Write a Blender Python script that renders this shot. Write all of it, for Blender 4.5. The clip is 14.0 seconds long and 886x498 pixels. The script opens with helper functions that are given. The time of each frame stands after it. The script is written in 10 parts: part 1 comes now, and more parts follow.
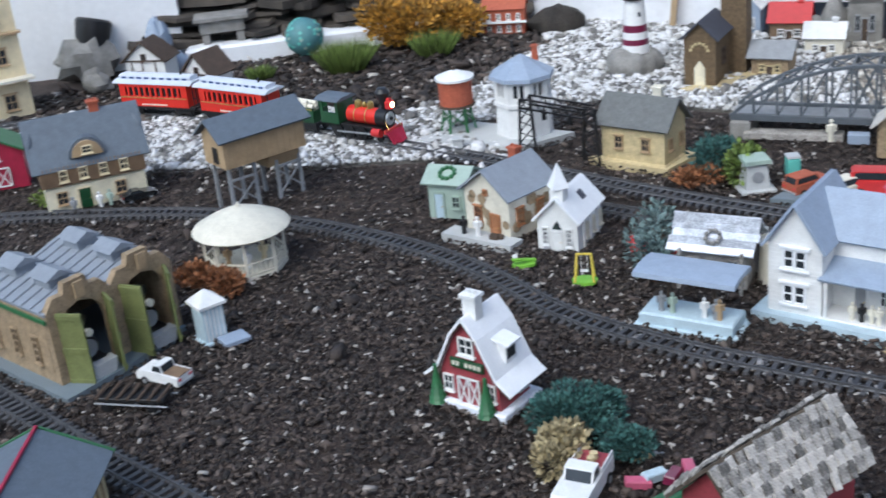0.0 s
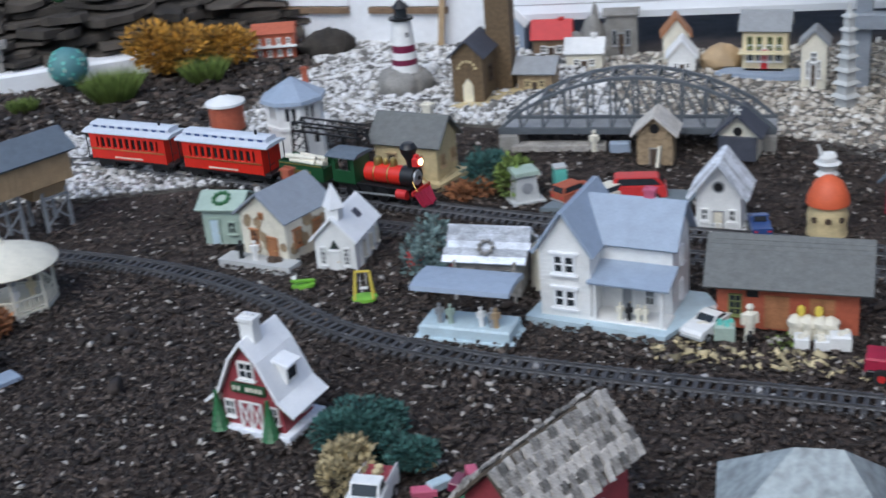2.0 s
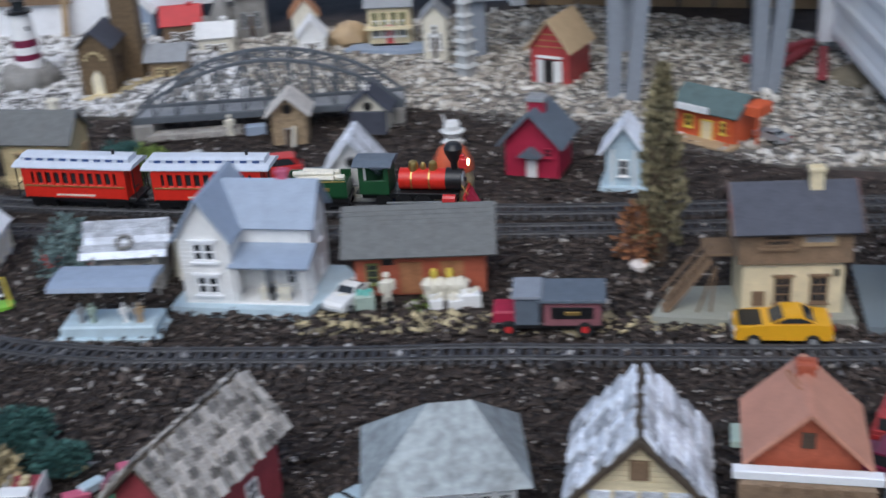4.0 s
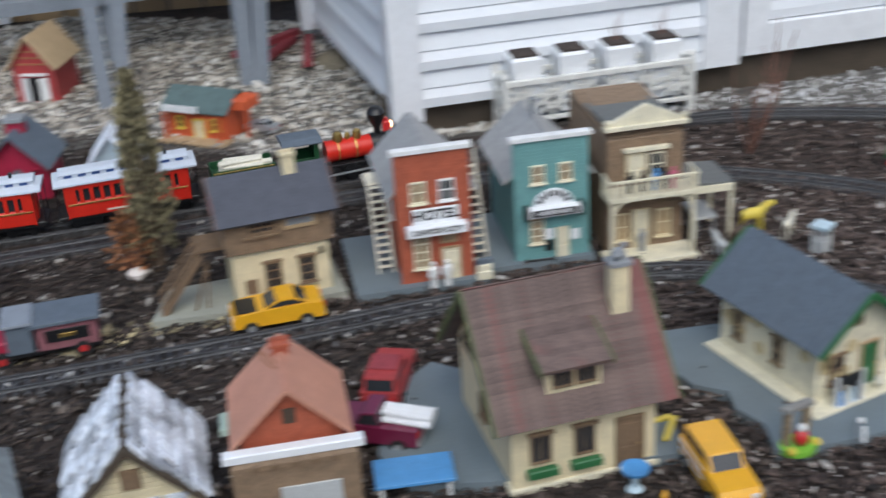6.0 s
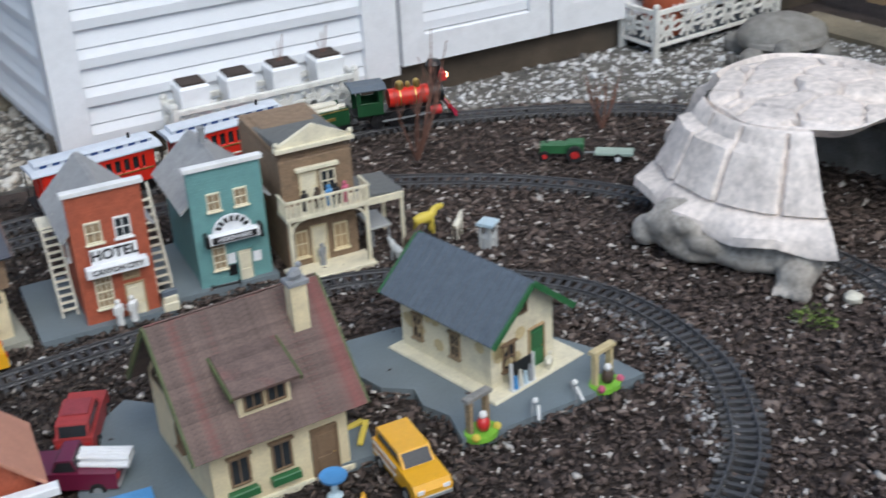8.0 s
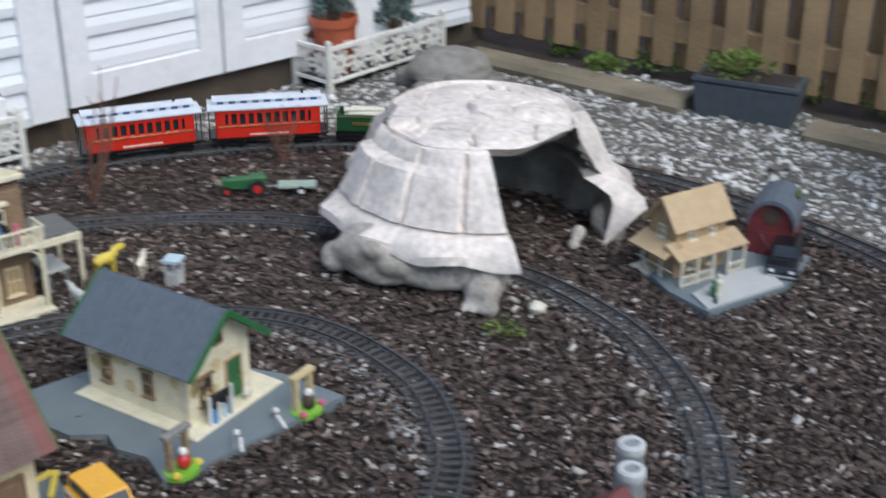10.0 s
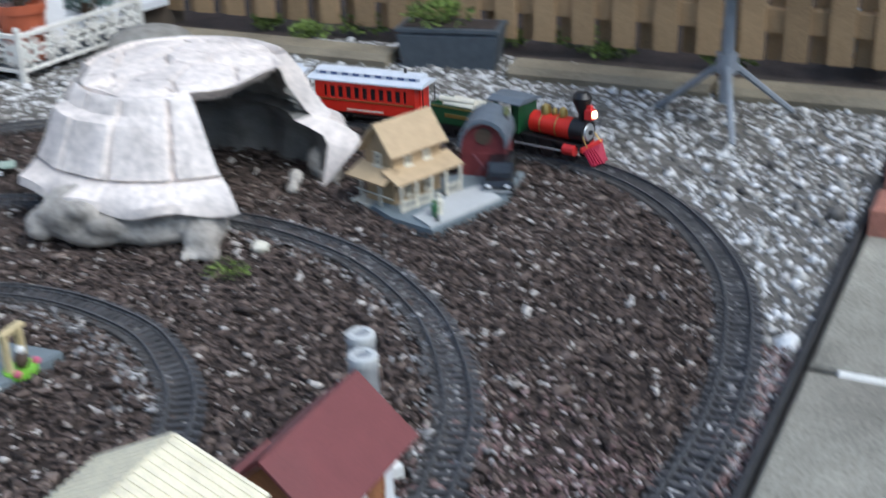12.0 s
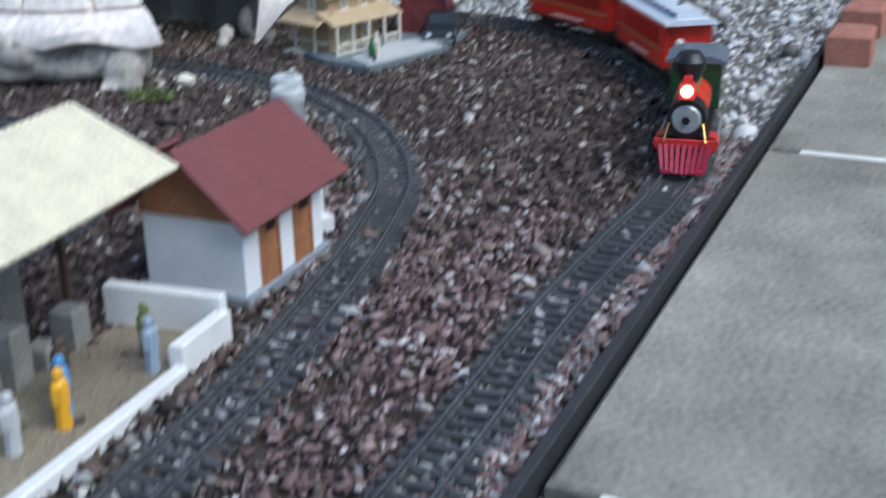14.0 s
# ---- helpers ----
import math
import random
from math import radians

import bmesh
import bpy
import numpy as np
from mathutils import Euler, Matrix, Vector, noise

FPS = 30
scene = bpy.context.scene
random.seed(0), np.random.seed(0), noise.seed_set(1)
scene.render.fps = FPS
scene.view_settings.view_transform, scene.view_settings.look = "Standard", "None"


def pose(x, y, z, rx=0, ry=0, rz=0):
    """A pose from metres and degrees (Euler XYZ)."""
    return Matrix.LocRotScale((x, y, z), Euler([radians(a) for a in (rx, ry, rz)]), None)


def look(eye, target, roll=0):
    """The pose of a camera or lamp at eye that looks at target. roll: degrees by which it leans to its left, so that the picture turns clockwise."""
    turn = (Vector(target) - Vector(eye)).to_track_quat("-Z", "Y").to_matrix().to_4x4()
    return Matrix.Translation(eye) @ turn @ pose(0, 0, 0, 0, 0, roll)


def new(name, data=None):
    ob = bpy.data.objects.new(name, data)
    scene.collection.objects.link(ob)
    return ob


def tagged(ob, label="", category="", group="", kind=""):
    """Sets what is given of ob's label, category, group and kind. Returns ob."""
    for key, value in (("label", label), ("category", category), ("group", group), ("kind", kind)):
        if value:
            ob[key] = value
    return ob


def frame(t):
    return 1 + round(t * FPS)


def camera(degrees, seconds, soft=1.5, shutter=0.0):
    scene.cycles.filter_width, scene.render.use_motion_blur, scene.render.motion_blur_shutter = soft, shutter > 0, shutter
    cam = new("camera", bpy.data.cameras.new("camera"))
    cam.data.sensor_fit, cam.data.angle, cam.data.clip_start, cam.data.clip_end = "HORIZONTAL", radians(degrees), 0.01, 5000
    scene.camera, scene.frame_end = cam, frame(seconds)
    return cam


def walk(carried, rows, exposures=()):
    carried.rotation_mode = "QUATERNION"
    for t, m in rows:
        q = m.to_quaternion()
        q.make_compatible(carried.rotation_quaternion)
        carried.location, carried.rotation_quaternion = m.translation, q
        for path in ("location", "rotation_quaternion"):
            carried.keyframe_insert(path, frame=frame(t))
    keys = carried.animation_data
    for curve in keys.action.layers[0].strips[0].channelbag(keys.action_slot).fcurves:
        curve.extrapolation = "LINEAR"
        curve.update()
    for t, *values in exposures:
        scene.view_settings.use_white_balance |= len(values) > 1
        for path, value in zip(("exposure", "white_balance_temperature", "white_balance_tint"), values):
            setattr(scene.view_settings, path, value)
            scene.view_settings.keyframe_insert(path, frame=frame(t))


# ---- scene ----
cam = camera(39.0, 14.0, soft=1.6, shutter=0.8)
PATH = [
    (0, (-0.002, -0.009, 1.263), (-0.081, 1.822, 0.462), -6.02),
    (0.5, (0.000, -0.002, 1.255), (-0.002, 1.832, 0.456), -6.00),
    (1, (0.010, -0.003, 1.249), (0.090, 1.827, 0.446), -5.51),
    (1.5, (0.014, -0.011, 1.249), (0.179, 1.817, 0.453), -5.17),
    (2, (0.024, -0.023, 1.249), (0.282, 1.795, 0.456), -5.01),
    (2.2, (0.027, -0.027, 1.251), (0.322, 1.785, 0.458), -5.01),
    (4.3, (0.099, -0.089, 1.274), (0.931, 1.510, 0.408), -4.28),
    (4.5, (0.123, -0.090, 1.266), (1.009, 1.481, 0.402), -4.86),
    (5, (0.158, -0.114, 1.255), (1.157, 1.392, 0.398), -5.23),
    (5.5, (0.209, -0.147, 1.244), (1.338, 1.250, 0.364), -4.81),
    (6, (0.209, -0.208, 1.265), (1.488, 1.040, 0.366), -3.75),
    (6.5, (0.188, -0.263, 1.306), (1.582, 0.865, 0.421), -3.49),
    (7, (0.196, -0.289, 1.311), (1.639, 0.763, 0.410), -3.50),
    (7.2, (0.200, -0.296, 1.317), (1.662, 0.721, 0.406), -3.64),
    (9.3, (0.163, -0.252, 1.288), (1.877, 0.336, 0.441), -1.27),
    (9.5, (0.166, -0.253, 1.280), (1.899, 0.286, 0.439), -0.99),
    (10, (0.179, -0.258, 1.252), (1.947, 0.143, 0.409), 0.29),
    (10.5, (0.185, -0.263, 1.233), (1.971, 0.023, 0.379), 0.52),
    (11, (0.178, -0.273, 1.202), (1.993, -0.054, 0.390), 0.21),
    (11.5, (0.156, -0.305, 1.144), (1.984, -0.221, 0.337), -1.30),
    (12, (0.147, -0.312, 1.045), (1.978, -0.311, 0.241), -1.65),
    (12.5, (0.157, -0.324, 0.888), (1.987, -0.496, 0.101), -2.69),
    (13, (0.157, -0.326, 0.745), (2.021, -0.500, 0.042), -3.23),
    (13.5, (0.139, -0.332, 0.649), (2.016, -0.471, -0.028), -3.37),
    (14, (0.118, -0.318, 0.586), (1.979, -0.402, -0.143), -1.15),
]
walk(cam, [(t, look(eye, target, roll)) for t, eye, target, roll in PATH], [(0, 0.42, 5700, 5), (2, 0.08, 5700, 6), (4.5, -0.02, 5800, 8), (6.5, 0.15, 5950, 5), (9.5, 0.16, 5950, 5), (10.5, 0.42, 5900, 5), (11.5, 0.5, 5850, 4), (12.5, 0.42, 5550, 4), (14, 0.42, 5500, 4)])

# ---- light: overcast garden daylight ----
sky = bpy.data.worlds.new("overcast_sky")
scene.world = sky
sky.use_nodes = True
_n, _l = sky.node_tree.nodes, sky.node_tree.links
_sky = _n.new("ShaderNodeTexSky")
_sky.sky_type, _sky.sun_disc, _sky.sun_elevation, _sky.sun_rotation, _sky.dust_density = "NISHITA", False, radians(52), radians(200), 3.0
_l.new(_sky.outputs[0], _n["Background"].inputs[0])
_n["Background"].inputs[1].default_value = 0.15
sun = new("sun", bpy.data.lights.new("sun", "SUN"))
sun.data.energy, sun.data.angle, sun.data.color = 1.3, radians(40), (1.0, 0.96, 0.9)
sun.matrix_world = look((-5, -3.3, 8), (0.5, 1, 0))


# ---- materials ----
def mat(name, col, rough=0.6, var=0.18, scale=40.0, bump=0.15, metal=0.0, fine=260.0, rnd=0.0, island=0.0, dirt=0.0, coat=0.0, emit=0.0, alpha=1.0, stain=(0.12, 0.105, 0.085)):
    """A painted or natural surface: two scales of colour variation, fine relief, and variation from piece to piece."""
    m = bpy.data.materials.new(name)
    m.use_nodes = True
    n, l = m.node_tree.nodes, m.node_tree.links
    p = n["Principled BSDF"]
    tc = n.new("ShaderNodeTexCoord")
    a, b = n.new("ShaderNodeTexNoise"), n.new("ShaderNodeTexNoise")
    a.inputs["Scale"].default_value, b.inputs["Scale"].default_value = scale, fine
    a.inputs["Detail"].default_value = 5
    for t in (a, b):
        l.new(tc.outputs["Object"], t.inputs["Vector"])
    add = n.new("ShaderNodeMath")
    add.operation = "ADD"
    l.new(a.outputs["Fac"], add.inputs[0])
    l.new(b.outputs["Fac"], add.inputs[1])
    src = add.outputs[0]
    if rnd or island:
        o = n.new("ShaderNodeObjectInfo") if rnd else n.new("ShaderNodeNewGeometry")
        k = n.new("ShaderNodeMath")
        k.operation = "MULTIPLY_ADD"
        l.new(o.outputs["Random" if rnd else "Random Per Island"], k.inputs[0])
        k.inputs[1].default_value = rnd or island
        l.new(src, k.inputs[2])
        k2 = n.new("ShaderNodeMath")
        k2.operation = "SUBTRACT"
        l.new(k.outputs[0], k2.inputs[0])
        k2.inputs[1].default_value = (rnd or island) / 2
        src = k2.outputs[0]
    r = n.new("ShaderNodeMapRange")
    r.inputs["From Min"].default_value, r.inputs["From Max"].default_value = 0.55, 1.45
    r.inputs["To Min"].default_value, r.inputs["To Max"].default_value = 1 - var * 1.6, 1 + var * 1.3
    l.new(src, r.inputs["Value"])
    mix = n.new("ShaderNodeMix")
    mix.data_type, mix.blend_type = "RGBA", "MULTIPLY"
    mix.inputs["Factor"].default_value = 1
    mix.inputs[6].default_value = (*col, 1)
    l.new(r.outputs[0], mix.inputs[7])
    out = mix.outputs[2]
    if dirt:
        d = n.new("ShaderNodeTexNoise")
        d.inputs["Scale"].default_value, d.inputs["Detail"].default_value = scale * 0.35, 8
        l.new(tc.outputs["Object"], d.inputs["Vector"])
        dr = n.new("ShaderNodeMapRange")
        dr.inputs["From Min"].default_value, dr.inputs["From Max"].default_value = 0.5, 0.72
        dr.inputs["To Max"].default_value = dirt
        l.new(d.outputs["Fac"], dr.inputs["Value"])
        dm = n.new("ShaderNodeMix")
        dm.data_type = "RGBA"
        l.new(dr.outputs[0], dm.inputs["Factor"])
        l.new(out, dm.inputs[6])
        dm.inputs[7].default_value = (*stain, 1)
        out = dm.outputs[2]
    l.new(out, p.inputs["Base Color"])
    p.inputs["Roughness"].default_value, p.inputs["Metallic"].default_value = rough, metal
    p.inputs["Coat Weight"].default_value = coat
    p.inputs["Alpha"].default_value = alpha
    if emit:
        p.inputs["Emission Color"].default_value, p.inputs["Emission Strength"].default_value = (*col, 1), emit
    if bump:
        bp = n.new("ShaderNodeBump")
        bp.inputs["Strength"].default_value, bp.inputs["Distance"].default_value = bump, 0.004
        l.new(src, bp.inputs["Height"])
        l.new(bp.outputs["Normal"], p.inputs["Normal"])
    return m


def ramp_mat(name, stops, rough=0.85, bump=0.3):
    """Loose pieces: each piece takes its own colour from the stops."""
    m = bpy.data.materials.new(name)
    m.use_nodes = True
    n, l = m.node_tree.nodes, m.node_tree.links
    p = n["Principled BSDF"]
    g, cr, t, mx = n.new("ShaderNodeNewGeometry"), n.new("ShaderNodeValToRGB"), n.new("ShaderNodeTexNoise"), n.new("ShaderNodeMix")
    cr.color_ramp.elements.remove(cr.color_ramp.elements[0])
    cr.color_ramp.elements[0].position, cr.color_ramp.elements[0].color = stops[0][0], (*stops[0][1], 1)
    for pos, c in stops[1:]:
        cr.color_ramp.elements.new(pos).color = (*c, 1)
    l.new(g.outputs["Random Per Island"], cr.inputs[0])
    t.inputs["Scale"].default_value = 90
    l.new(g.outputs["Position"], t.inputs["Vector"])
    mx.data_type, mx.blend_type = "RGBA", "MULTIPLY"
    mx.inputs["Factor"].default_value = 0.6
    l.new(cr.outputs[0], mx.inputs[6])
    l.new(t.outputs["Fac"], mx.inputs[7])
    l.new(mx.outputs[2], p.inputs["Base Color"])
    p.inputs["Roughness"].default_value = rough
    b = n.new("ShaderNodeBump")
    b.inputs["Strength"].default_value, b.inputs["Distance"].default_value = bump, 0.003
    l.new(t.outputs["Fac"], b.inputs["Height"])
    l.new(b.outputs["Normal"], p.inputs["Normal"])
    return m


M = {}
for _name, _kw in dict(
    soil=dict(col=(0.055, 0.04, 0.033), rough=0.95, var=0.5, scale=14, bump=0.9),
    grit=dict(col=(0.14, 0.13, 0.115), rough=0.9, var=0.5, scale=20, bump=0.9),
    concrete=dict(col=(0.3, 0.285, 0.235), rough=0.88, var=0.35, scale=9, bump=0.5, fine=120, dirt=0.45),
    joint=dict(col=(0.7, 0.69, 0.64), rough=0.8, var=0.3, scale=30),
    edging=dict(col=(0.03, 0.03, 0.032), rough=0.7, var=0.3),
    timber=dict(col=(0.24, 0.205, 0.145), rough=0.85, var=0.4, scale=8, bump=0.5, dirt=0.4),
    fence=dict(col=(0.38, 0.255, 0.135), rough=0.85, var=0.3, scale=7, bump=0.4, rnd=0.5, dirt=0.35),
    vinyl=dict(col=(0.78, 0.8, 0.83), rough=0.42, var=0.05, scale=5, bump=0.03, dirt=0.06),
    trimwhite=dict(col=(0.8, 0.81, 0.83), rough=0.4, var=0.05, bump=0.03, dirt=0.08),
    skirt=dict(col=(0.09, 0.07, 0.05), rough=0.9, var=0.4, scale=9, dirt=0.3),
    sleeper=dict(col=(0.06, 0.06, 0.064), rough=0.6, var=0.3, rnd=0.5, dirt=0.3),
    rail=dict(col=(0.11, 0.11, 0.115), rough=0.55, metal=0.4, var=0.35, scale=30),
    white=dict(col=(0.78, 0.78, 0.76), rough=0.5, var=0.08, dirt=0.12),
    cleanwhite=dict(col=(0.82, 0.83, 0.84), rough=0.45, var=0.05),
    offwhite=dict(col=(0.72, 0.68, 0.56), rough=0.55, var=0.12, dirt=0.12),
    cream=dict(col=(0.72, 0.62, 0.4), rough=0.6, var=0.12, dirt=0.12),
    creamlt=dict(col=(0.76, 0.7, 0.52), rough=0.6, var=0.14, dirt=0.2),
    sand=dict(col=(0.6, 0.49, 0.27), rough=0.65, var=0.2, scale=60, dirt=0.15),
    tan=dict(col=(0.42, 0.3, 0.17), rough=0.65, var=0.15, dirt=0.1),
    tanroof=dict(col=(0.5, 0.37, 0.22), rough=0.6, var=0.12),
    stonebrown=dict(col=(0.34, 0.25, 0.15), rough=0.8, var=0.35, scale=70, bump=0.6, dirt=0.2),
    brown=dict(col=(0.2, 0.13, 0.075), rough=0.7, var=0.2, dirt=0.1),
    darkbrown=dict(col=(0.075, 0.05, 0.033), rough=0.7, var=0.25),
    rust=dict(col=(0.36, 0.16, 0.07), rough=0.7, var=0.25),
    slate=dict(col=(0.115, 0.14, 0.17), rough=0.6, var=0.15, scale=50, dirt=0.06),
    slatelt=dict(col=(0.25, 0.275, 0.31), rough=0.55, var=0.12, dirt=0.08),
    bluegrey=dict(col=(0.3, 0.36, 0.45), rough=0.55, var=0.1, dirt=0.05),
    greyroof=dict(col=(0.135, 0.14, 0.135), rough=0.7, var=0.2, scale=60, dirt=0.15),
    navyroof=dict(col=(0.06, 0.065, 0.085), rough=0.55, var=0.2),
    slabgrey=dict(col=(0.165, 0.2, 0.22), rough=0.7, var=0.12, scale=10, dirt=0.2),
    paleslab=dict(col=(0.5, 0.51, 0.5), rough=0.7, var=0.12, scale=12, dirt=0.15),
    redbarn=dict(col=(0.3, 0.05, 0.06), rough=0.6, var=0.2),
    red=dict(col=(0.55, 0.03, 0.03), rough=0.35, var=0.1, bump=0.03, coat=0.3),
    trainred=dict(col=(0.6, 0.022, 0.01), rough=0.42, var=0.08, bump=0.02),
    crimson=dict(col=(0.36, 0.016, 0.05), rough=0.55, var=0.15),
    brickred=dict(col=(0.4, 0.1, 0.05), rough=0.7, var=0.18, scale=80, dirt=0.06),
    orange=dict(col=(0.62, 0.115, 0.04), rough=0.55, var=0.12),
    copper=dict(col=(0.54, 0.26, 0.175), rough=0.55, var=0.12, scale=25, dirt=0.12),
    tileroof=dict(col=(0.14, 0.095, 0.08), rough=0.7, var=0.35, scale=30, dirt=0.75, rnd=0.3, stain=(0.26, 0.055, 0.05)),
    shoproof=dict(col=(0.36, 0.36, 0.355), rough=0.75, var=0.15, scale=50, dirt=0.12),
    mutedpink=dict(col=(0.26, 0.1, 0.115), rough=0.6, var=0.2, dirt=0.2),
    storegreen=dict(col=(0.1, 0.145, 0.14), rough=0.65, var=0.2, dirt=0.15),
    darkstone=dict(col=(0.14, 0.095, 0.05), rough=0.8, var=0.35, scale=70, bump=0.5),
    plategreen=dict(col=(0.33, 0.335, 0.28), rough=0.7, var=0.15, scale=12, dirt=0.2),
    barnred=dict(col=(0.17, 0.028, 0.03), rough=0.65, var=0.2),
    sagging=dict(col=(0.3, 0.335, 0.34), rough=0.5, var=0.4, scale=12, bump=0.6, fine=60, dirt=0.55),
    fadedred=dict(col=(0.4, 0.05, 0.05), rough=0.5, var=0.15, dirt=0.15),
    mossgreen=dict(col=(0.1, 0.125, 0.045), rough=0.6, var=0.25),
    saloonbrown=dict(col=(0.25, 0.17, 0.105), rough=0.7, var=0.25, scale=60, dirt=0.15),
    maroonroof=dict(col=(0.17, 0.048, 0.048), rough=0.6, var=0.1, scale=25, dirt=0.1),
    teal=dict(col=(0.16, 0.33, 0.32), rough=0.6, var=0.1, dirt=0.06),
    tealdk=dict(col=(0.09, 0.22, 0.23), rough=0.6, var=0.12),
    green=dict(col=(0.035, 0.14, 0.05), rough=0.45, var=0.15),
    dkgreen=dict(col=(0.015, 0.07, 0.025), rough=0.38, var=0.12, bump=0.03, coat=0.2),
    olive=dict(col=(0.17, 0.19, 0.065), rough=0.6, var=0.2, dirt=0.12),
    lime=dict(col=(0.22, 0.5, 0.05), rough=0.45, var=0.12),
    aqua=dict(col=(0.15, 0.5, 0.42), rough=0.5, var=0.1),
    seafoam=dict(col=(0.36, 0.45, 0.38), rough=0.6, var=0.12, dirt=0.1),
    skyblue=dict(col=(0.1, 0.3, 0.6), rough=0.4, var=0.1),
    paleblue=dict(col=(0.5, 0.62, 0.68), rough=0.55, var=0.12, dirt=0.1),
    navy=dict(col=(0.03, 0.07, 0.22), rough=0.35, var=0.1, coat=0.3),
    yellow=dict(col=(0.78, 0.4, 0.015), rough=0.32, var=0.06, bump=0.02, coat=0.4),
    lemon=dict(col=(0.7, 0.55, 0.08), rough=0.5, var=0.1),
    pink=dict(col=(0.55, 0.12, 0.2), rough=0.5, var=0.1),
    purple=dict(col=(0.16, 0.015, 0.05), rough=0.3, var=0.1, bump=0.02, coat=0.4),
    silver=dict(col=(0.45, 0.47, 0.48), rough=0.35, var=0.1, metal=0.5),
    grey=dict(col=(0.28, 0.29, 0.3), rough=0.6, var=0.15),
    bridgegrey=dict(col=(0.1, 0.112, 0.125), rough=0.5, var=0.15),
    black=dict(col=(0.012, 0.012, 0.013), rough=0.4, var=0.3, bump=0.05),
    rubber=dict(col=(0.015, 0.015, 0.015), rough=0.8, var=0.2),
    blackcar=dict(col=(0.012, 0.014, 0.016), rough=0.25, var=0.1, bump=0.01, coat=0.5),
    glass=dict(col=(0.03, 0.035, 0.04), rough=0.12, var=0.2, bump=0.0),
    brass=dict(col=(0.6, 0.42, 0.14), rough=0.3, metal=0.9, var=0.1, bump=0.02),
    coachroof=dict(col=(0.62, 0.66, 0.72), rough=0.45, var=0.08, dirt=0.06),
    resin=dict(col=(0.78, 0.7, 0.64), rough=0.75, var=0.25, scale=8, bump=0.15, fine=60, dirt=0.55, stain=(0.27, 0.25, 0.25)),
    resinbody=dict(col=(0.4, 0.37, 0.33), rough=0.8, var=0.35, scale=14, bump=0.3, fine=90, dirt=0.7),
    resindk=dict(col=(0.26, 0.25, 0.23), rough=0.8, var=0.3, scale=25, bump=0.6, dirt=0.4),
    driftwood=dict(col=(0.4, 0.375, 0.34), rough=0.9, var=0.45, scale=30, bump=0.7, rnd=0.8, dirt=0.25),
    whitewash=dict(col=(0.66, 0.69, 0.74), rough=0.75, var=0.35, scale=35, bump=0.5, rnd=0.8, dirt=0.3),
    bark=dict(col=(0.13, 0.09, 0.06), rough=0.9, var=0.4, scale=40, bump=0.8),
    twig=dict(col=(0.2, 0.1, 0.07), rough=0.85, var=0.3),
    ledge=dict(col=(0.06, 0.05, 0.04), rough=0.85, var=0.45, scale=12, bump=0.8, rnd=0.7),
    brickpaver=dict(col=(0.4, 0.17, 0.12), rough=0.85, var=0.25, scale=40, bump=0.5, dirt=0.2),
    terracotta=dict(col=(0.4, 0.095, 0.04), rough=0.6, var=0.1),
    planterdark=dict(col=(0.07, 0.085, 0.1), rough=0.6, var=0.2),
    wicker=dict(col=(0.76, 0.75, 0.7), rough=0.6, var=0.15, dirt=0.25),
    glow=dict(col=(1.0, 0.5, 0.25), emit=9.0, var=0.0, bump=0.0),
).items():
    M[_name] = mat(_name, **_kw)
M["chips"] = ramp_mat("bark_chips", [(0.0, (0.022, 0.017, 0.014)), (0.5, (0.062, 0.046, 0.037)), (0.84, (0.12, 0.088, 0.07)), (0.945, (0.2, 0.16, 0.13)), (0.968, (0.62, 0.58, 0.52))], 0.8)
M["chipsred"] = ramp_mat("red_bark_chips", [(0.0, (0.15, 0.09, 0.085)), (0.45, (0.25, 0.155, 0.145)), (0.8, (0.4, 0.28, 0.265)), (0.9, (0.52, 0.42, 0.4)), (0.95, (0.75, 0.69, 0.66))], 0.8)
M["grit_chips"] = ramp_mat("grit_chips", [(0.0, (0.14, 0.135, 0.135)), (0.5, (0.34, 0.33, 0.33)), (0.85, (0.55, 0.54, 0.53)), (1.0, (0.85, 0.84, 0.82))], 0.85)
M["chipsbrown"] = ramp_mat("brown_bark_chips", [(0.0, (0.048, 0.034, 0.028)), (0.5, (0.115, 0.08, 0.066)), (0.84, (0.2, 0.145, 0.12)), (0.94, (0.32, 0.25, 0.21)), (0.97, (0.75, 0.7, 0.64))], 0.8)
M["pebble"] = ramp_mat("pebbles", [(0.0, (0.1, 0.095, 0.09)), (0.3, (0.3, 0.285, 0.26)), (0.45, (0.62, 0.6, 0.55)), (0.6, (0.95, 0.94, 0.92)), (1.0, (1.0, 1.0, 1.0))], 0.6)
M["pebbletan"] = ramp_mat("tan_pebbles", [(0.0, (0.26, 0.22, 0.18)), (0.3, (0.5, 0.44, 0.36)), (0.7, (0.85, 0.79, 0.68)), (1.0, (1.0, 0.98, 0.92))], 0.75)
for _k, _c in dict(leafteal=(0.05, 0.125, 0.11), leafgreen=(0.15, 0.21, 0.045), leafgold=(0.42, 0.22, 0.03), leafstraw=(0.42, 0.35, 0.2), leafgrey=(0.14, 0.2, 0.19), leafdk=(0.07, 0.08, 0.04), leafolive=(0.24, 0.21, 0.12), leafrust=(0.28, 0.12, 0.05)).items():
    M[_k] = ramp_mat(_k, [(0.0, tuple(v * 0.5 for v in _c)), (0.5, tuple(v * 1.3 for v in _c)), (1.0, tuple(min(1, v * 2.4) for v in _c))], 0.7, 0.1)


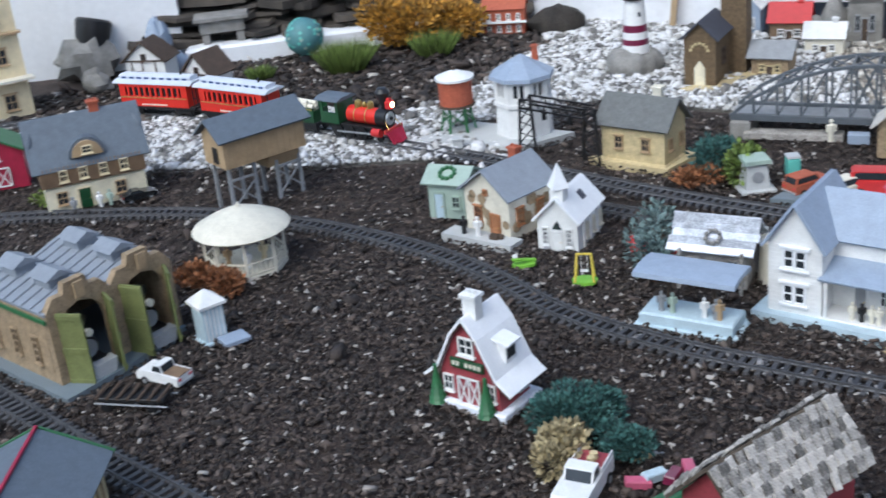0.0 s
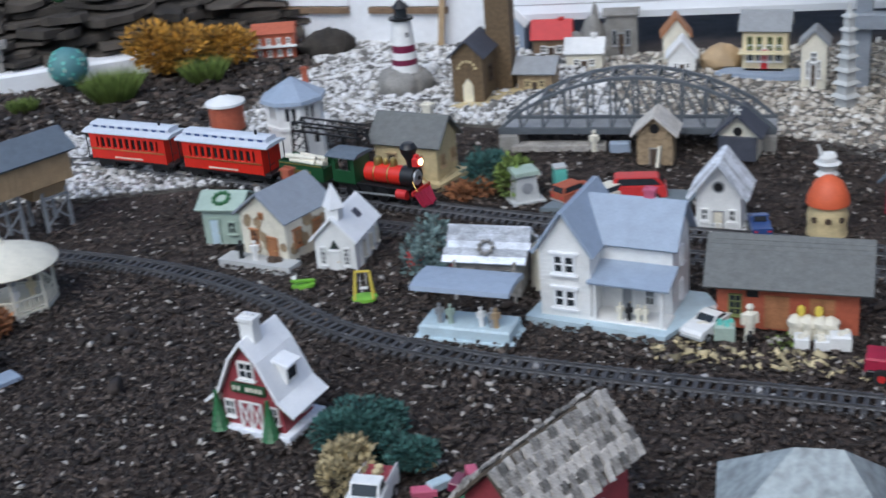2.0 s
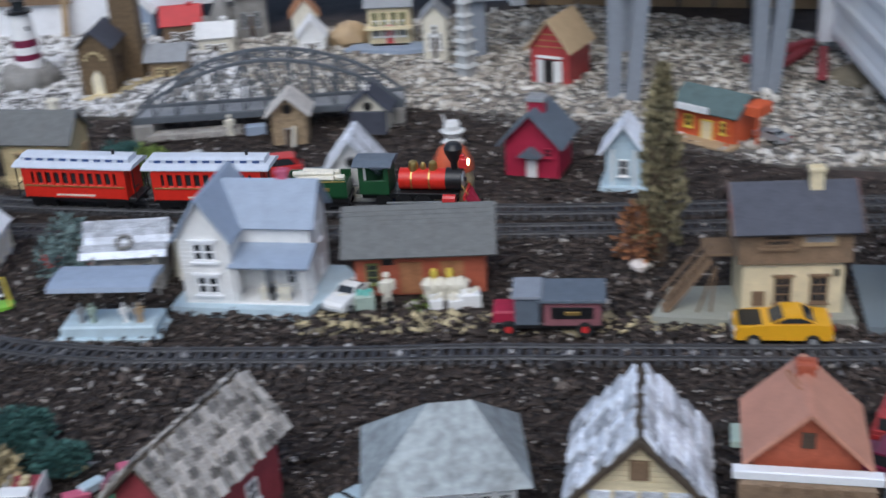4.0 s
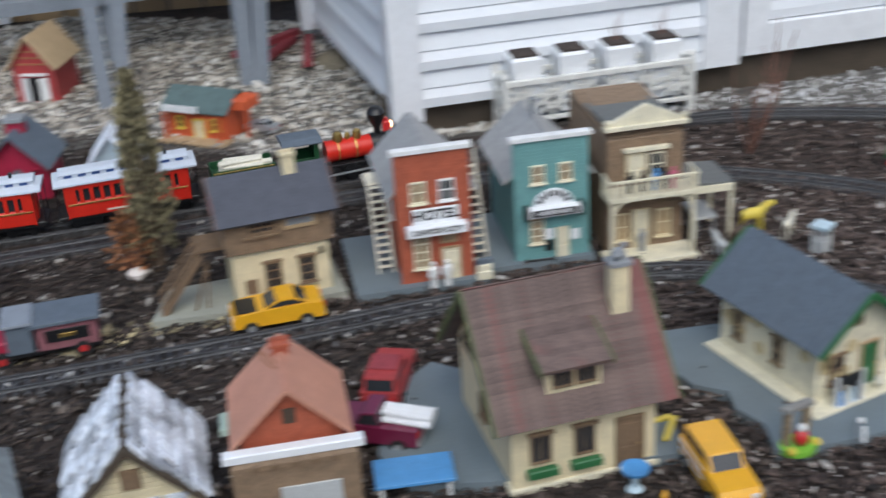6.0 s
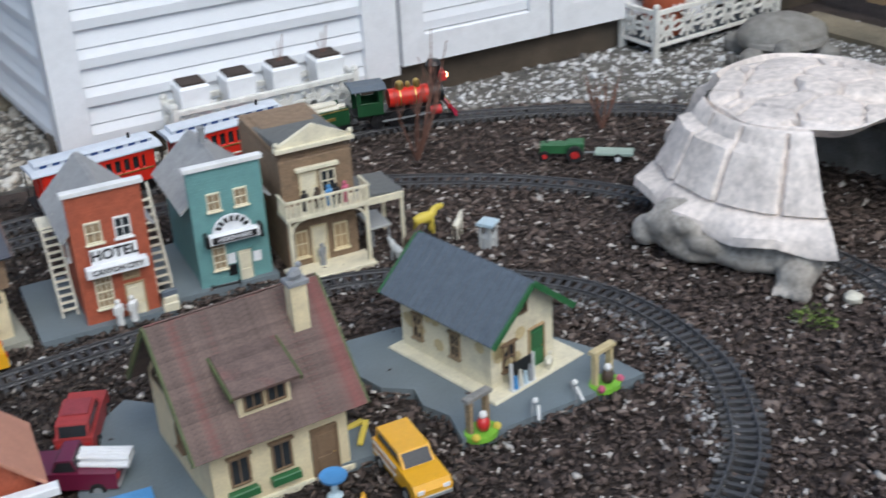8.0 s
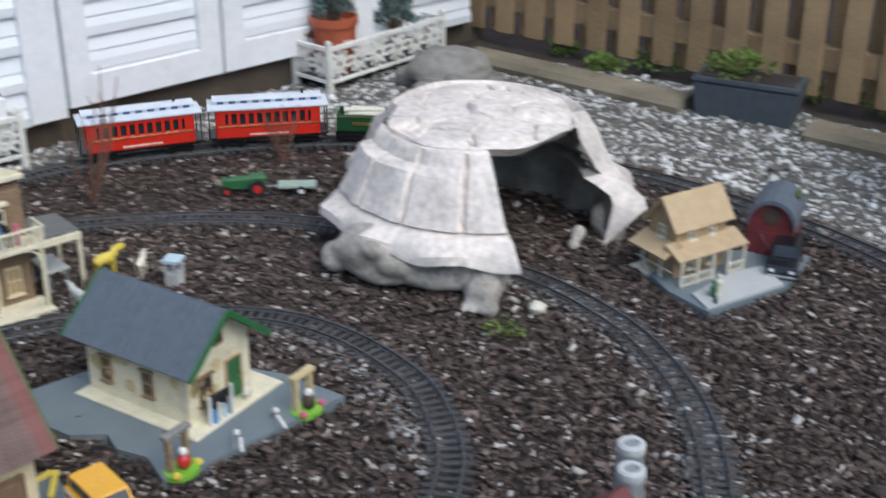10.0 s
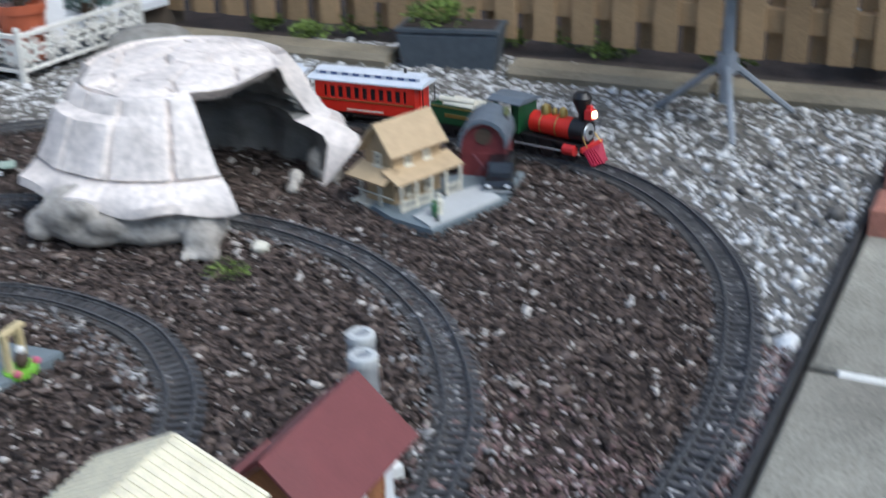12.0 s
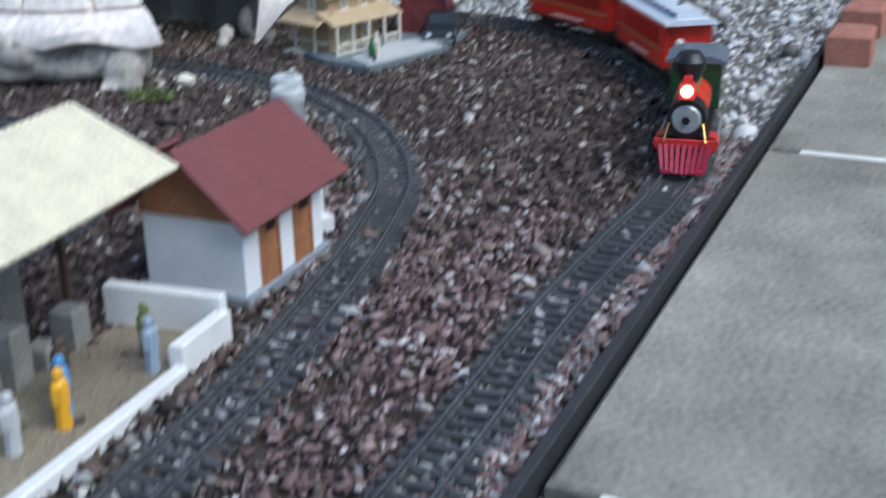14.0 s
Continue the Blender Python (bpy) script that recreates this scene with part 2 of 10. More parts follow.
# ---- mesh helpers ----
class Shape:
    """Collects simple solids into one mesh."""

    def __init__(self):
        self.v, self.f = [], []

    def add(self, vs, fs, m=None):
        k = len(self.v)
        self.v += [tuple(m @ Vector(p)) for p in vs] if m else [tuple(p) for p in vs]
        self.f += [tuple(i + k for i in f) for f in fs]
        return self

    def box(self, w, d, h, x=0, y=0, z=0, m=None, taper=1.0):
        """A box w by d by h, standing on z, with a small chamfer round its top."""
        a, b = w / 2, d / 2
        c = min(w, d, h) * 0.12
        vs = [(x + sx * a, y + sy * b, z) for sx, sy in ((-1, -1), (1, -1), (1, 1), (-1, 1))]
        vs += [(x + sx * a * taper, y + sy * b * taper, z + h - c) for sx, sy in ((-1, -1), (1, -1), (1, 1), (-1, 1))]
        vs += [(x + sx * (a * taper - c), y + sy * (b * taper - c), z + h) for sx, sy in ((-1, -1), (1, -1), (1, 1), (-1, 1))]
        fs = [(3, 2, 1, 0), (8, 9, 10, 11)]
        for k in (0, 4):
            fs += [(k + i, k + (i + 1) % 4, k + 4 + (i + 1) % 4, k + 4 + i) for i in range(4)]
        return self.add(vs, fs, m)

    def prism(self, prof, l, m=None, along="x"):
        """The outline prof (across, up), drawn out to the length l along x or y, about the middle."""
        n = len(prof)
        if along == "x":
            vs = [(s * l / 2, p, q) for s in (-1, 1) for p, q in prof]
        else:
            vs = [(p, s * l / 2, q) for s in (1, -1) for p, q in prof]
        fs = [tuple(range(n))[::-1], tuple(range(n, 2 * n))] + [(i, (i + 1) % n, n + (i + 1) % n, n + i) for i in range(n)]
        return self.add(vs, fs, m)

    def cyl(self, r, h, x=0, y=0, z=0, r2=None, seg=14, m=None, sy=1.0):
        r2 = r if r2 is None else r2
        vs = [(x + q * math.cos(2 * math.pi * i / seg), y + sy * q * math.sin(2 * math.pi * i / seg), z + k) for q, k in ((r, 0), (max(r2, 1e-5), h)) for i in range(seg)]
        fs = [tuple(range(seg))[::-1], tuple(range(seg, 2 * seg))] + [(i, (i + 1) % seg, seg + (i + 1) % seg, seg + i) for i in range(seg)]
        return self.add(vs, fs, m)

    def lathe(self, prof, seg=16, x=0, y=0, z=0, m=None):
        n = len(prof)
        vs = [(x + r * math.cos(2 * math.pi * i / seg), y + r * math.sin(2 * math.pi * i / seg), z + h) for r, h in prof for i in range(seg)]
        fs = [(k * seg + i, k * seg + (i + 1) % seg, (k + 1) * seg + (i + 1) % seg, (k + 1) * seg + i) for k in range(n - 1) for i in range(seg)]
        fs += [tuple(range(seg))[::-1], tuple(range((n - 1) * seg, n * seg))]
        return self.add(vs, fs, m)

    def bar(self, a, b, t=0.004, t2=None):
        """A square bar from a to b."""
        a, b = Vector(a), Vector(b)
        q = (b - a).to_track_quat("Z", "Y").to_matrix().to_4x4()
        return self.box(t, t2 or t, (b - a).length, m=Matrix.Translation(a) @ q)

    def rod(self, a, b, r=0.002, r2=None, seg=7):
        a, b = Vector(a), Vector(b)
        q = (b - a).to_track_quat("Z", "Y").to_matrix().to_4x4()
        return self.cyl(r, (b - a).length, r2=r2, seg=seg, m=Matrix.Translation(a) @ q)

    def ball(self, r, x, y, z, sx=1, sy=1, sz=1, seg=10, rough=0.0, m=None):
        vs, fs, k = [], [], max(4, seg // 2)
        for j in range(1, k):
            for i in range(seg):
                t, p = math.pi * j / k, 2 * math.pi * i / seg
                q = r * (1 + rough * noise.noise((x * 40 + 3 * math.cos(p), y * 40 + 3 * math.sin(p), z * 40 + 3 * math.cos(t))))
                vs.append((x + sx * q * math.sin(t) * math.cos(p), y + sy * q * math.sin(t) * math.sin(p), z + sz * q * math.cos(t)))
        vs += [(x, y, z + sz * r), (x, y, z - sz * r)]
        a, b = len(vs) - 2, len(vs) - 1
        for j in range(k - 2):
            fs += [(j * seg + i, (j + 1) * seg + i, (j + 1) * seg + (i + 1) % seg, j * seg + (i + 1) % seg) for i in range(seg)]
        fs += [(a, i, (i + 1) % seg) for i in range(seg)] + [(b, (k - 2) * seg + (i + 1) % seg, (k - 2) * seg + i) for i in range(seg)]
        return self.add(vs, fs, m)

    def mesh(self, name, material, smooth=False):
        me = bpy.data.meshes.new(name)
        me.from_pydata(self.v, [], self.f)
        me.materials.append(M[material])
        if smooth:
            for p in me.polygons:
                p.use_smooth = True
            me.set_sharp_from_angle(angle=radians(38))
        me.update()
        return me

    def part(self, name, material, parent=None, label="", smooth=False):
        ob = new(name, self.mesh(name, material, smooth))
        ob.parent = parent
        if label:
            tagged(ob, label)
        return ob


def thing(name, m, label, category, group="", kind=""):
    """An empty at the base of a thing."""
    ob = new(name)
    ob.empty_display_size = 0.02
    ob.matrix_basis = m
    return tagged(ob, label, category, group, kind)


def single(name, shape, material, m, label, category, group="", kind="", smooth=False):
    ob = shape.part(name, material, None, "", smooth)
    ob.matrix_basis = m
    return tagged(ob, label, category, group, kind)


def setting(name, shape, material, m=None, label="", smooth=False):
    ob = shape.part(name, material, None, "", smooth)
    if m:
        ob.matrix_basis = m
    return tagged(ob, label, "", "", "structure")


def front(a, b, depth, z=0.0):
    """The pose of a thing whose front runs from a to b and that reaches depth metres back; and its width."""
    a, b = Vector(a), Vector(b)
    d = b - a
    c = (a + b) / 2 + Vector((-d.y, d.x)).normalized() * depth / 2
    return pose(c.x, c.y, z, 0, 0, math.degrees(math.atan2(d.y, d.x))), d.length


def text(name, words, size, material, parent, m, bend=0.0):
    """Raised lettering in the built-in font, as a mesh."""
    cu = bpy.data.curves.new(name, "FONT")
    cu.body, cu.size, cu.extrude, cu.align_x, cu.align_y = words, size, 0.0006, "CENTER", "CENTER"
    cu.offset = size * 0.018
    tmp = new(name, cu)
    me = bpy.data.meshes.new_from_object(tmp.evaluated_get(bpy.context.evaluated_depsgraph_get()))
    bpy.data.objects.remove(tmp)
    me.materials.clear()
    me.materials.append(M[material])
    ob = new(name, me)
    ob.parent, ob.matrix_basis = parent, m
    return ob


def blended(lumps):
    """Overlapping lumps (radius, x, y, z, sx, sy, sz) melted into one smooth body: points and faces."""
    s = Shape()
    for r, x, y, z, sx, sy, sz in lumps:
        s.ball(r, x, y, z, sx, sy, sz, seg=20)
    me = bpy.data.meshes.new("lumps")
    me.from_pydata(s.v, [], s.f)
    tmp = new("lumps", me)
    a, b = tmp.modifiers.new("melt", "REMESH"), tmp.modifiers.new("soften", "SMOOTH")
    a.mode, a.voxel_size = "VOXEL", 0.0065
    b.factor, b.iterations = 0.5, 4
    out = bpy.data.meshes.new_from_object(tmp.evaluated_get(bpy.context.evaluated_depsgraph_get()))
    bpy.data.objects.remove(tmp)
    vs, fs = [], [tuple(q.vertices) for q in out.polygons]
    for v in out.vertices:
        c = Vector(v.co)
        k = 0.0045 * noise.noise(c * 22) + 0.002 * noise.noise(c * 60)
        vs.append(tuple(c + Vector(v.normal) * k))
    return vs, fs


def spline(pts, step=0.02):
    """A smooth line through the points, in even steps: places and headings."""
    p = [Vector((*q, 0)) for q in pts]
    p = [2 * p[0] - p[1]] + p + [2 * p[-1] - p[-2]]
    dense = []
    for i in range(1, len(p) - 2):
        a, b, c, d = p[i - 1 : i + 3]
        for k in range(60):
            t = k / 60
            dense.append(0.5 * (2 * b + (c - a) * t + (2 * a - 5 * b + 4 * c - d) * t * t + (3 * b - a - 3 * c + d) * t**3))
    dense.append(p[-2])
    s = [0.0]
    for a, b in zip(dense, dense[1:]):
        s.append(s[-1] + (b - a).length)
    n = int(s[-1] / step)
    q = np.linspace(0, s[-1], n + 1)
    x, y = np.interp(q, s, [v.x for v in dense]), np.interp(q, s, [v.y for v in dense])
    return x, y, np.unwrap(np.arctan2(np.gradient(y), np.gradient(x)))


# ---- the lines of the garden railway ----
LINE_OUTER = [(-2.2, 4.22), (-1.7, 4.31), (-1.42, 4.345), (-1.17, 4.295), (-0.97, 4.19), (-0.75, 4.045), (-0.53, 3.895), (-0.25, 3.69), (0.06, 3.45), (0.44, 3.12), (0.8, 2.85), (1.17, 2.61), (1.37, 2.46), (1.57, 2.33), (1.81, 2.19), (2.2, 1.97), (2.65, 1.72), (2.92, 1.56), (3.12, 1.38), (3.34, 1.03), (3.45, 0.7), (3.47, 0.3), (3.37, -0.1), (3.23, -0.35), (3.07, -0.57), (2.9, -0.73), (2.66, -0.83), (2.35, -0.867), (2.08, -0.823), (1.81, -0.73), (1.57, -0.6), (1.36, -0.485), (1.05, -0.34), (0.5, -0.06)]
LINE_MIDDLE = [(0.1, 3.17), (0.42, 2.95), (0.98, 2.57), (1.36, 2.33), (1.78, 2.08), (2.2, 1.84), (2.55, 1.53), (2.76, 1.16), (2.86, 0.8), (2.83, 0.45), (2.69, 0.11), (2.555, -0.07), (2.42, -0.18), (2.23, -0.272), (2.05, -0.315), (1.86, -0.328), (1.69, -0.3), (1.5, -0.253), (1.2, -0.157), (0.7, 0.06)]
LINE_INNER = [(-1.9, 3.2), (-1.5, 3.36), (-1.2, 3.345), (-0.84, 3.275), (-0.54, 3.14), (-0.25, 2.94), (-0.04, 2.725), (0.14, 2.46), (0.36, 2.26), (0.56, 2.13), (0.8, 1.985), (1.03, 1.855), (1.29, 1.69), (1.61, 1.49), (1.8, 1.38), (2.16, 1.135), (2.3, 0.93), (2.375, 0.65), (2.335, 0.45), (2.2, 0.26), (2.05, 0.165), (1.9, 0.12), (1.7, 0.14), (1.4, 0.3)]
LINE_SIDING = [(-1.9, 2.95), (-1.4, 2.58), (-1.068, 2.283), (-0.824, 2.052), (-0.621, 1.874), (-0.45, 1.72), (-0.35, 1.62)]


def railway(name, pts, label, sunk=0.0):
    """Two rails on sleepers; each sleeper is a piece of its own."""
    x, y, a = spline(pts, 0.0225)
    tr = thing(name, pose(0, 0, -sunk), label, "railway track", "tracks of the garden railway")
    for side in (-1, 1):
        r = Shape()
        px, py = x - side * 0.0225 * np.sin(a), y + side * 0.0225 * np.cos(a)
        vs, fs = [], []
        for i in range(len(px)):
            nx, ny = -math.sin(a[i]), math.cos(a[i])
            for k, z in ((-0.0028, 0.0085), (-0.0012, 0.011), (-0.0016, 0.0165), (0.0016, 0.0165), (0.0012, 0.011), (0.0028, 0.0085)):
                vs.append((px[i] + k * nx, py[i] + k * ny, z))
        for i in range(len(px) - 1):
            fs += [(6 * i + k, 6 * i + (k + 1) % 6, 6 * i + 6 + (k + 1) % 6, 6 * i + 6 + k) for k in range(6)]
        r.add(vs, fs).part("rail", "rail", tr)
    one = Shape().box(0.0105, 0.082, 0.009, 0, 0, 0)
    for side in (-1, 1):
        one.box(0.008, 0.007, 0.003, 0, side * 0.0268, 0.0085).box(0.008, 0.006, 0.003, 0, side * 0.0178, 0.0085)
    me = one.mesh("sleeper", "sleeper")
    rest = Shape()
    near = sorted(range(len(x)), key=lambda i: math.hypot(x[i] - 1.4, y[i] - 0.4))[:290]
    for i in sorted(near):
        o = new("sleeper", me)
        o.parent = tr
        o.matrix_basis = pose(x[i], y[i], 0.001 * random.random(), 0, 0, math.degrees(a[i]) + random.uniform(-2, 2))
    for i in set(range(len(x))) - set(near):
        rest.box(0.0105, 0.082, 0.009, m=pose(x[i], y[i], 0, 0, 0, math.degrees(a[i])))
    if rest.v:
        tagged(rest.part("sleeper_row", "sleeper", tr), "", "", "", "stuff")
    return tr


# ---- ground ----
def inside(px, py, poly):
    px, py = np.asarray(px), np.asarray(py)
    r = np.zeros(px.shape, bool)
    for (x0, y0), (x1, y1) in zip(poly, poly[1:] + poly[:1]):
        c = (y0 > py) != (y1 > py)
        r ^= c & (px < (x1 - x0) * (py - y0) / (y1 - y0 + 1e-12) + x0)
    return r


BED = [(-3.0, 1.0), (-3.0, 3.6), (-1.25, 3.72), (-0.95, 3.68), (-0.58, 3.6), (-0.2, 3.53), (0.05, 3.6), (-0.1, 3.86), (0.15, 3.92), (0.4, 4.0), (0.75, 3.72), (1.1, 3.62), (1.55, 3.3), (1.77, 3.06), (1.98, 2.83), (2.08, 2.55), (2.14, 2.33), (2.3, 2.1), (2.72, 1.8), (3.02, 1.6), (3.24, 1.36), (3.44, 1.05), (3.53, 0.7), (3.55, 0.3), (3.45, -0.12), (3.3, -0.4), (3.12, -0.62), (2.95, -0.77), (2.68, -0.88), (2.35, -0.91), (2.07, -0.87), (1.8, -0.77), (1.56, -0.65), (1.03, -0.385), (0.3, -0.03), (-1.0, 0.5)]
BACKBED = [(-1.35, 4.2), (-0.67, 4.29), (-0.3, 4.0), (-0.1, 4.18), (0.02, 4.3), (0.12, 4.57), (0.3, 4.78), (0.2, 5.3), (-1.0, 5.2), (-1.1, 4.78), (-1.6, 4.75), (-2.4, 4.6), (-2.4, 4.2)]
EDGE = Vector((0.893, -0.449)).normalized()
NORMAL = Vector((EDGE.y, -EDGE.x))
PATIO = Vector((1.028, -0.415))


def flat(poly, z, thick=0.02):
    n = len(poly)
    s = Shape()
    s.add([(x, y, z) for x, y in poly] + [(x, y, z - thick) for x, y in poly], [tuple(range(n)), tuple(range(2 * n - 1, n - 1, -1))] + [((i + 1) % n, i, n + i, n + (i + 1) % n) for i in range(n)])
    return s


def lumpy_ground():
    """One sheet of soil out to the horizon, finely divided where the railway lies."""
    xs = np.concatenate([[-400, -60, -12, -6], np.arange(-3, 5.6, 0.05), [8, 14, 60, 400]])
    ys = np.concatenate([[-400, -60, -12, -5], np.arange(-2.4, 6.0, 0.05), [8, 14, 60, 400]])
    vs = [(x, y, -0.012 + 0.009 * noise.noise((x * 3, y * 3, 0)) if abs(x) < 7 and abs(y) < 7 else -0.012) for y in ys for x in xs]
    k = len(xs)
    fs = [(j * k + i, j * k + i + 1, (j + 1) * k + i + 1, (j + 1) * k + i) for j in range(len(ys) - 1) for i in range(k - 1)]
    s = Shape()
    s.v, s.f = vs, fs
    return setting("ground", s, "soil", None, "dark moist soil under bark mulch", True)


lumpy_ground()


def scatter(name, material, px, py, size, flatness, label, pebbles=False, z=0.0):
    """Many small loose pieces in one mesh: split bark, or rounded stones."""
    n = len(px)
    rng = np.random.default_rng(len(name) + n)
    if pebbles:
        t = (1 + 5**0.5) / 2
        base = np.array([(-1, t, 0), (1, t, 0), (-1, -t, 0), (1, -t, 0), (0, -1, t), (0, 1, t), (0, -1, -t), (0, 1, -t), (t, 0, -1), (t, 0, 1), (-t, 0, -1), (-t, 0, 1)]) / 1.9
        faces = np.array([(0, 11, 5), (0, 5, 1), (0, 1, 7), (0, 7, 10), (0, 10, 11), (1, 5, 9), (5, 11, 4), (11, 10, 2), (10, 7, 6), (7, 1, 8), (3, 9, 4), (3, 4, 2), (3, 2, 6), (3, 6, 8), (3, 8, 9), (4, 9, 5), (2, 4, 11), (6, 2, 10), (8, 6, 7), (9, 8, 1)])
    else:
        base = np.array([(-1, -0.6, -0.5), (0.9, -0.8, -0.5), (1, 0.7, -0.5), (-0.8, 0.8, -0.5), (-0.7, -0.4, 0.5), (0.7, -0.5, 0.6), (0.6, 0.6, 0.5), (-0.9, 0.4, 0.4)])
        faces = np.array([(0, 2, 1), (0, 3, 2), (4, 5, 6), (4, 6, 7), (0, 1, 5), (0, 5, 4), (1, 2, 6), (1, 6, 5), (2, 3, 7), (2, 7, 6), (3, 0, 4), (3, 4, 7)])
    s = size * rng.lognormal(0, 0.4, n)
    v = base[None] * (1 + rng.uniform(-0.3, 0.3, (n, len(base), 3)))
    v = v * np.stack([s, s * rng.uniform(0.4, 0.95, n), s * flatness * rng.uniform(0.6, 1.4, n)], 1)[:, None]
    yaw, tip, roll = rng.uniform(0, 6.28, n), rng.normal(0, 0.4, n), rng.normal(0, 0.35, n)
    cy, sy, ct, st, cr, sr = np.cos(yaw), np.sin(yaw), np.cos(tip), np.sin(tip), np.cos(roll), np.sin(roll)
    x, y, h = v[..., 0], v[..., 1], v[..., 2]
    x, h = x * ct[:, None] - h * st[:, None], x * st[:, None] + h * ct[:, None]
    y, h = y * cr[:, None] - h * sr[:, None], y * sr[:, None] + h * cr[:, None]
    x, y = x * cy[:, None] - y * sy[:, None], x * sy[:, None] + y * cy[:, None]
    v = np.stack([x + px[:, None], y + py[:, None], h + z + (s * flatness * rng.uniform(-0.2, 0.9, n))[:, None]], -1)
    me = bpy.data.meshes.new(name)
    f = (faces[None] + (np.arange(n) * len(base))[:, None, None]).reshape(-1, 3)
    me.vertices.add(n * len(base))
    me.vertices.foreach_set("co", v.reshape(-1))
    me.loops.add(f.size)
    me.loops.foreach_set("vertex_index", f.reshape(-1))
    me.polygons.add(len(f))
    me.polygons.foreach_set("loop_start", np.arange(0, f.size, 3))
    me.update(calc_edges=True)
    me.materials.append(M[material])
    if pebbles:
        me.polygons.foreach_set("use_smooth", np.ones(len(f), bool))
    return tagged(new(name, me), label, "", "", "stuff")


def spread(n, x0, x1, y0, y1, keep, seed):
    rng = np.random.default_rng(seed)
    px, py = rng.uniform(x0, x1, n), rng.uniform(y0, y1, n)
    k = keep(px, py)
    return px[k], py[k]


def near_rail(px, py):
    """True on the rails' own bed, where few loose pieces lie."""
    hit = np.zeros(px.shape, bool)
    for line in (LINE_OUTER, LINE_INNER):
        x, y, _ = spline(line, 0.05)
        for i in range(len(x)):
            hit |= (px - x[i]) ** 2 + (py - y[i]) ** 2 < 0.043**2
    return hit


def patio_side(px, py):
    return (px - PATIO.x) * NORMAL.x + (py - PATIO.y) * NORMAL.y


def reddish(px, py):
    e = (px - 1.2) ** 2 / 0.55 + (py + 0.42) ** 2 / 0.075
    return e + np.random.default_rng(6).uniform(-0.6, 0.6, px.shape) < 0.75


def browner(px, py):
    """The younger, browner mulch inside the loop and round the tortoise."""
    e = 0.55 * (px - 1.55) - 0.5 * (py - 0.75) + 0.12 * np.sin(px * 5 + py * 3)
    return e + np.random.default_rng(16).uniform(-0.35, 0.35, px.shape) > 0.0


_rng = np.random.default_rng(5)
_px, _py = spread(430000, -2.0, 3.6, -1.0, 4.05, lambda x, y: inside(x, y, BED) & (patio_side(x, y) < -0.012) & (y > -0.75 * x + 0.3) & ~((x < -0.4) & (y < 1.5)), 3)
_rail = near_rail(_px, _py) & (_rng.random(len(_px)) < np.where((_px < 0.1) & (_py < 3.6), 0.25, 0.8))
_red = reddish(_px, _py)
_brown = browner(_px, _py) & ~_red
_far = np.hypot(_px - 0.1, _py) > 2.9
_thin = _far & (_rng.random(len(_px)) < 0.45)
_k = ~_rail & ~_red & ~_thin & ~_brown
scatter("bark_mulch", "chips", _px[_k], _py[_k], 0.0047, 0.42, "dark brown shredded bark mulch with pale flecks")
_k = ~_rail & ~_thin & _brown
scatter("brown_bark_mulch", "chipsbrown", _px[_k], _py[_k], 0.0049, 0.42, "warm brown shredded bark mulch with pale flecks")
_k = ~_rail & _red
scatter("red_bark_mulch", "chipsred", _px[_k], _py[_k], 0.0042, 0.42, "reddish bark mulch strewn between the tracks")
_px, _py = spread(14000, -2.4, 0.3, 3.9, 5.3, lambda x, y: inside(x, y, BACKBED), 4)
scatter("shrub_bed_mulch", "chips", _px, _py, 0.011, 0.4, "dark mulch of the shrub bed beside the rocks")

GRAVEL = [(-2.4, 4.2), (-1.25, 3.7), (-0.58, 3.6), (0.1, 3.55), (0.4, 4.0), (1.55, 3.3), (2.14, 2.33), (3.02, 1.6), (3.53, 0.7), (3.3, -0.4), (2.68, -0.88), (2.07, -0.87), (2.0, -0.905), (3.42, -1.6), (3.8, -0.95), (4.28, -0.1), (4.5, 0.6), (3.95, 1.1), (2.5, 2.08), (3.1, 3.1), (2.6, 4.05), (1.2, 4.5), (0.4, 5.2), (0.1, 4.6), (-0.3, 4.0), (-0.67, 4.29), (-1.35, 4.25), (-2.4, 4.6)]


def gravel_zone(x, y):
    return inside(x, y, GRAVEL) & ~inside(x, y, BED) & (patio_side(x, y) < -0.01) & ~inside(x, y, BACKBED)


_o = flat(GRAVEL, -0.0015, 0.03)
setting("ground_grit", _o, "grit", None, "fine grey grit under the loose gravel")
_px, _py = spread(210000, -2.2, 4.5, -1.6, 5.2, gravel_zone, 9)
_right = (_py < 1.7) & (_px > 1.9)
_left = (_py > 3.3) & (_px < 1.2)
_thin = (_rng.random(len(_px)) < 0.5) & (np.hypot(_px, _py) > 3.3)
scatter("white_gravel", "pebble", _px[_right | _left & ~_thin], _py[_right | _left & ~_thin], 0.0062, 0.66, "loose white and grey gravel beside the track", True, -0.003)
_lx, _ly = spread(170000, -2.0, 1.2, 3.3, 5.1, lambda x, y: gravel_zone(x, y), 19)
scatter("far_gravel", "pebble", _lx, _ly, 0.007, 0.66, "bright white gravel before the rockery", True, 0.0)
_k = ~(_right | _left)
scatter("tan_gravel", "pebbletan", _px[_k], _py[_k], 0.0074, 0.62, "loose tan gravel under the deck and beside the shed", True, -0.003)
x_, y_, a_ = spline(LINE_OUTER, 0.004)
_n = len(x_)
_off = _rng.normal(0, 0.045, _n)
_k = (x_ < 0.05) & (np.abs(_off) > 0.03)
scatter("track_ballast", "pebble", (x_ - _off * np.sin(a_))[_k], (y_ + _off * np.cos(a_))[_k], 0.009, 0.6, "pale ballast stones along the track", True)
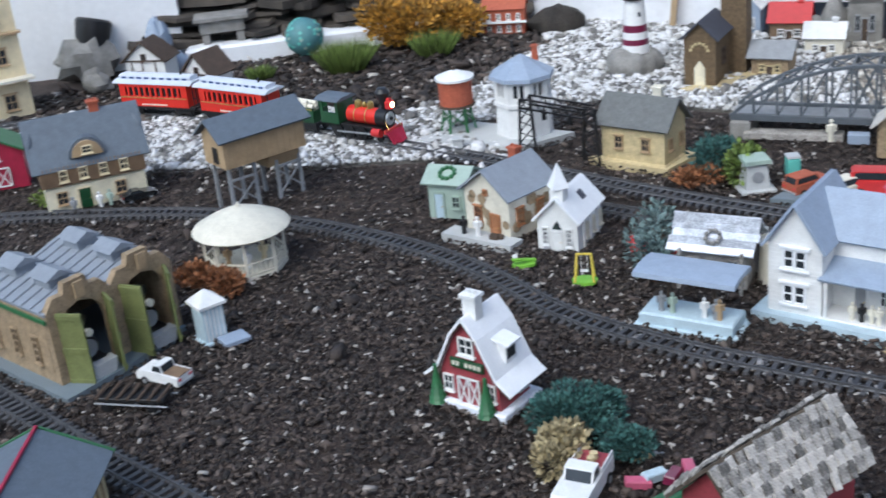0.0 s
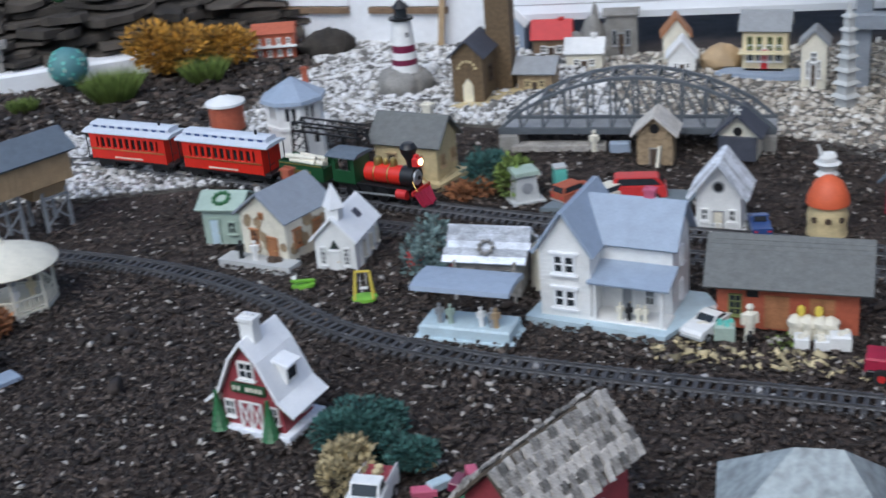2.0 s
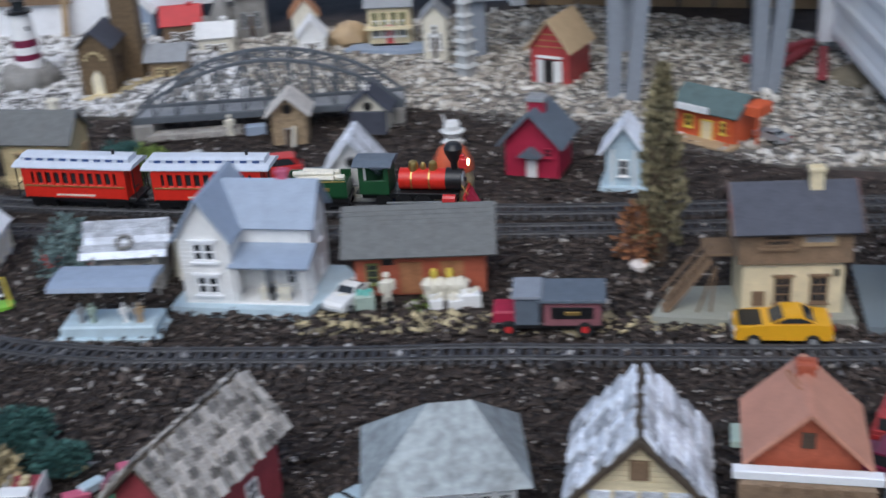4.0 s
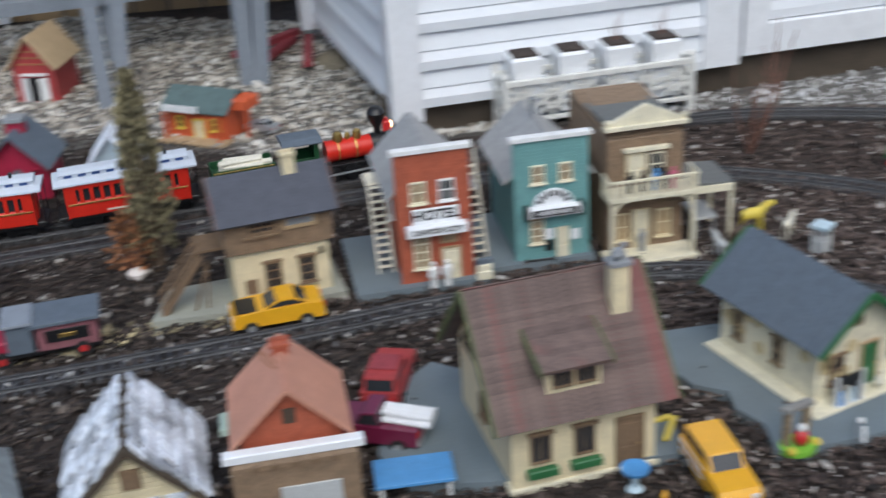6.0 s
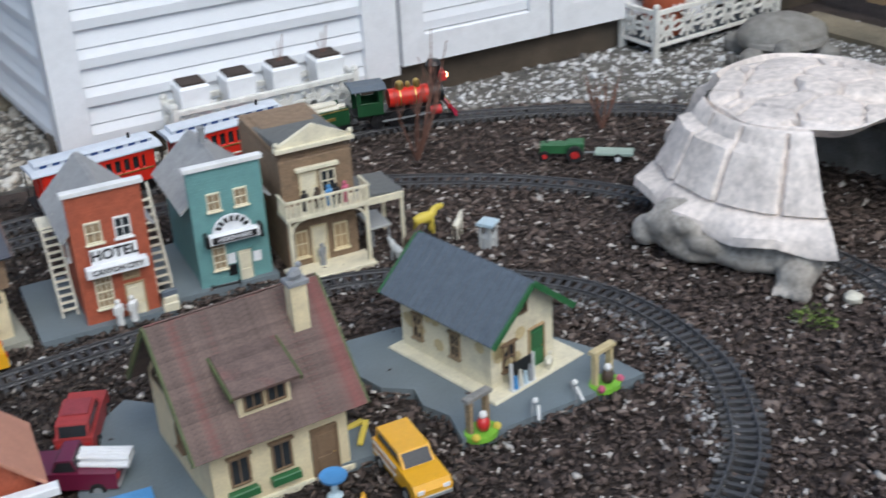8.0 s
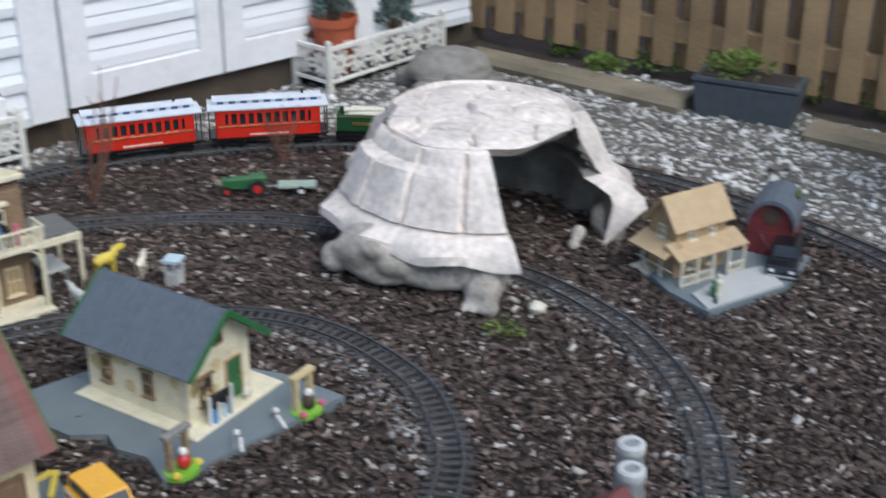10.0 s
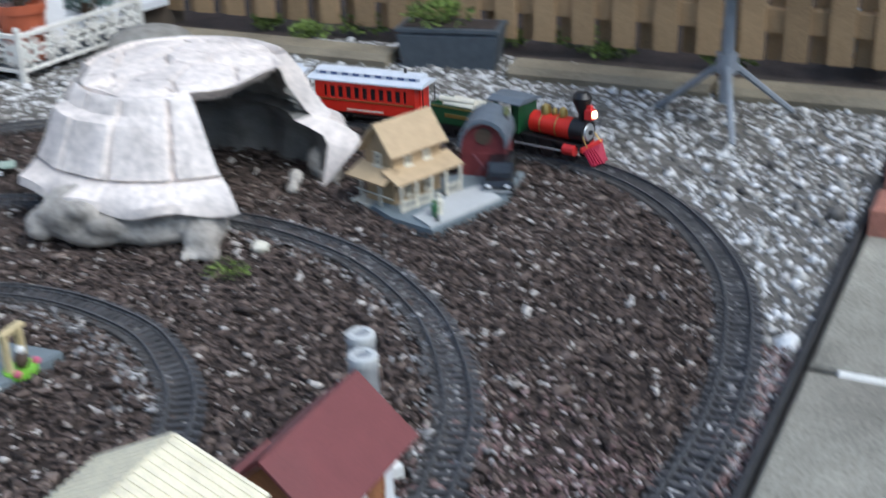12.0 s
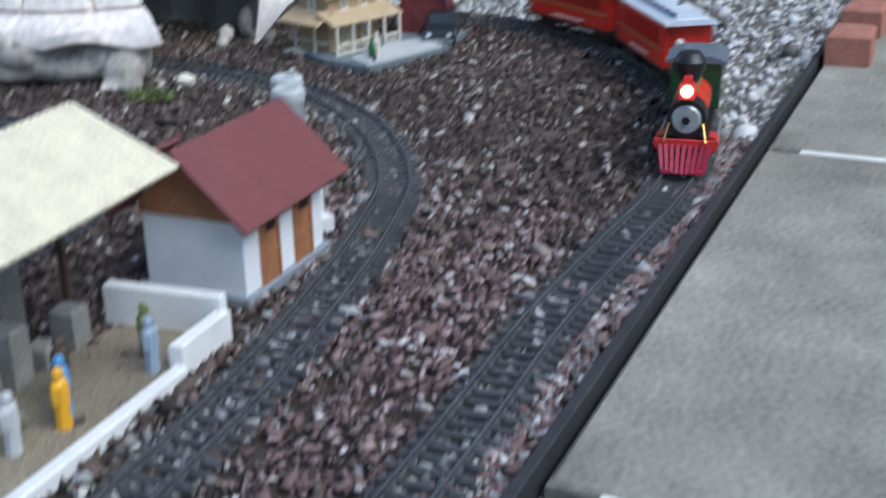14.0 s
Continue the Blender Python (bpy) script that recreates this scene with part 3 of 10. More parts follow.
for _line, _sel, _mid, _wide, _step in (
    (LINE_OUTER, lambda x, y: (y < 0.3) & (x > 0.9), 0.0, 0.024, 0.0009),
    (LINE_MIDDLE, lambda x, y: (y < 0.3) & (x > 0.9), -0.006, 0.03, 0.0008),
    (LINE_INNER, lambda x, y: (x > 1.9) & (y < 0.7), -0.065, 0.025, 0.0022),
    (LINE_INNER, lambda x, y: (x > 0.2) & (y > 0.7), 0.0, 0.03, 0.004),
):
    x_, y_, a_ = spline(_line, _step)
    _off = _rng.normal(_mid, _wide, len(x_))
    _k = _sel(x_, y_)
    scatter("track_grit", "grit_chips", (x_ - _off * np.sin(a_))[_k], (y_ + _off * np.cos(a_))[_k], 0.0042, 0.55, "pale grey grit strewn between and beside the sleepers", False, 0.001)
_u, _v = _rng.uniform(-0.95, 1.15, 5200), -_rng.uniform(0.006, 0.075, 5200)
for _name, _mat, _k in (("edge_mulch", "chipsred", _rng.random(5200) < 0.62), ("edge_grit", "grit_chips", _rng.random(5200) < 0.3)):
    scatter(_name, _mat, (PATIO.x + EDGE.x * _u + NORMAL.x * _v)[_k], (PATIO.y + EDGE.y * _u + NORMAL.y * _v)[_k], 0.0046, 0.45, "loose chips and grit lying against the edging board")
# straw-coloured litter before the freight house
_px, _py = spread(1500, 0.75, 1.5, 1.65, 2.2, lambda x, y: np.abs(y - (2.12 - 0.62 * (x - 0.85))) < 0.05, 21)
scatter("leaf_litter", "leafstraw", _px, _py, 0.0085, 0.3, "dry straw-coloured leaf litter beside the track")

# patio: concrete slabs with pale filled joints, and the black edging board
BORDER = 3.33
for i in range(4):
    a = PATIO + EDGE * (-1.05 + 1.06 * i + 0.012) + NORMAL * 0.02
    b = PATIO + EDGE * (-1.05 + 1.06 * (i + 1) - 0.012 if i < 3 else 2.62) + NORMAL * 0.02
    s = Shape()
    m = pose((a.x + b.x) / 2 + NORMAL.x * 1.1, (a.y + b.y) / 2 + NORMAL.y * 1.1, -0.04, 0, 0, math.degrees(math.atan2(EDGE.y, EDGE.x)))
    s.box((b - a).length, 2.2, 0.05)
    setting("patio", s, "concrete", m, "weathered grey concrete patio slab")
    if i:
        j = PATIO + EDGE * (-1.05 + 1.06 * i) + NORMAL * 1.12
        setting("trim", Shape().box(0.022, 2.1, 0.047), "joint", pose(j.x, j.y, -0.038, 0, 0, math.degrees(math.atan2(EDGE.y, EDGE.x))), "pale joint filler between patio slabs")
c = PATIO + EDGE * 0.75
setting("trim_edging", Shape().box(3.75, 0.012, 0.066), "edging", pose(c.x + NORMAL.x * 0.006, c.y + NORMAL.y * 0.006, -0.045, 0, 0, math.degrees(math.atan2(EDGE.y, EDGE.x))), "black plastic garden edging board")

railway("outer_track", LINE_OUTER, "grey steel rails on dark sleepers, the train's own line")
railway("middle_track", LINE_MIDDLE, "weathered rails half sunk in mulch, passing through the tortoise", 0.002)
railway("inner_track", LINE_INNER, "steel rails on black sleepers, curving round the model town", 0.003)
railway("siding_track", LINE_SIDING, "steel rails on black sleepers beside the engine shed")


# ---- shed, fence, house wall and the white pond wall ----
def sided_wall(name, m, length, height, z0, material="vinyl", course=0.105, label=""):
    """A wall of horizontal clapboards: each course leans out at its foot."""
    w = thing(name, m, label, "", "", "structure")
    core = Shape().box(length, 0.05, height - z0, 0, 0.035, z0)
    core.part("wall_core", material, w)
    prof = [(0.008, 0.0), (-0.014, 0.004), (-0.016, 0.03), (-0.006, course * 0.52), (-0.011, course * 0.56), (0.0, course), (0.01, course)]
    for i in range(int((height - z0) / course)):
        Shape().prism(prof, length, Matrix.Translation((0, 0, z0 + i * course))).part("clapboard", material, w)
    return w


def shed():
    c, e = Vector((2.49, 2.09)), Vector((1.45, -0.98)).normalized()
    rz = math.degrees(math.atan2(e.y, e.x))
    side = Vector((-e.y, e.x))
    mid = c + e * 0.42
    sided_wall("wall_shed_front", pose(mid.x, mid.y, 0, 0, 0, rz), 0.84, 2.1, 0.07, label="white vinyl clapboard front of the garden shed")
    sided_wall("wall_shed_side", pose(2.688, 2.545, 0, 0, 0, -118.3), 0.93, 2.1, 0.07, label="white vinyl clapboard side of the garden shed")
    setting("trim_shed_corner", Shape().box(0.085, 0.085, 2.06, 0, 0, 0.045), "trimwhite", pose(2.472, 2.108, 0, 0, 0, rz), "white corner post of the shed")
    setting("trim_shed_back_corner", Shape().box(0.06, 0.06, 2.06, 0, 0, 0.05), "trimwhite", pose(2.905, 2.985, 0, 0, 0, rz), "white back corner post of the shed")
    far = c + e * 2.62
    q = c + e * 1.3
    setting("wall_shed_base", Shape().box(2.75, 0.1, 0.12, 0, 0.05, -0.03), "skirt", pose(q.x + side.x * 0.03, q.y + side.y * 0.03, 0, 0, 0, rz), "dark damp timber skirt under the shed")
    setting("wall_shed_base_side", Shape().box(0.85, 0.08, 0.1, 0, 0.05, -0.03), "skirt", pose(2.735, 2.53, 0, 0, 0, -118.3), "dark timber skirt under the shed's side")
    setting("trim_shed_post", Shape().box(0.11, 0.05, 2.0, 0, 0, 0.08), "trimwhite", pose((c + e * 0.89).x, (c + e * 0.89).y, 0, 0, 0, rz), "white door post of the shed")
    for k in range(2):
        d = c + e * (0.96 + 0.26 + 0.53 * k)
        door = thing("door_%d" % (k + 1), pose(d.x, d.y, 0.1, 0, 0, rz), "closed white shed door with framed clapboard panel", "", "", "structure")
        fr = Shape().box(0.075, 0.035, 1.9, -0.222, 0, 0).box(0.075, 0.035, 1.9, 0.222, 0, 0).box(0.37, 0.035, 0.09, 0, 0, 0).box(0.37, 0.035, 0.09, 0, 0, 1.81)
        fr.part("door_frame", "trimwhite", door)
        for i in range(17):
            Shape().prism([(0.008, 0.0), (-0.008, 0.004), (-0.009, 0.03), (-0.002, 0.055), (-0.006, 0.06), (0.004, 0.1), (0.01, 0.1)], 0.37, Matrix.Translation((0, 0.004, 0.09 + i * 0.1))).part("clapboard", "vinyl", door)
        Shape().box(0.37, 0.012, 1.72, 0, 0.018, 0.09).part("door_panel", "vinyl", door)
        if k:
            h = Shape().prism([(0.2, 0.02), (0.205, 0.075), (0.19, 0.08), (0.07, 0.055), (0.05, 0.042), (0.07, 0.03), (0.19, 0.015)], 0.008, pose(0, -0.023, 0.02), along="y").box(0.03, 0.012, 0.15, 0.228, -0.022, -0.01)
            h.part("strap_hinge", "darkbrown", door, "rusty black strap hinge")
    d = c + e * 2.3
    sided_wall("wall_shed_end", pose(d.x, d.y, 0, 0, 0, rz), 0.52, 2.1, 0.07, label="white vinyl clapboard beside the shed doors")
    setting("trim_shed_end", Shape().box(0.08, 0.06, 2.04, 0, 0, 0.05), "trimwhite", pose((c + e * 2.04).x - 0.002, (c + e * 2.04).y - 0.003, 0, 0, 0, rz), "white trim beside the shed door")
    r = c + e * 1.3 + side * 0.6
    setting("roof_shed", Shape().box(2.9, 1.5, 0.06, 0, 0, 2.1), "greyroof", pose(r.x, r.y, 0, 0, 0, rz), "flat grey shed roof")


shed()


def fence():
    a, b = Vector((4.86, 1.05)), Vector((3.2, -2.5))
    d = (b - a).normalized()
    rz = math.degrees(math.atan2(d.y, d.x))
    f = thing("fence_1", pose(a.x, a.y, 0, 0, 0, rz), "weathered brown board-on-board timber garden fence", "", "", "structure")
    n = Vector((-d.y, d.x))
    L = (b - a).length
    board = [Shape().box(0.05, 0.018, 1.6, 0, 0, 0.03).mesh("fence_board", "fence"), Shape().box(0.07, 0.018, 1.58, 0, 0, 0.04).mesh("fence_board", "fence")]
    x, k = 0.0, 0
    while x < L:
        o = new("fence_board", board[k % 2])
        o.parent = f
        o.matrix_basis = pose(x, 0.0 if k % 2 else 0.05, 0, 0, random.uniform(-0.6, 0.6), random.uniform(-1.5, 1.5))
        x += 0.062 + random.uniform(0, 0.005)
        k += 1
    for z in (0.12, 1.1):
        Shape().box(L, 0.04, 0.075, L / 2, 0.031, z).part("fence_rail", "fence", f)
    # old landscape timbers before the fence, with a strip of soil and weeds behind them
    p = Vector((4.36, 0.6))
    for x, ln in ((0.0, 0.86), (1.25, 0.62), (1.88, 0.8), (2.69, 0.95)):
        q = p + d * (x + ln / 2)
        s = Shape()
        s.prism([(-0.05, 0), (-0.055, 0.03), (-0.04, 0.05), (0.04, 0.054), (0.055, 0.036), (0.05, 0)], ln - 0.01)
        single("landscape_timber", s, "timber", pose(q.x, q.y, -0.012, 0, 0, rz + random.uniform(-1, 1)), "old grey landscape timber edging the gravel", "edging timber", "landscape timbers")


fence()


def house_wall():
    """The white clapboard wall behind the far buildings, and the white garage wall beside it."""
    a, b = Vector((0.95, 4.75)), Vector((2.42, 4.2))
    d = b - a
    rz = math.degrees(math.atan2(d.y, d.x))
    m = (a + b) / 2
    sided_wall("wall_house", pose(m.x, m.y, 0, 0, 0, rz), d.length, 1.6, 0.1, course=0.12, label="white clapboard house wall behind the model town")
    setting("trim_house_corner", Shape().box(0.06, 0.07, 1.5, 0, 0, 0.0), "trimwhite", pose(b.x, b.y, 0, 0, 0, rz), "white corner trim of the house")
    a, b = Vector((0.1, 5.28)), Vector((0.97, 4.78))
    d, m = b - a, (a + b) / 2
    rz = math.degrees(math.atan2(d.y, d.x))
    w = thing("wall_garage", pose(m.x, m.y, 0, 0, 0, rz), "plain white panelled wall with a brown-edged panel", "", "", "structure")
    Shape().box(d.length, 0.05, 1.5, 0, 0.03, 0).part("wall_core", "trimwhite", w)
    for x, ln in ((-0.28, 0.36), (0.16, 0.34)):
        Shape().box(ln, 0.02, 0.025, x, -0.005, 0.13).part("ledge", "brown", w, "brown timber ledge")
        Shape().box(ln, 0.012, 0.2, x, 0.0, 0.16).part("panel", "cleanwhite", w)
    Shape().bar((0.3, -0.03, 0), (0.36, -0.02, 0.6), 0.022).part("cane", "tan", w, "leaning wooden stake")


house_wall()


def pond_wall():
    """White low wall with dark slate stacked on it, and the tall white panel at its end."""
    a, b = Vector((-1.12, 4.98)), Vector((0.05, 5.12))
    d, m = b - a, (a + b) / 2
    rz = math.degrees(math.atan2(d.y, d.x))
    setting("wall_pond", Shape().box(d.length + 0.1, 0.12, 0.085), "cleanwhite", pose(m.x, m.y, -0.01, 0, 0, rz), "low white wall under the stacked slate")
    a, b = Vector((-2.6, 4.95)), Vector((-1.2, 5.09))
    d, m = b - a, (a + b) / 2
    setting("wall_white_panel", Shape().box(d.length, 0.06, 1.3), "cleanwhite", pose(m.x, m.y, -0.02, 0, 0, math.degrees(math.atan2(d.y, d.x))), "tall plain white panel wall behind the garden")
    rk = thing("slate_stack", pose(-0.5, 5.2, 0.0, 0, 0, 6), "stacked dark brown slate slabs of the pond's rockery", "rockery")
    random.seed(14)
    for row in range(12):
        x = -0.95 + random.uniform(0, 0.1) + 0.03 * max(0, row - 6)
        while x < 0.78:
            w = random.uniform(0.1, 0.42)
            h, dp = random.uniform(0.012, 0.038), random.uniform(0.18, 0.32)
            s = Shape()
            n = 13
            out = [(w / 2 * math.copysign(abs(math.cos(t)) ** 0.6, math.cos(t)) * random.uniform(0.85, 1.08), dp / 2 * math.copysign(abs(math.sin(t)) ** 0.6, math.sin(t)) * random.uniform(0.8, 1.1)) for t in (2 * math.pi * i / n for i in range(n))]
            s.add([(p, q, 0) for p, q in out] + [(p * 0.97, q * 0.96, h * random.uniform(0.6, 1.15)) for p, q in out], [tuple(range(n))[::-1], tuple(range(n, 2 * n))] + [(i, (i + 1) % n, n + (i + 1) % n, n + i) for i in range(n)])
            o = s.part("slate_slab", "ledge", rk)
            o.matrix_basis = pose(x + w / 2, random.uniform(-0.09, 0.04) + row * 0.025, 0.07 + row * 0.028, random.uniform(-4, 10), random.uniform(-6, 6), random.uniform(-22, 22))
            x += w * 0.8

pond_wall()


# ---- model buildings: common parts ----
def face(side, w, d):
    return {"f": pose(0, -d / 2, 0), "r": pose(w / 2, 0, 0, 0, 0, 90), "b": pose(0, d / 2, 0, 0, 0, 180), "l": pose(-w / 2, 0, 0, 0, 0, -90)}[side]


def window(parent, m, u, z, w, h, frame_m="white", pane_m="glass", bars=(1, 1), sill=True, head=False, name="window"):
    """A window on the wall plane m: frame with depth, glazing bars, a set-back pane and a sill."""
    m = m @ pose(u, 0, z)
    t = max(0.003, w * 0.1)
    fr = Shape().box(t, 0.006, h, -w / 2 + t / 2, -0.002, 0, m).box(t, 0.006, h, w / 2 - t / 2, -0.002, 0, m).box(w - 2 * t, 0.006, t, 0, -0.002, 0, m).box(w - 2 * t, 0.006, t, 0, -0.002, h - t, m)
    for i in range(bars[0]):
        fr.box(t * 0.6, 0.004, h - 2 * t, -w / 2 + w * (i + 1) / (bars[0] + 1), -0.002, t, m)
    for i in range(bars[1]):
        fr.box(w - 2 * t, 0.0035, t * 0.6, 0, -0.002, h * (i + 1) / (bars[1] + 1) - t * 0.3, m)
    f = fr.part(name, frame_m, parent)
    Shape().box(w - t, 0.002, h - t, 0, -0.0005, t / 2, m).part("pane", pane_m, f)
    if sill:
        Shape().box(w * 1.2, 0.009, t * 0.9, 0, -0.004, -t * 0.9, m).part("sill", frame_m, f)
    if head:
        Shape().box(w * 1.25, 0.008, t * 1.2, 0, -0.004, h, m).part("window_head", frame_m, f)
    return f


def door(parent, m, u, w, h, mat_m="brown", frame_m="white", z=0.0, knob=True):
    m = m @ pose(u, 0, z)
    t = max(0.003, w * 0.09)
    fr = Shape().box(t, 0.007, h, -w / 2 - t / 2, -0.002, 0, m).box(t, 0.007, h, w / 2 + t / 2, -0.002, 0, m).box(w + 2 * t, 0.007, t, 0, -0.002, h, m)
    f = fr.part("door_frame", frame_m, parent)
    p = Shape().box(w, 0.004, h, 0, -0.001, 0, m)
    for k in (0.1, 0.55):
        p.box(w * 0.7, 0.003, h * 0.35, 0, -0.003, h * k, m)
    d = p.part("door", mat_m, f)
    if knob:
        Shape().ball(0.0018, w * 0.36, -0.005, h * 0.48, m=m, seg=6).part("door_knob", "brass", d)
    return f


def gable_walls(w, d, h, rise, ridge):
    """A body with gables; the ridge runs along x or y."""
    s = Shape()
    if ridge == "x":
        s.prism([(-d / 2, 0), (d / 2, 0), (d / 2, h), (0, h + rise), (-d / 2, h)], w, along="x")
    else:
        s.prism([(-w / 2, 0), (w / 2, 0), (w / 2, h), (0, h + rise), (-w / 2, h)], d, along="y")
    return s


def roof_slabs(parent, w, d, h, rise, ridge, mat_m, over=0.012, thick=0.006, name="roof_slope", lines=0, edge_m=None, off=0.002):
    """Two roof slopes as slabs that overhang, with a ridge cap; lines: raised seams or courses on each slope."""
    run = (d if ridge == "x" else w) / 2
    ln = (w if ridge == "x" else d) + 2 * over
    a = math.atan2(rise, run)
    sl = run / math.cos(a) + over
    out = []
    for side in (-1, 1):
        turn = pose(0, 0, h + rise + off, 0, 0, 0) @ (pose(0, 0, 0, 0, 0, 0 if side < 0 else 180) if ridge == "x" else pose(0, 0, 0, 0, 0, -90 if side < 0 else 90))
        m = turn @ pose(0, 0, 0, math.degrees(a), 0, 0)
        s = Shape().box(ln, sl, thick, 0, -sl / 2, 0, m)
        extra = []
        for i in range(abs(lines)):
            if lines > 0:
                extra.append(("roof_course", Shape().box(ln, sl / lines * 0.9, 0.0016, 0, -sl * (i + 0.5) / lines, thick - 0.0004, m @ pose(0, 0, 0, 1.2))))
            else:
                extra.append(("roof_rib", Shape().box(0.004, sl, 0.0034, -ln / 2 + ln * (i + 0.5) / -lines, -sl / 2, thick - 0.0003, m)))
        p = s.part(name, mat_m, parent)
        for piece, shape in extra:
            shape.part(piece, mat_m, p)
        if edge_m:
            for e in (-1, 1):
                Shape().box(0.004, sl + 0.002, thick + 0.006, e * (ln / 2 + 0.002), -sl / 2, -0.003, m).part("bargeboard", edge_m, p)
        out.append((p, m, ln, sl))
    cap = pose(0, 0, h + rise + off + thick * 0.6, 0, 0, 0 if ridge == "x" else 90)
    Shape().prism([(-0.006, -0.003), (0, 0.0025), (0.006, -0.003)], ln, cap).part("ridge_cap", mat_m, parent)
    return out


def chimney(parent, x, y, z, w, h, mat_m, cap_m=None):
    c = Shape().box(w, w * 0.8, h, x, y, z).part("chimney", mat_m, parent)
    Shape().box(w * 1.25, w * 1.05, w * 0.25, x, y, z + h - w * 0.2).part("chimney_cap", cap_m or mat_m, c)
    for k in (-1, 1):
        Shape().cyl(w * 0.16, w * 0.25, x + k * w * 0.25, y, z + h, seg=8).part("chimney_pot", cap_m or mat_m, c)


def shingle_slope(parent, m, ln, sl, size, mat_m, top=0.006):
    """Hand-cut shingles, each one a piece, in courses that overlap."""
    rows, cols = max(2, round(sl / size)), max(2, round(ln / size))
    meshes = []
    for k in range(4):
        w = size * random.uniform(0.6, 0.95)
        meshes.append(Shape().box(w, size * 1.35, random.uniform(0.004, 0.007)).mesh("shingle", mat_m))
    for r in range(rows):
        for c in range(cols + r % 2):
            o = new("shingle", random.choice(meshes))
            o.parent = parent
            x = -ln / 2 + (c + 0.5 - 0.5 * (r % 2)) * ln / cols
            o.matrix_basis = m @ pose(max(-ln / 2 + size * 0.4, min(ln / 2 - size * 0.4, x)), -sl + (r + 0.45) * sl / rows + random.uniform(-0.002, 0.002), top + random.uniform(0.0005, 0.002), random.uniform(4, 15), random.uniform(-7, 7), random.uniform(-9, 9))


def figurine(x, y, z=0.0, h=0.05, mat_m="grey", rz=0.0, label="small painted model figurine standing outdoors"):
    """A plain little painted figure, one mesh."""
    s = Shape().lathe([(h * 0.13, 0), (h * 0.12, h * 0.3), (h * 0.15, h * 0.55), (h * 0.14, h * 0.72), (h * 0.05, h * 0.8)], 8)
    s.ball(h * 0.1, 0, 0, h * 0.88, seg=8).box(h * 0.42, h * 0.12, h * 0.28, 0, 0, h * 0.45)
    return single("figurine", s, mat_m, pose(x, y, z, 0, 0, rz), label, "figurine", "little figurines of the town", smooth=True)


def slab(name, pts, h, mat_m, label, category="base plate", z=0.0):
    return single(name, flat(pts, z + max(h, 0.012), max(h, 0.012) + 0.012), mat_m, Matrix(), label, category)


def simple_house(name, a, b, depth, h, rise, wall, roof, label, ridge="x", over=0.012, lines=0, edge=None, z=0.0, cat="model house", group="model buildings"):
    m, w = front(a, b, depth, z)
    t = thing(name, m, label, cat, group)
    gable_walls(w, depth, h, rise, ridge).part("wall", wall, t)
    roof_slabs(t, w, depth, h, rise, ridge, roof, over, lines=lines, edge_m=edge)
    return t, w, depth


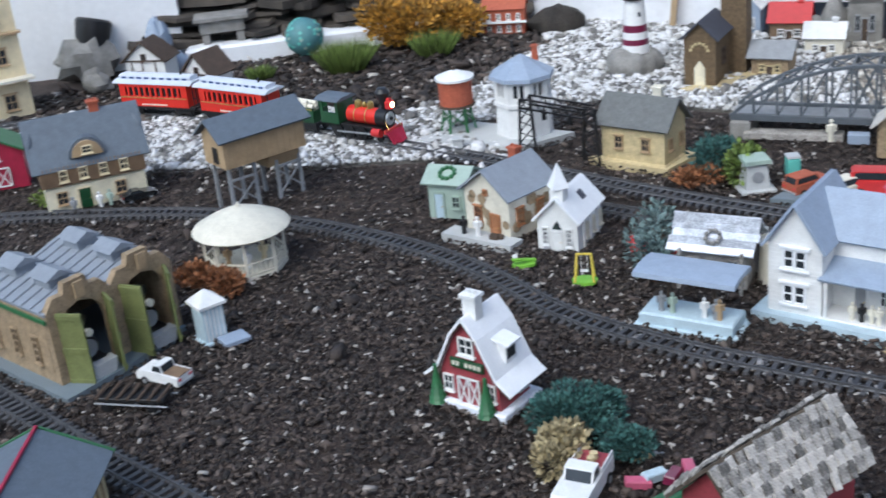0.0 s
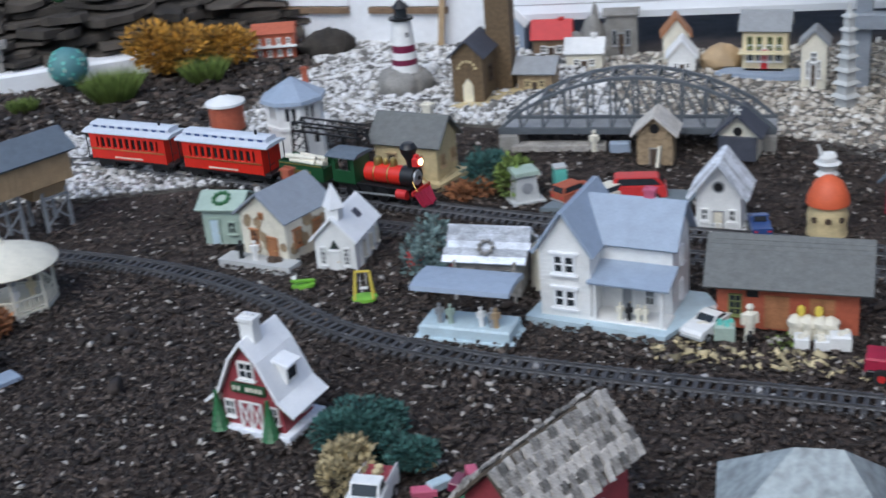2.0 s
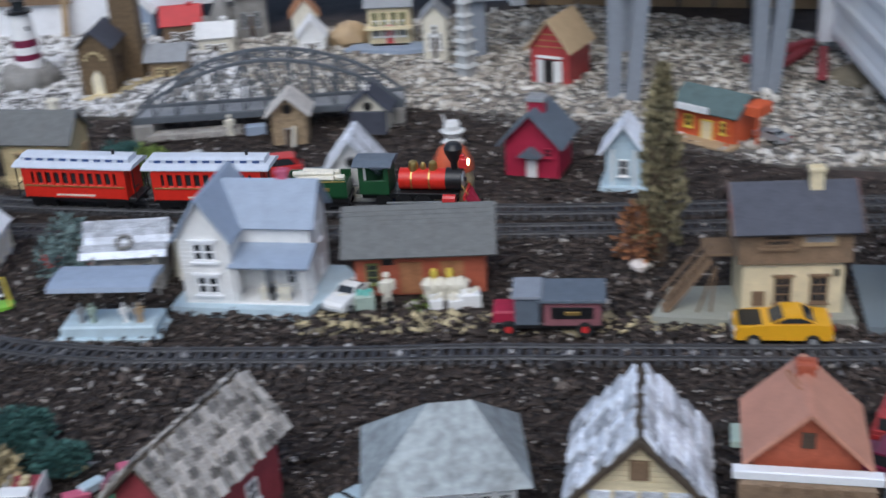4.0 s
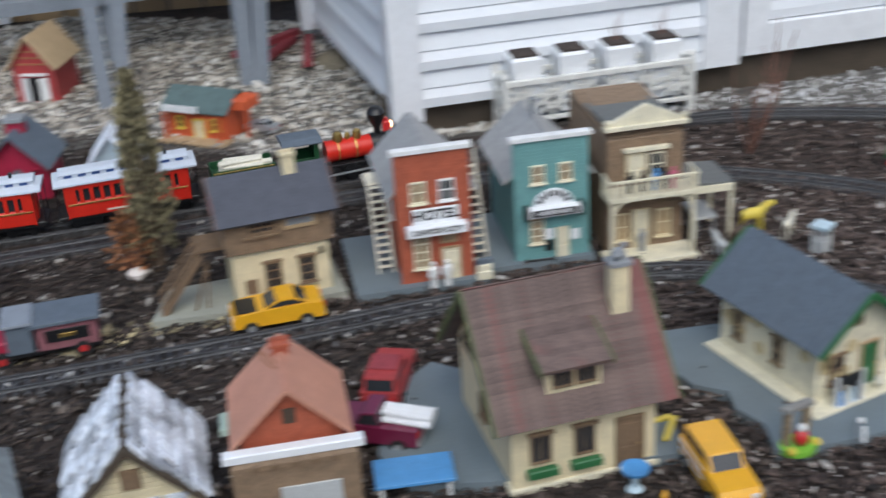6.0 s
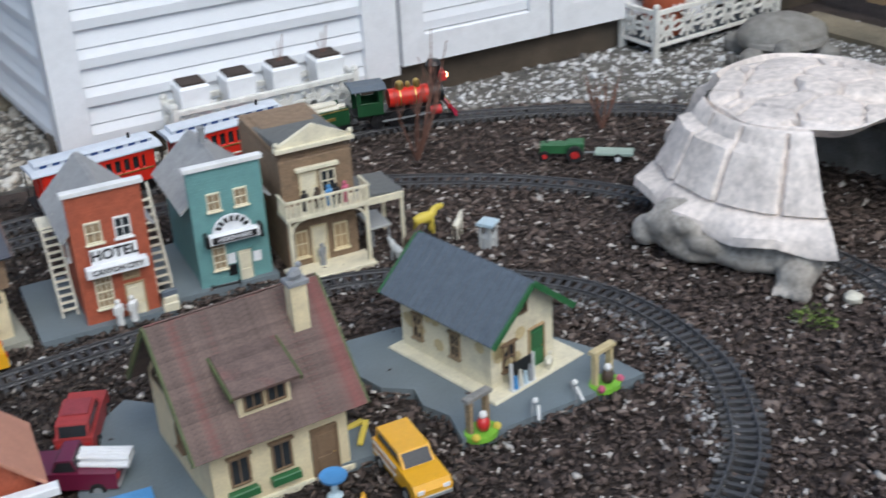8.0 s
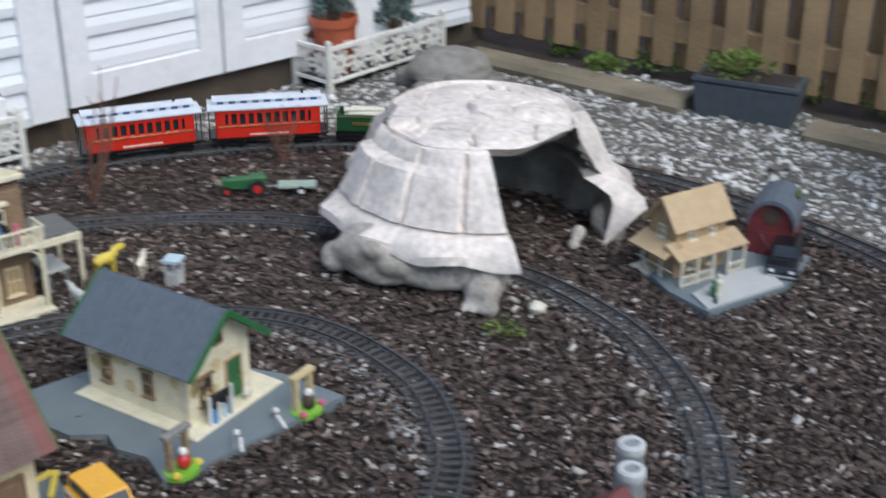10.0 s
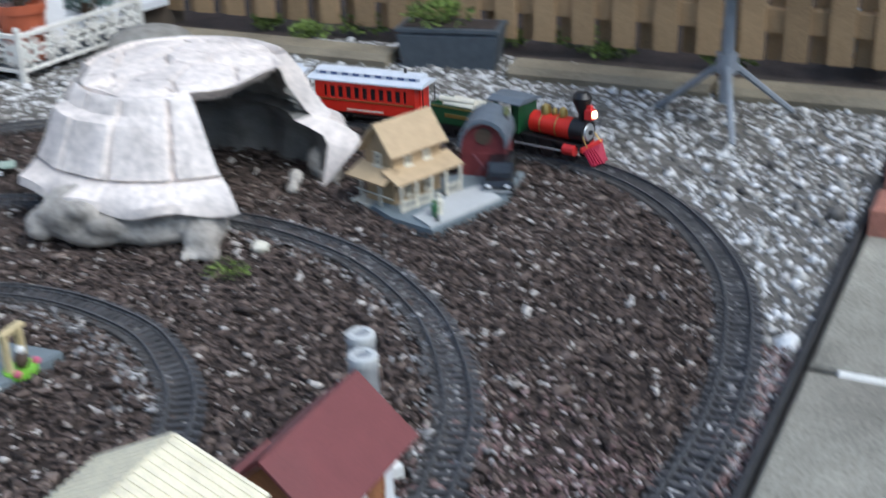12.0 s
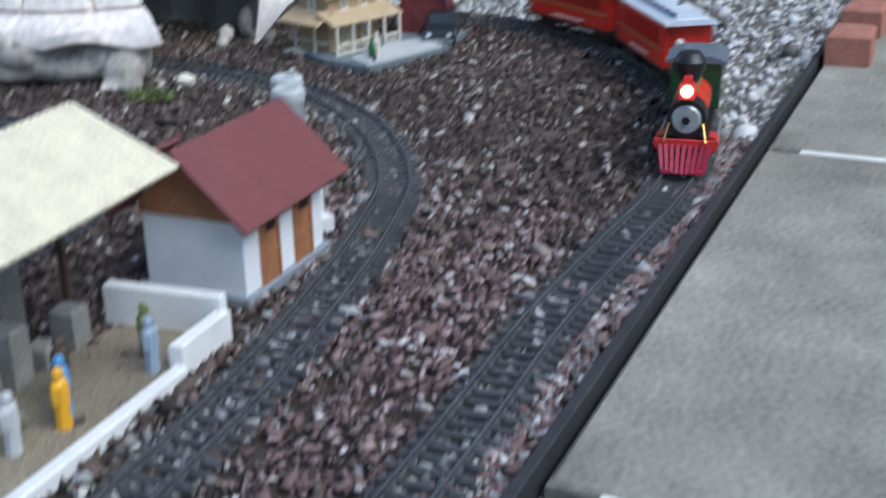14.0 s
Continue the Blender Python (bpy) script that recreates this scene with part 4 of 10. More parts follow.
# ---- the left part of the town ----
def red_gambrel_barn():
    m, w = front((-0.124, 2.137), (-0.012, 2.053), 0.1)
    d = 0.1
    t = thing("gambrel_barn", m, "dark red toy barn with white gambrel roof, dormer and chimney", "model barn", "model buildings")
    pr = [(-w / 2, 0), (w / 2, 0), (w / 2 - 0.003, 0.078), (0.029, 0.155), (0, 0.191), (-0.029, 0.155), (-w / 2 + 0.003, 0.078)]
    Shape().prism(pr, d, along="y").part("wall", "redbarn", t)
    Shape().box(w + 0.036, d + 0.03, 0.016, 0, 0, -0.004).part("plinth", "whitewash", t)
    q = [(0.102, 0.057), (0.069, 0.083), (0.031, 0.16), (0.0, 0.198)]
    for s in (-1, 1):
        for (x0, z0), (x1, z1) in zip(q, q[1:]):
            L = math.hypot(x1 - x0, z1 - z0)
            an = math.degrees(math.atan2(z1 - z0, x0 - x1))
            Shape().box(L + 0.002, d + 0.024, 0.006, 0, 0, -0.003, pose(s * (x0 + x1) / 2, 0, (z0 + z1) / 2, 0, s * an, 0)).part("roof_slope", "cleanwhite", t)
            Shape().bar((s * x0, -d / 2 - 0.009, z0 - 0.005), (s * x1, -d / 2 - 0.009, z1 - 0.005), 0.005).part("bargeboard", "darkbrown", t)
    F = face("f", w, d)
    window(t, F, 0, 0.118, 0.036, 0.038, bars=(1, 1))
    sg = Shape().box(0.078, 0.005, 0.02, 0, -0.004, 0.088, F).part("sign_board", "dkgreen", t, "dark green sign board with worn pale lettering")
    for i in range(7):
        if i != 2:
            Shape().box(0.006, 0.002, 0.009, -0.03 + i * 0.01, -0.0075, 0.094, F).part("letter_bar", "offwhite", sg)
    bd = Shape().box(0.052, 0.004, 0.062, 0, -0.002, 0.008, F).part("barn_door", "redbarn", t)
    x = Shape()
    for u in (-0.0245, 0, 0.0245):
        x.box(0.0035, 0.004, 0.062, u, -0.005, 0.008, F)
    for z in (0.008, 0.0665):
        x.box(0.052, 0.004, 0.0035, 0, -0.005, z, F)
    for u in (-1, 1):
        a, b = F @ Vector((u * 0.002, -0.005, 0.01)), F @ Vector((u * 0.0235, -0.005, 0.067))
        c, e = F @ Vector((u * 0.0235, -0.005, 0.01)), F @ Vector((u * 0.002, -0.005, 0.067))
        x.bar(a, b, 0.003).bar(c, e, 0.003)
    x.part("door_brace", "white", bd)
    for u in (-0.05, 0.05):
        window(t, F, u, 0.03, 0.024, 0.036)
    window(t, face("r", w, d), 0.02, 0.03, 0.028, 0.035)
    dm = Shape().box(0.034, 0.034, 0.04, 0.05, 0.0, 0.1).part("dormer", "white", t)
    Shape().box(0.044, 0.046, 0.005, 0, 0, 0, pose(0.054, 0.0, 0.142, 0, 14, 0)).part("dormer_roof", "cleanwhite", dm)
    Shape().box(0.003, 0.026, 0.026, 0.067, 0.0, 0.108).part("pane", "glass", dm)
    chimney(t, 0.0, -0.02, 0.18, 0.03, 0.056, "white")
    for x, y in ((-w / 2 - 0.002, -d / 2 - 0.014), (w / 2 - 0.022, -d / 2 - 0.016)):
        q = m @ Vector((x, y, 0))
        s = Shape()
        for k in range(7):
            s.cyl(0.02 - 0.0025 * k, 0.018, 0, 0, 0.006 + k * 0.0105, r2=0.004, seg=9)
        single("fir_sapling", s, "green", pose(q.x, q.y, 0), "little dark green fir beside the red barn", "model tree", "little firs by the barn")


red_gambrel_barn()


def church():
    t, w, d = simple_house("church", (0.112, 2.83), (0.206, 2.782), 0.16, 0.08, 0.054, "white", "cleanwhite", "white model church with steeple and skylight", "y", 0.01, cat="model church")
    F, R = face("f", w, d), face("r", w, d)
    for u in (-0.031, 0.031):
        window(t, F, u, 0.014, 0.017, 0.048, "white", bars=(1, 3))
    door(t, F, 0, 0.024, 0.05, "white", "white")
    Shape().prism([(-0.012, 0), (0.012, 0), (0, 0.022)], 0.004, F @ pose(0, -0.002, 0.058), along="y").part("fanlight", "glass", t)
    for u in (-0.045, 0, 0.045):
        Shape().box(0.006, 0.007, 0.07, u, -0.003, 0, R).part("buttress", "white", t)
        window(t, R, u + 0.022, 0.018, 0.016, 0.04, "offwhite", "seafoam", bars=(1, 2))
    st = Shape().box(0.034, 0.034, 0.06, 0, -d / 2 + 0.022, 0.1).part("steeple", "white", t)
    Shape().cyl(0.03, 0.062, 0, -d / 2 + 0.022, 0.16, r2=0.001, seg=4).part("spire", "cleanwhite", st)
    Shape().box(0.026, 0.026, 0.003, 0, 0, 0, pose(0.027, 0.015, 0.114, 0, 49, 0)).part("skylight", "navyroof", t)


church()


def stone_station():
    t, w, d = simple_house("station_house", (-0.062, 2.998), (0.046, 2.886), 0.165, 0.115, 0.058, "offwhite", "slatelt", "off-white model station with brown stone patches and grey roof", "y", 0.014, cat="model station")
    F, R = face("f", w, d), face("r", w, d)
    window(t, F, -0.03, 0.035, 0.026, 0.04, "rust", "glass", bars=(1, 1), head=True)
    door(t, F, 0.03, 0.028, 0.062, "rust", "rust")
    window(t, F, 0, 0.108, 0.016, 0.018, "rust", bars=(1, 0), sill=False)
    for u in (-0.045, 0.03):
        window(t, R, u, 0.035, 0.024, 0.045, "rust", bars=(1, 2), head=True)
    random.seed(8)
    for f, n, uw in ((F, 9, w), (R, 9, d)):
        for i in range(n):
            r = random.uniform(0.011, 0.02)
            z = random.uniform(0.02, 0.105)
            Shape().cyl(r, 0.002, seg=7, m=f @ pose(random.uniform(-uw / 2 + r, uw / 2 - r), 0, z, 90)).part("stone_patch", "stonebrown", t, "bare brown stonework patch")
    chimney(t, -0.02, d / 2 - 0.03, 0.14, 0.026, 0.055, "brickred")
    slab("station_platform", [(-0.13, 2.955), (0.042, 2.83), (0.075, 2.87), (-0.095, 3.0)], 0.012, "paleslab", "pale grey platform slab before the station", "platform")
    figurine(-0.07, 2.94, 0.012, 0.05, "black")
    figurine(-0.035, 2.915, 0.012, 0.055, "white")
    s = Shape().box(0.022, 0.014, 0.014).box(0.012, 0.012, 0.012, 0.016, 0.006, 0)
    single("luggage", s, "darkbrown", pose(0.005, 2.885, 0.012, 0, 0, -30), "dark stacked luggage on the station platform", "luggage")


stone_station()


def green_hut():
    t, w, d = simple_house("hut", (-0.16, 3.1), (-0.065, 3.06), 0.1, 0.1, 0.025, "seafoam", "seafoam", "grey-green model goods hut with a wreath on its roof", "x", 0.014)
    door(t, face("f", w, d), -0.02, 0.024, 0.07, "paleblue", "seafoam")
    window(t, face("f", w, d), 0.028, 0.03, 0.024, 0.035, "seafoam")
    s = Shape()
    for i in range(10):
        s.ball(0.007, 0.02 * math.cos(i * 0.628), 0.02 * math.sin(i * 0.628), 0, seg=6)
    o = s.part("roof_wreath", "green", t)
    o.matrix_basis = pose(0, -0.03, 0.121, 27)


green_hut()


def yellow_station():
    t, w, d = simple_house("stone_cottage", (0.338, 3.402), (0.498, 3.284), 0.125, 0.125, 0.062, "sand", "greyroof", "buff stone model cottage with dark grey roof and chimney", "x", 0.018)
    F, R = face("f", w, d), face("r", w, d)
    for u in (-0.045, 0.04):
        window(t, F, u, 0.05, 0.026, 0.038, "tan", bars=(1, 1), head=True)
    window(t, R, -0.03, 0.05, 0.022, 0.036, "tan", bars=(1, 1))
    window(t, R, 0.035, 0.05, 0.022, 0.036, "tan", bars=(1, 1))
    Shape().box(w + 0.012, d + 0.012, 0.02, 0, 0, -0.004).part("plinth", "sand", t)
    chimney(t, 0.045, 0.01, 0.17, 0.026, 0.05, "offwhite")
    slab("cottage_yard", [(0.3, 3.43), (0.33, 3.385), (0.5, 3.262), (0.62, 3.38), (0.6, 3.4)], 0.006, "sand", "buff base plate under the stone cottage")


yellow_station()


def signal_tower():
    t = thing("signal_tower", pose(0.133, 3.715, 0, 0, 0, -12), "white octagonal model signal tower with blue-grey roof", "signal tower", "model buildings")
    Shape().cyl(0.09, 0.115, seg=8, r2=0.086, m=pose(0, 0, 0, 0, 0, 22.5)).part("wall", "white", t)
    Shape().cyl(0.093, 0.012, 0, 0, 0.108, seg=8, m=pose(0, 0, 0, 0, 0, 22.5)).part("string_course", "white", t)
    Shape().cyl(0.078, 0.075, 0, 0, 0.118, seg=8, m=pose(0, 0, 0, 0, 0, 22.5)).part("glazing", "glass", t)
    for i in range(8):
        m = pose(0, 0, 0, 0, 0, 45 * i)
        Shape().box(0.02, 0.012, 0.072, 0.0265, -0.076, 0.12, m).box(0.02, 0.012, 0.072, -0.0265, -0.076, 0.12, m).box(0.04, 0.01, 0.018, 0, -0.076, 0.12, m).box(0.04, 0.01, 0.012, 0, -0.076, 0.18, m).box(0.006, 0.01, 0.06, 0, -0.076, 0.13, m).part("window_frame", "white", t)
    Shape().cyl(0.104, 0.012, 0, 0, 0.19, seg=8, r2=0.102, m=pose(0, 0, 0, 0, 0, 22.5)).cyl(0.102, 0.056, 0, 0, 0.201, seg=8, r2=0.004, m=pose(0, 0, 0, 0, 0, 22.5)).part("roof", "bluegrey", t, "blue-grey pyramid roof")
    chimney(t, 0.04, 0.03, 0.2, 0.018, 0.075, "brickred")
    Shape().cyl(0.004, 0.09, -0.03, 0.04, 0.2, seg=8).part("flue", "black", t)
    slab("tower_base", [(-0.22, 3.73), (0.1, 3.56), (0.28, 3.66), (-0.02, 3.85)], 0.005, "paleslab", "pale base plate under tower and tank")


signal_tower()


def water_tank():
    t = thing("water_tank", pose(-0.075, 3.79, 0.005), "red model water tank with white roof on green legs", "water tank")
    for i in range(6):
        a = i * math.pi / 3
        Shape().bar((0.056 * math.cos(a), 0.056 * math.sin(a), 0), (0.04 * math.cos(a), 0.04 * math.sin(a), 0.09), 0.007).part("leg", "green", t, "green leg")
        b = a + math.pi / 3
        Shape().bar((0.05 * math.cos(a), 0.05 * math.sin(a), 0.03), (0.043 * math.cos(b), 0.043 * math.sin(b), 0.07), 0.003).bar((0.05 * math.cos(b), 0.05 * math.sin(b), 0.03), (0.043 * math.cos(a), 0.043 * math.sin(a), 0.07), 0.003).part("cross_brace", "green", t)
    Shape().cyl(0.06, 0.006, 0, 0, 0.088, seg=20).part("deck", "darkbrown", t)
    Shape().cyl(0.053, 0.08, 0, 0, 0.094, seg=20).part("tank", "brickred", t, "red planked tank")
    Shape().cyl(0.062, 0.008, 0, 0, 0.173, seg=20).cyl(0.062, 0.022, 0, 0, 0.18, r2=0.008, seg=20).part("roof", "white", t)
    Shape().cyl(0.008, 0.012, 0, 0, 0.2, seg=8).part("finial", "darkbrown", t)
    s = Shape().box(0.03, 0.03, 0.035).box(0.036, 0.036, 0.006, 0, 0, 0.035)
    single("bollard", s, "paleslab", pose(-0.08, 3.62, 0), "small pale grey trackside post", "bollard")


water_tank()


def gantry():
    t = thing("signal_bridge", Matrix(), "black lattice model signal bridge spanning the track", "signal bridge")
    A, B = [Vector((0.105, 3.53, 0)), Vector((0.155, 3.575, 0))], [Vector((0.285, 3.43, 0)), Vector((0.325, 3.36, 0))]
    H = 0.17
    for a, b in (A, B):
        c = (a + b) / 2
        ta, tb = c + (a - c) * 0.6 + Vector((0, 0, H)), c + (b - c) * 0.6 + Vector((0, 0, H))
        g = Shape().bar(a, ta, 0.006).bar(b, tb, 0.006)
        for i in range(5):
            p, q = a.lerp(ta, i / 5), b.lerp(tb, (i + 1) / 5)
            p2, q2 = b.lerp(tb, i / 5), a.lerp(ta, (i + 1) / 5)
            g.bar(p, q, 0.003).bar(p2, q2, 0.003)
        g.part("lattice_leg", "black", t)
    ca, cb = (A[0] + A[1]) / 2, (B[0] + B[1]) / 2
    for off in (-0.015, 0.015):
        o = Vector((off, off, 0))
        g = Shape().bar(ca + o + Vector((0, 0, H - 0.028)), cb + o + Vector((0, 0, H - 0.028)), 0.005).bar(ca + o + Vector((0, 0, H)), cb + o + Vector((0, 0, H)), 0.005)
        for i in range(9):
            g.bar(ca.lerp(cb, i / 9) + o + Vector((0, 0, H - 0.028 if i % 2 else H)), ca.lerp(cb, (i + 1) / 9) + o + Vector((0, 0, H if i % 2 else H - 0.028)), 0.003)
        g.part("lattice_girder", "black", t)
    for k in (0.3, 0.7):
        p = ca.lerp(cb, k)
        Shape().cyl(0.007, 0.03, p.x, p.y, H - 0.06, seg=8).part("signal_head", "black", t)


gantry()


def coal_tower():
    m = pose(-0.645, 3.35, 0, 0, 0, 38)
    t = thing("coaling_tower", m, "tan boarded model coaling tower with slate roof on grey stilts", "coaling tower", "model buildings")
    for x in (-0.115, -0.035, 0.035, 0.11):
        for y in (-0.04, 0.045):
            Shape().box(0.009, 0.009, 0.145, x, y, 0).part("stilt", "grey", t)
    for x0, x1 in ((-0.115, -0.035), (0.035, 0.11)):
        Shape().bar((x0, -0.045, 0.02), (x1, -0.045, 0.09), 0.004).bar((x1, -0.045, 0.02), (x0, -0.045, 0.09), 0.004).part("cross_brace", "grey", t)
        Shape().bar((x0, -0.045, 0.1), (x1, -0.045, 0.1), 0.006).part("tie_beam", "grey", t)
    Shape().prism([(-0.06, 0.14), (0.06, 0.14), (0.06, 0.225), (0, 0.268), (-0.06, 0.225)], 0.26).part("wall", "tan", t, "tan boarded cabin")
    for i in range(13):
        Shape().box(0.0025, 0.002, 0.084, -0.12 + i * 0.02, -0.061, 0.14).part("batten", "tan", t)
    Shape().prism([(-0.055, 0.14), (0.055, 0.14), (0.035, 0.1), (-0.035, 0.1)], 0.1, pose(0.06, 0, 0)).part("hopper", "tan", t)
    Shape().box(0.003, 0.03, 0.045, -0.131, -0.01, 0.15).part("opening", "black", t)
    roof_slabs(t, 0.27, 0.125, 0.225, 0.045, "x", "slate", 0.014)


coal_tower()


def gazebo():
    t = thing("gazebo", pose(-0.625, 2.885, 0, 0, 0, 10), "cream model bandstand with eight-sided roof and white railings", "gazebo", "model buildings")
    R = 0.1
    Shape().cyl(R * 1.04, 0.012, seg=8, z=-0.003).part("floor", "offwhite", t)
    for i in range(8):
        a, b = 2 * math.pi * i / 8, 2 * math.pi * (i + 1) / 8
        p, q = Vector((R * math.cos(a), R * math.sin(a), 0)), Vector((R * math.cos(b), R * math.sin(b), 0))
        Shape().box(0.007, 0.007, 0.098, p.x, p.y, 0.009).part("post", "offwhite", t)
        if i != 2:
            g = Shape().bar(p + Vector((0, 0, 0.042)), q + Vector((0, 0, 0.042)), 0.004).bar(p + Vector((0, 0, 0.014)), q + Vector((0, 0, 0.014)), 0.003)
            for k in range(1, 6):
                c = p.lerp(q, k / 6)
                g.bar(c + Vector((0, 0, 0.014)), c + Vector((0, 0, 0.042)), 0.0025)
            g.part("railing", "offwhite", t)
    Shape().lathe([(R * 1.2, 0.104), (R * 1.24, 0.108), (R * 1.2, 0.114), (R * 0.8, 0.135), (R * 0.4, 0.152), (R * 0.05, 0.162)], 32).part("roof", "offwhite", t, "smooth cream conical roof", True)
    Shape().cyl(0.008, 0.012, 0, 0, 0.162, r2=0.002, seg=8).part("finial", "offwhite", t)
    for i in range(4):
        c = t.matrix_basis @ Vector((0.045 * math.cos(i * 1.6), 0.045 * math.sin(i * 1.6), 0))
        figurine(c.x, c.y, 0.009, 0.055, ("cream", "grey", "tan", "white")[i], label="little painted musician figurine inside the bandstand")


gazebo()


def chalet():
    m, w = front((-1.28, 3.375), (-1.01, 3.485), 0.17)
    d = 0.17
    t = thing("chalet", m, "cream and brown timbered model inn with grey half-hipped roof", "model house", "model buildings")
    Shape().box(w, d, 0.082, 0, 0, 0).part("ground_floor", "creamlt", t)
    Shape().box(w + 0.012, d + 0.012, 0.06, 0, 0, 0.08).part("upper_floor", "brown", t, "brown boarded upper floor")
    for i in range(24):
        Shape().box(0.003, 0.003, 0.058, -w / 2 + (i + 0.5) * w / 24, -d / 2 - 0.007, 0.081).part("batten", "brown", t)
    Shape().prism([(-d / 2 + 0.004, 0.138), (d / 2 - 0.004, 0.138), (0.004, 0.252), (-0.004, 0.252)], w).part("gable", "rust", t)
    F = face("f", w, d)
    for u in (-0.085, -0.028, 0.03, 0.09):
        window(t, F @ pose(0, -0.006, 0), u, 0.092, 0.024, 0.036, "cream")
    for u in (-0.1, 0.07):
        window(t, F, u, 0.022, 0.032, 0.04, "tan")
    door(t, F, -0.035, 0.034, 0.06, "dkgreen", "cream")
    R = face("r", w, d)
    window(t, R, 0, 0.022, 0.03, 0.04, "tan")
    for s in (-1, 1):
        a = math.degrees(math.atan2(0.117, d / 2 - 0.01))
        q = pose(0, 0, 0.262, 0, 0, 0 if s < 0 else 180) @ pose(0, 0, 0, a)
        Shape().box(w + 0.05, 0.165, 0.007, 0, -0.082, 0, q).part("roof_slope", "slate", t, "grey roof slope")
    for s in (-1, 1):
        Shape().prism([(-0.055, 0), (0.055, 0), (0, 0.06)], 0.006, pose(s * (w / 2 + 0.014), 0, 0.205, 0, -s * 22, 0)).part("half_hip", "slate", t)
    arc = [(0.044 * math.cos(a), 0.046 * math.sin(a)) for a in (0, 0.35, 0.75, 1.2, 1.57, 1.95, 2.4, 2.8, math.pi)]
    dm = Shape().prism(arc, 0.06, pose(-0.005, -0.062, 0.156), along="y").part("dormer", "tan", t, "round-headed tan dormer")
    Shape().prism([(p * 1.22, q * 1.2) for p, q in arc], 0.06, pose(-0.005, -0.055, 0.155), along="y").part("dormer_roof", "slate", dm)
    window(t, pose(-0.005, -0.092, 0), 0, 0.164, 0.03, 0.024, "cream")
    chimney(t, 0.045, 0.0, 0.25, 0.028, 0.04, "brickred")
    for u, c in ((0.0, "white"), (0.03, "seafoam"), (-0.075, "grey")):
        p = m @ Vector((u, -d / 2 - 0.025, 0))
        figurine(p.x, p.y, 0, 0.05, c)
    p = m @ Vector((0.11, -d / 2 - 0.04, 0))
    model_car(p.x, p.y, 30, "blackcar", "small black model car beside the inn", 0.1)


def engine_shed():
    m, w = front((-0.935, 2.305), (-0.725, 2.55), 0.3)
    d = 0.3
    t = thing("engine_shed", m @ Matrix.Diagonal((1.0, 1.0, 1.2, 1)), "two-stall brown brick model engine shed with open green doors", "engine shed", "model buildings")
    W2 = w / 2
    F = face("f", w, d)

    def arch_wall(cx):
        """One bay of the front: piers and an arch cut out."""
        pts = [(cx - W2 / 2, 0), (cx - W2 * 0.37, 0), (cx - W2 * 0.37, 0.1)]
        pts += [(cx - W2 * 0.37 * math.cos(a), 0.1 + 0.05 * math.sin(a)) for a in (0.5, 1.05, 1.57, 2.1, 2.64)]
        pts += [(cx + W2 * 0.37, 0.1), (cx + W2 * 0.37, 0), (cx + W2 / 2, 0), (cx + W2 / 2, 0.15)]
        pts += [(cx + W2 * 0.36, 0.172), (cx + W2 * 0.2, 0.172), (cx + W2 * 0.16, 0.192), (cx - W2 * 0.16, 0.192), (cx - W2 * 0.2, 0.172), (cx - W2 * 0.36, 0.172), (cx - W2 / 2, 0.15)]
        Shape().prism(pts, 0.018, F @ pose(0, 0.009, 0), along="y").part("front_bay", "stonebrown", t, "brown brick front with stepped gable")

    for k in (-0.5, 0.5):
        arch_wall(k * W2)
    for x in (-w / 2 + 0.008, w / 2 - 0.008):
        Shape().box(0.016, d - 0.02, 0.14, x, 0.01, 0).part("side_wall", "stonebrown", t)
    Shape().box(w, 0.012, 0.14, 0, d / 2 - 0.006, 0).part("back_wall", "stonebrown", t)
    Shape().box(w - 0.03, d - 0.03, 0.004, 0, 0, -0.002).part("shed_floor", "slabgrey", t)
    L = face("l", w, d)
    for u in (-0.08, 0.0, 0.08):
        window(t, L, u, 0.04, 0.024, 0.055, "stonebrown", bars=(1, 3))
    for k in (-0.5, 0.5):
        for s in (-1, 1):
            Shape().box(W2 / 2 + 0.008, d + 0.005, 0.006, 0, 0.006, 0, pose(k * W2 + s * W2 / 4, 0, 0.155, 0, s * 14, 0)).part("roof_slope", "slatelt", t)
            for i in range(9):
                Shape().box(W2 / 2 + 0.006, 0.003, 0.003, 0, -d / 2 + 0.02 + i * 0.034, 0.006, pose(k * W2 + s * W2 / 4, 0, 0.155, 0, s * 14, 0)).part("roof_seam", "slatelt", t)
        for y in (-0.06, 0.07):
            v = Shape().box(0.05, 0.06, 0.02, k * W2, y, 0.165).part("roof_vent", "slatelt", t)
            Shape().prism([(-0.035, 0), (0.035, 0), (0, 0.014)], 0.075, pose(k * W2, y, 0.185), along="y").part("vent_cap", "slatelt", v)
        for s in (-1, 1):
            h = pose(k * W2 + s * W2 * 0.37, -d / 2 - 0.001, 0.004, 0, 0, s * (72 if s * k < 0 else 62))
            dr = Shape().box(W2 * 0.36, 0.005, 0.142, -s * W2 * 0.18, 0, 0, h).part("shed_door", "olive", t, "open olive-green door leaf")
            g = Shape()
            for z in (0.004, 0.066, 0.13):
                g.box(W2 * 0.36, 0.003, 0.009, -s * W2 * 0.18, -0.004, z, h)
            g.part("door_rail", "olive", dr)
        Shape().box(0.024, 0.004, 0.03, k * W2, -d / 2 - 0.012, 0.16).part("lamp_bracket", "tan", t)
    Shape().box(0.004, d, 0.008, -w / 2 - 0.006, 0, 0.132).part("gutter", "green", t, "bright green gutter strip")
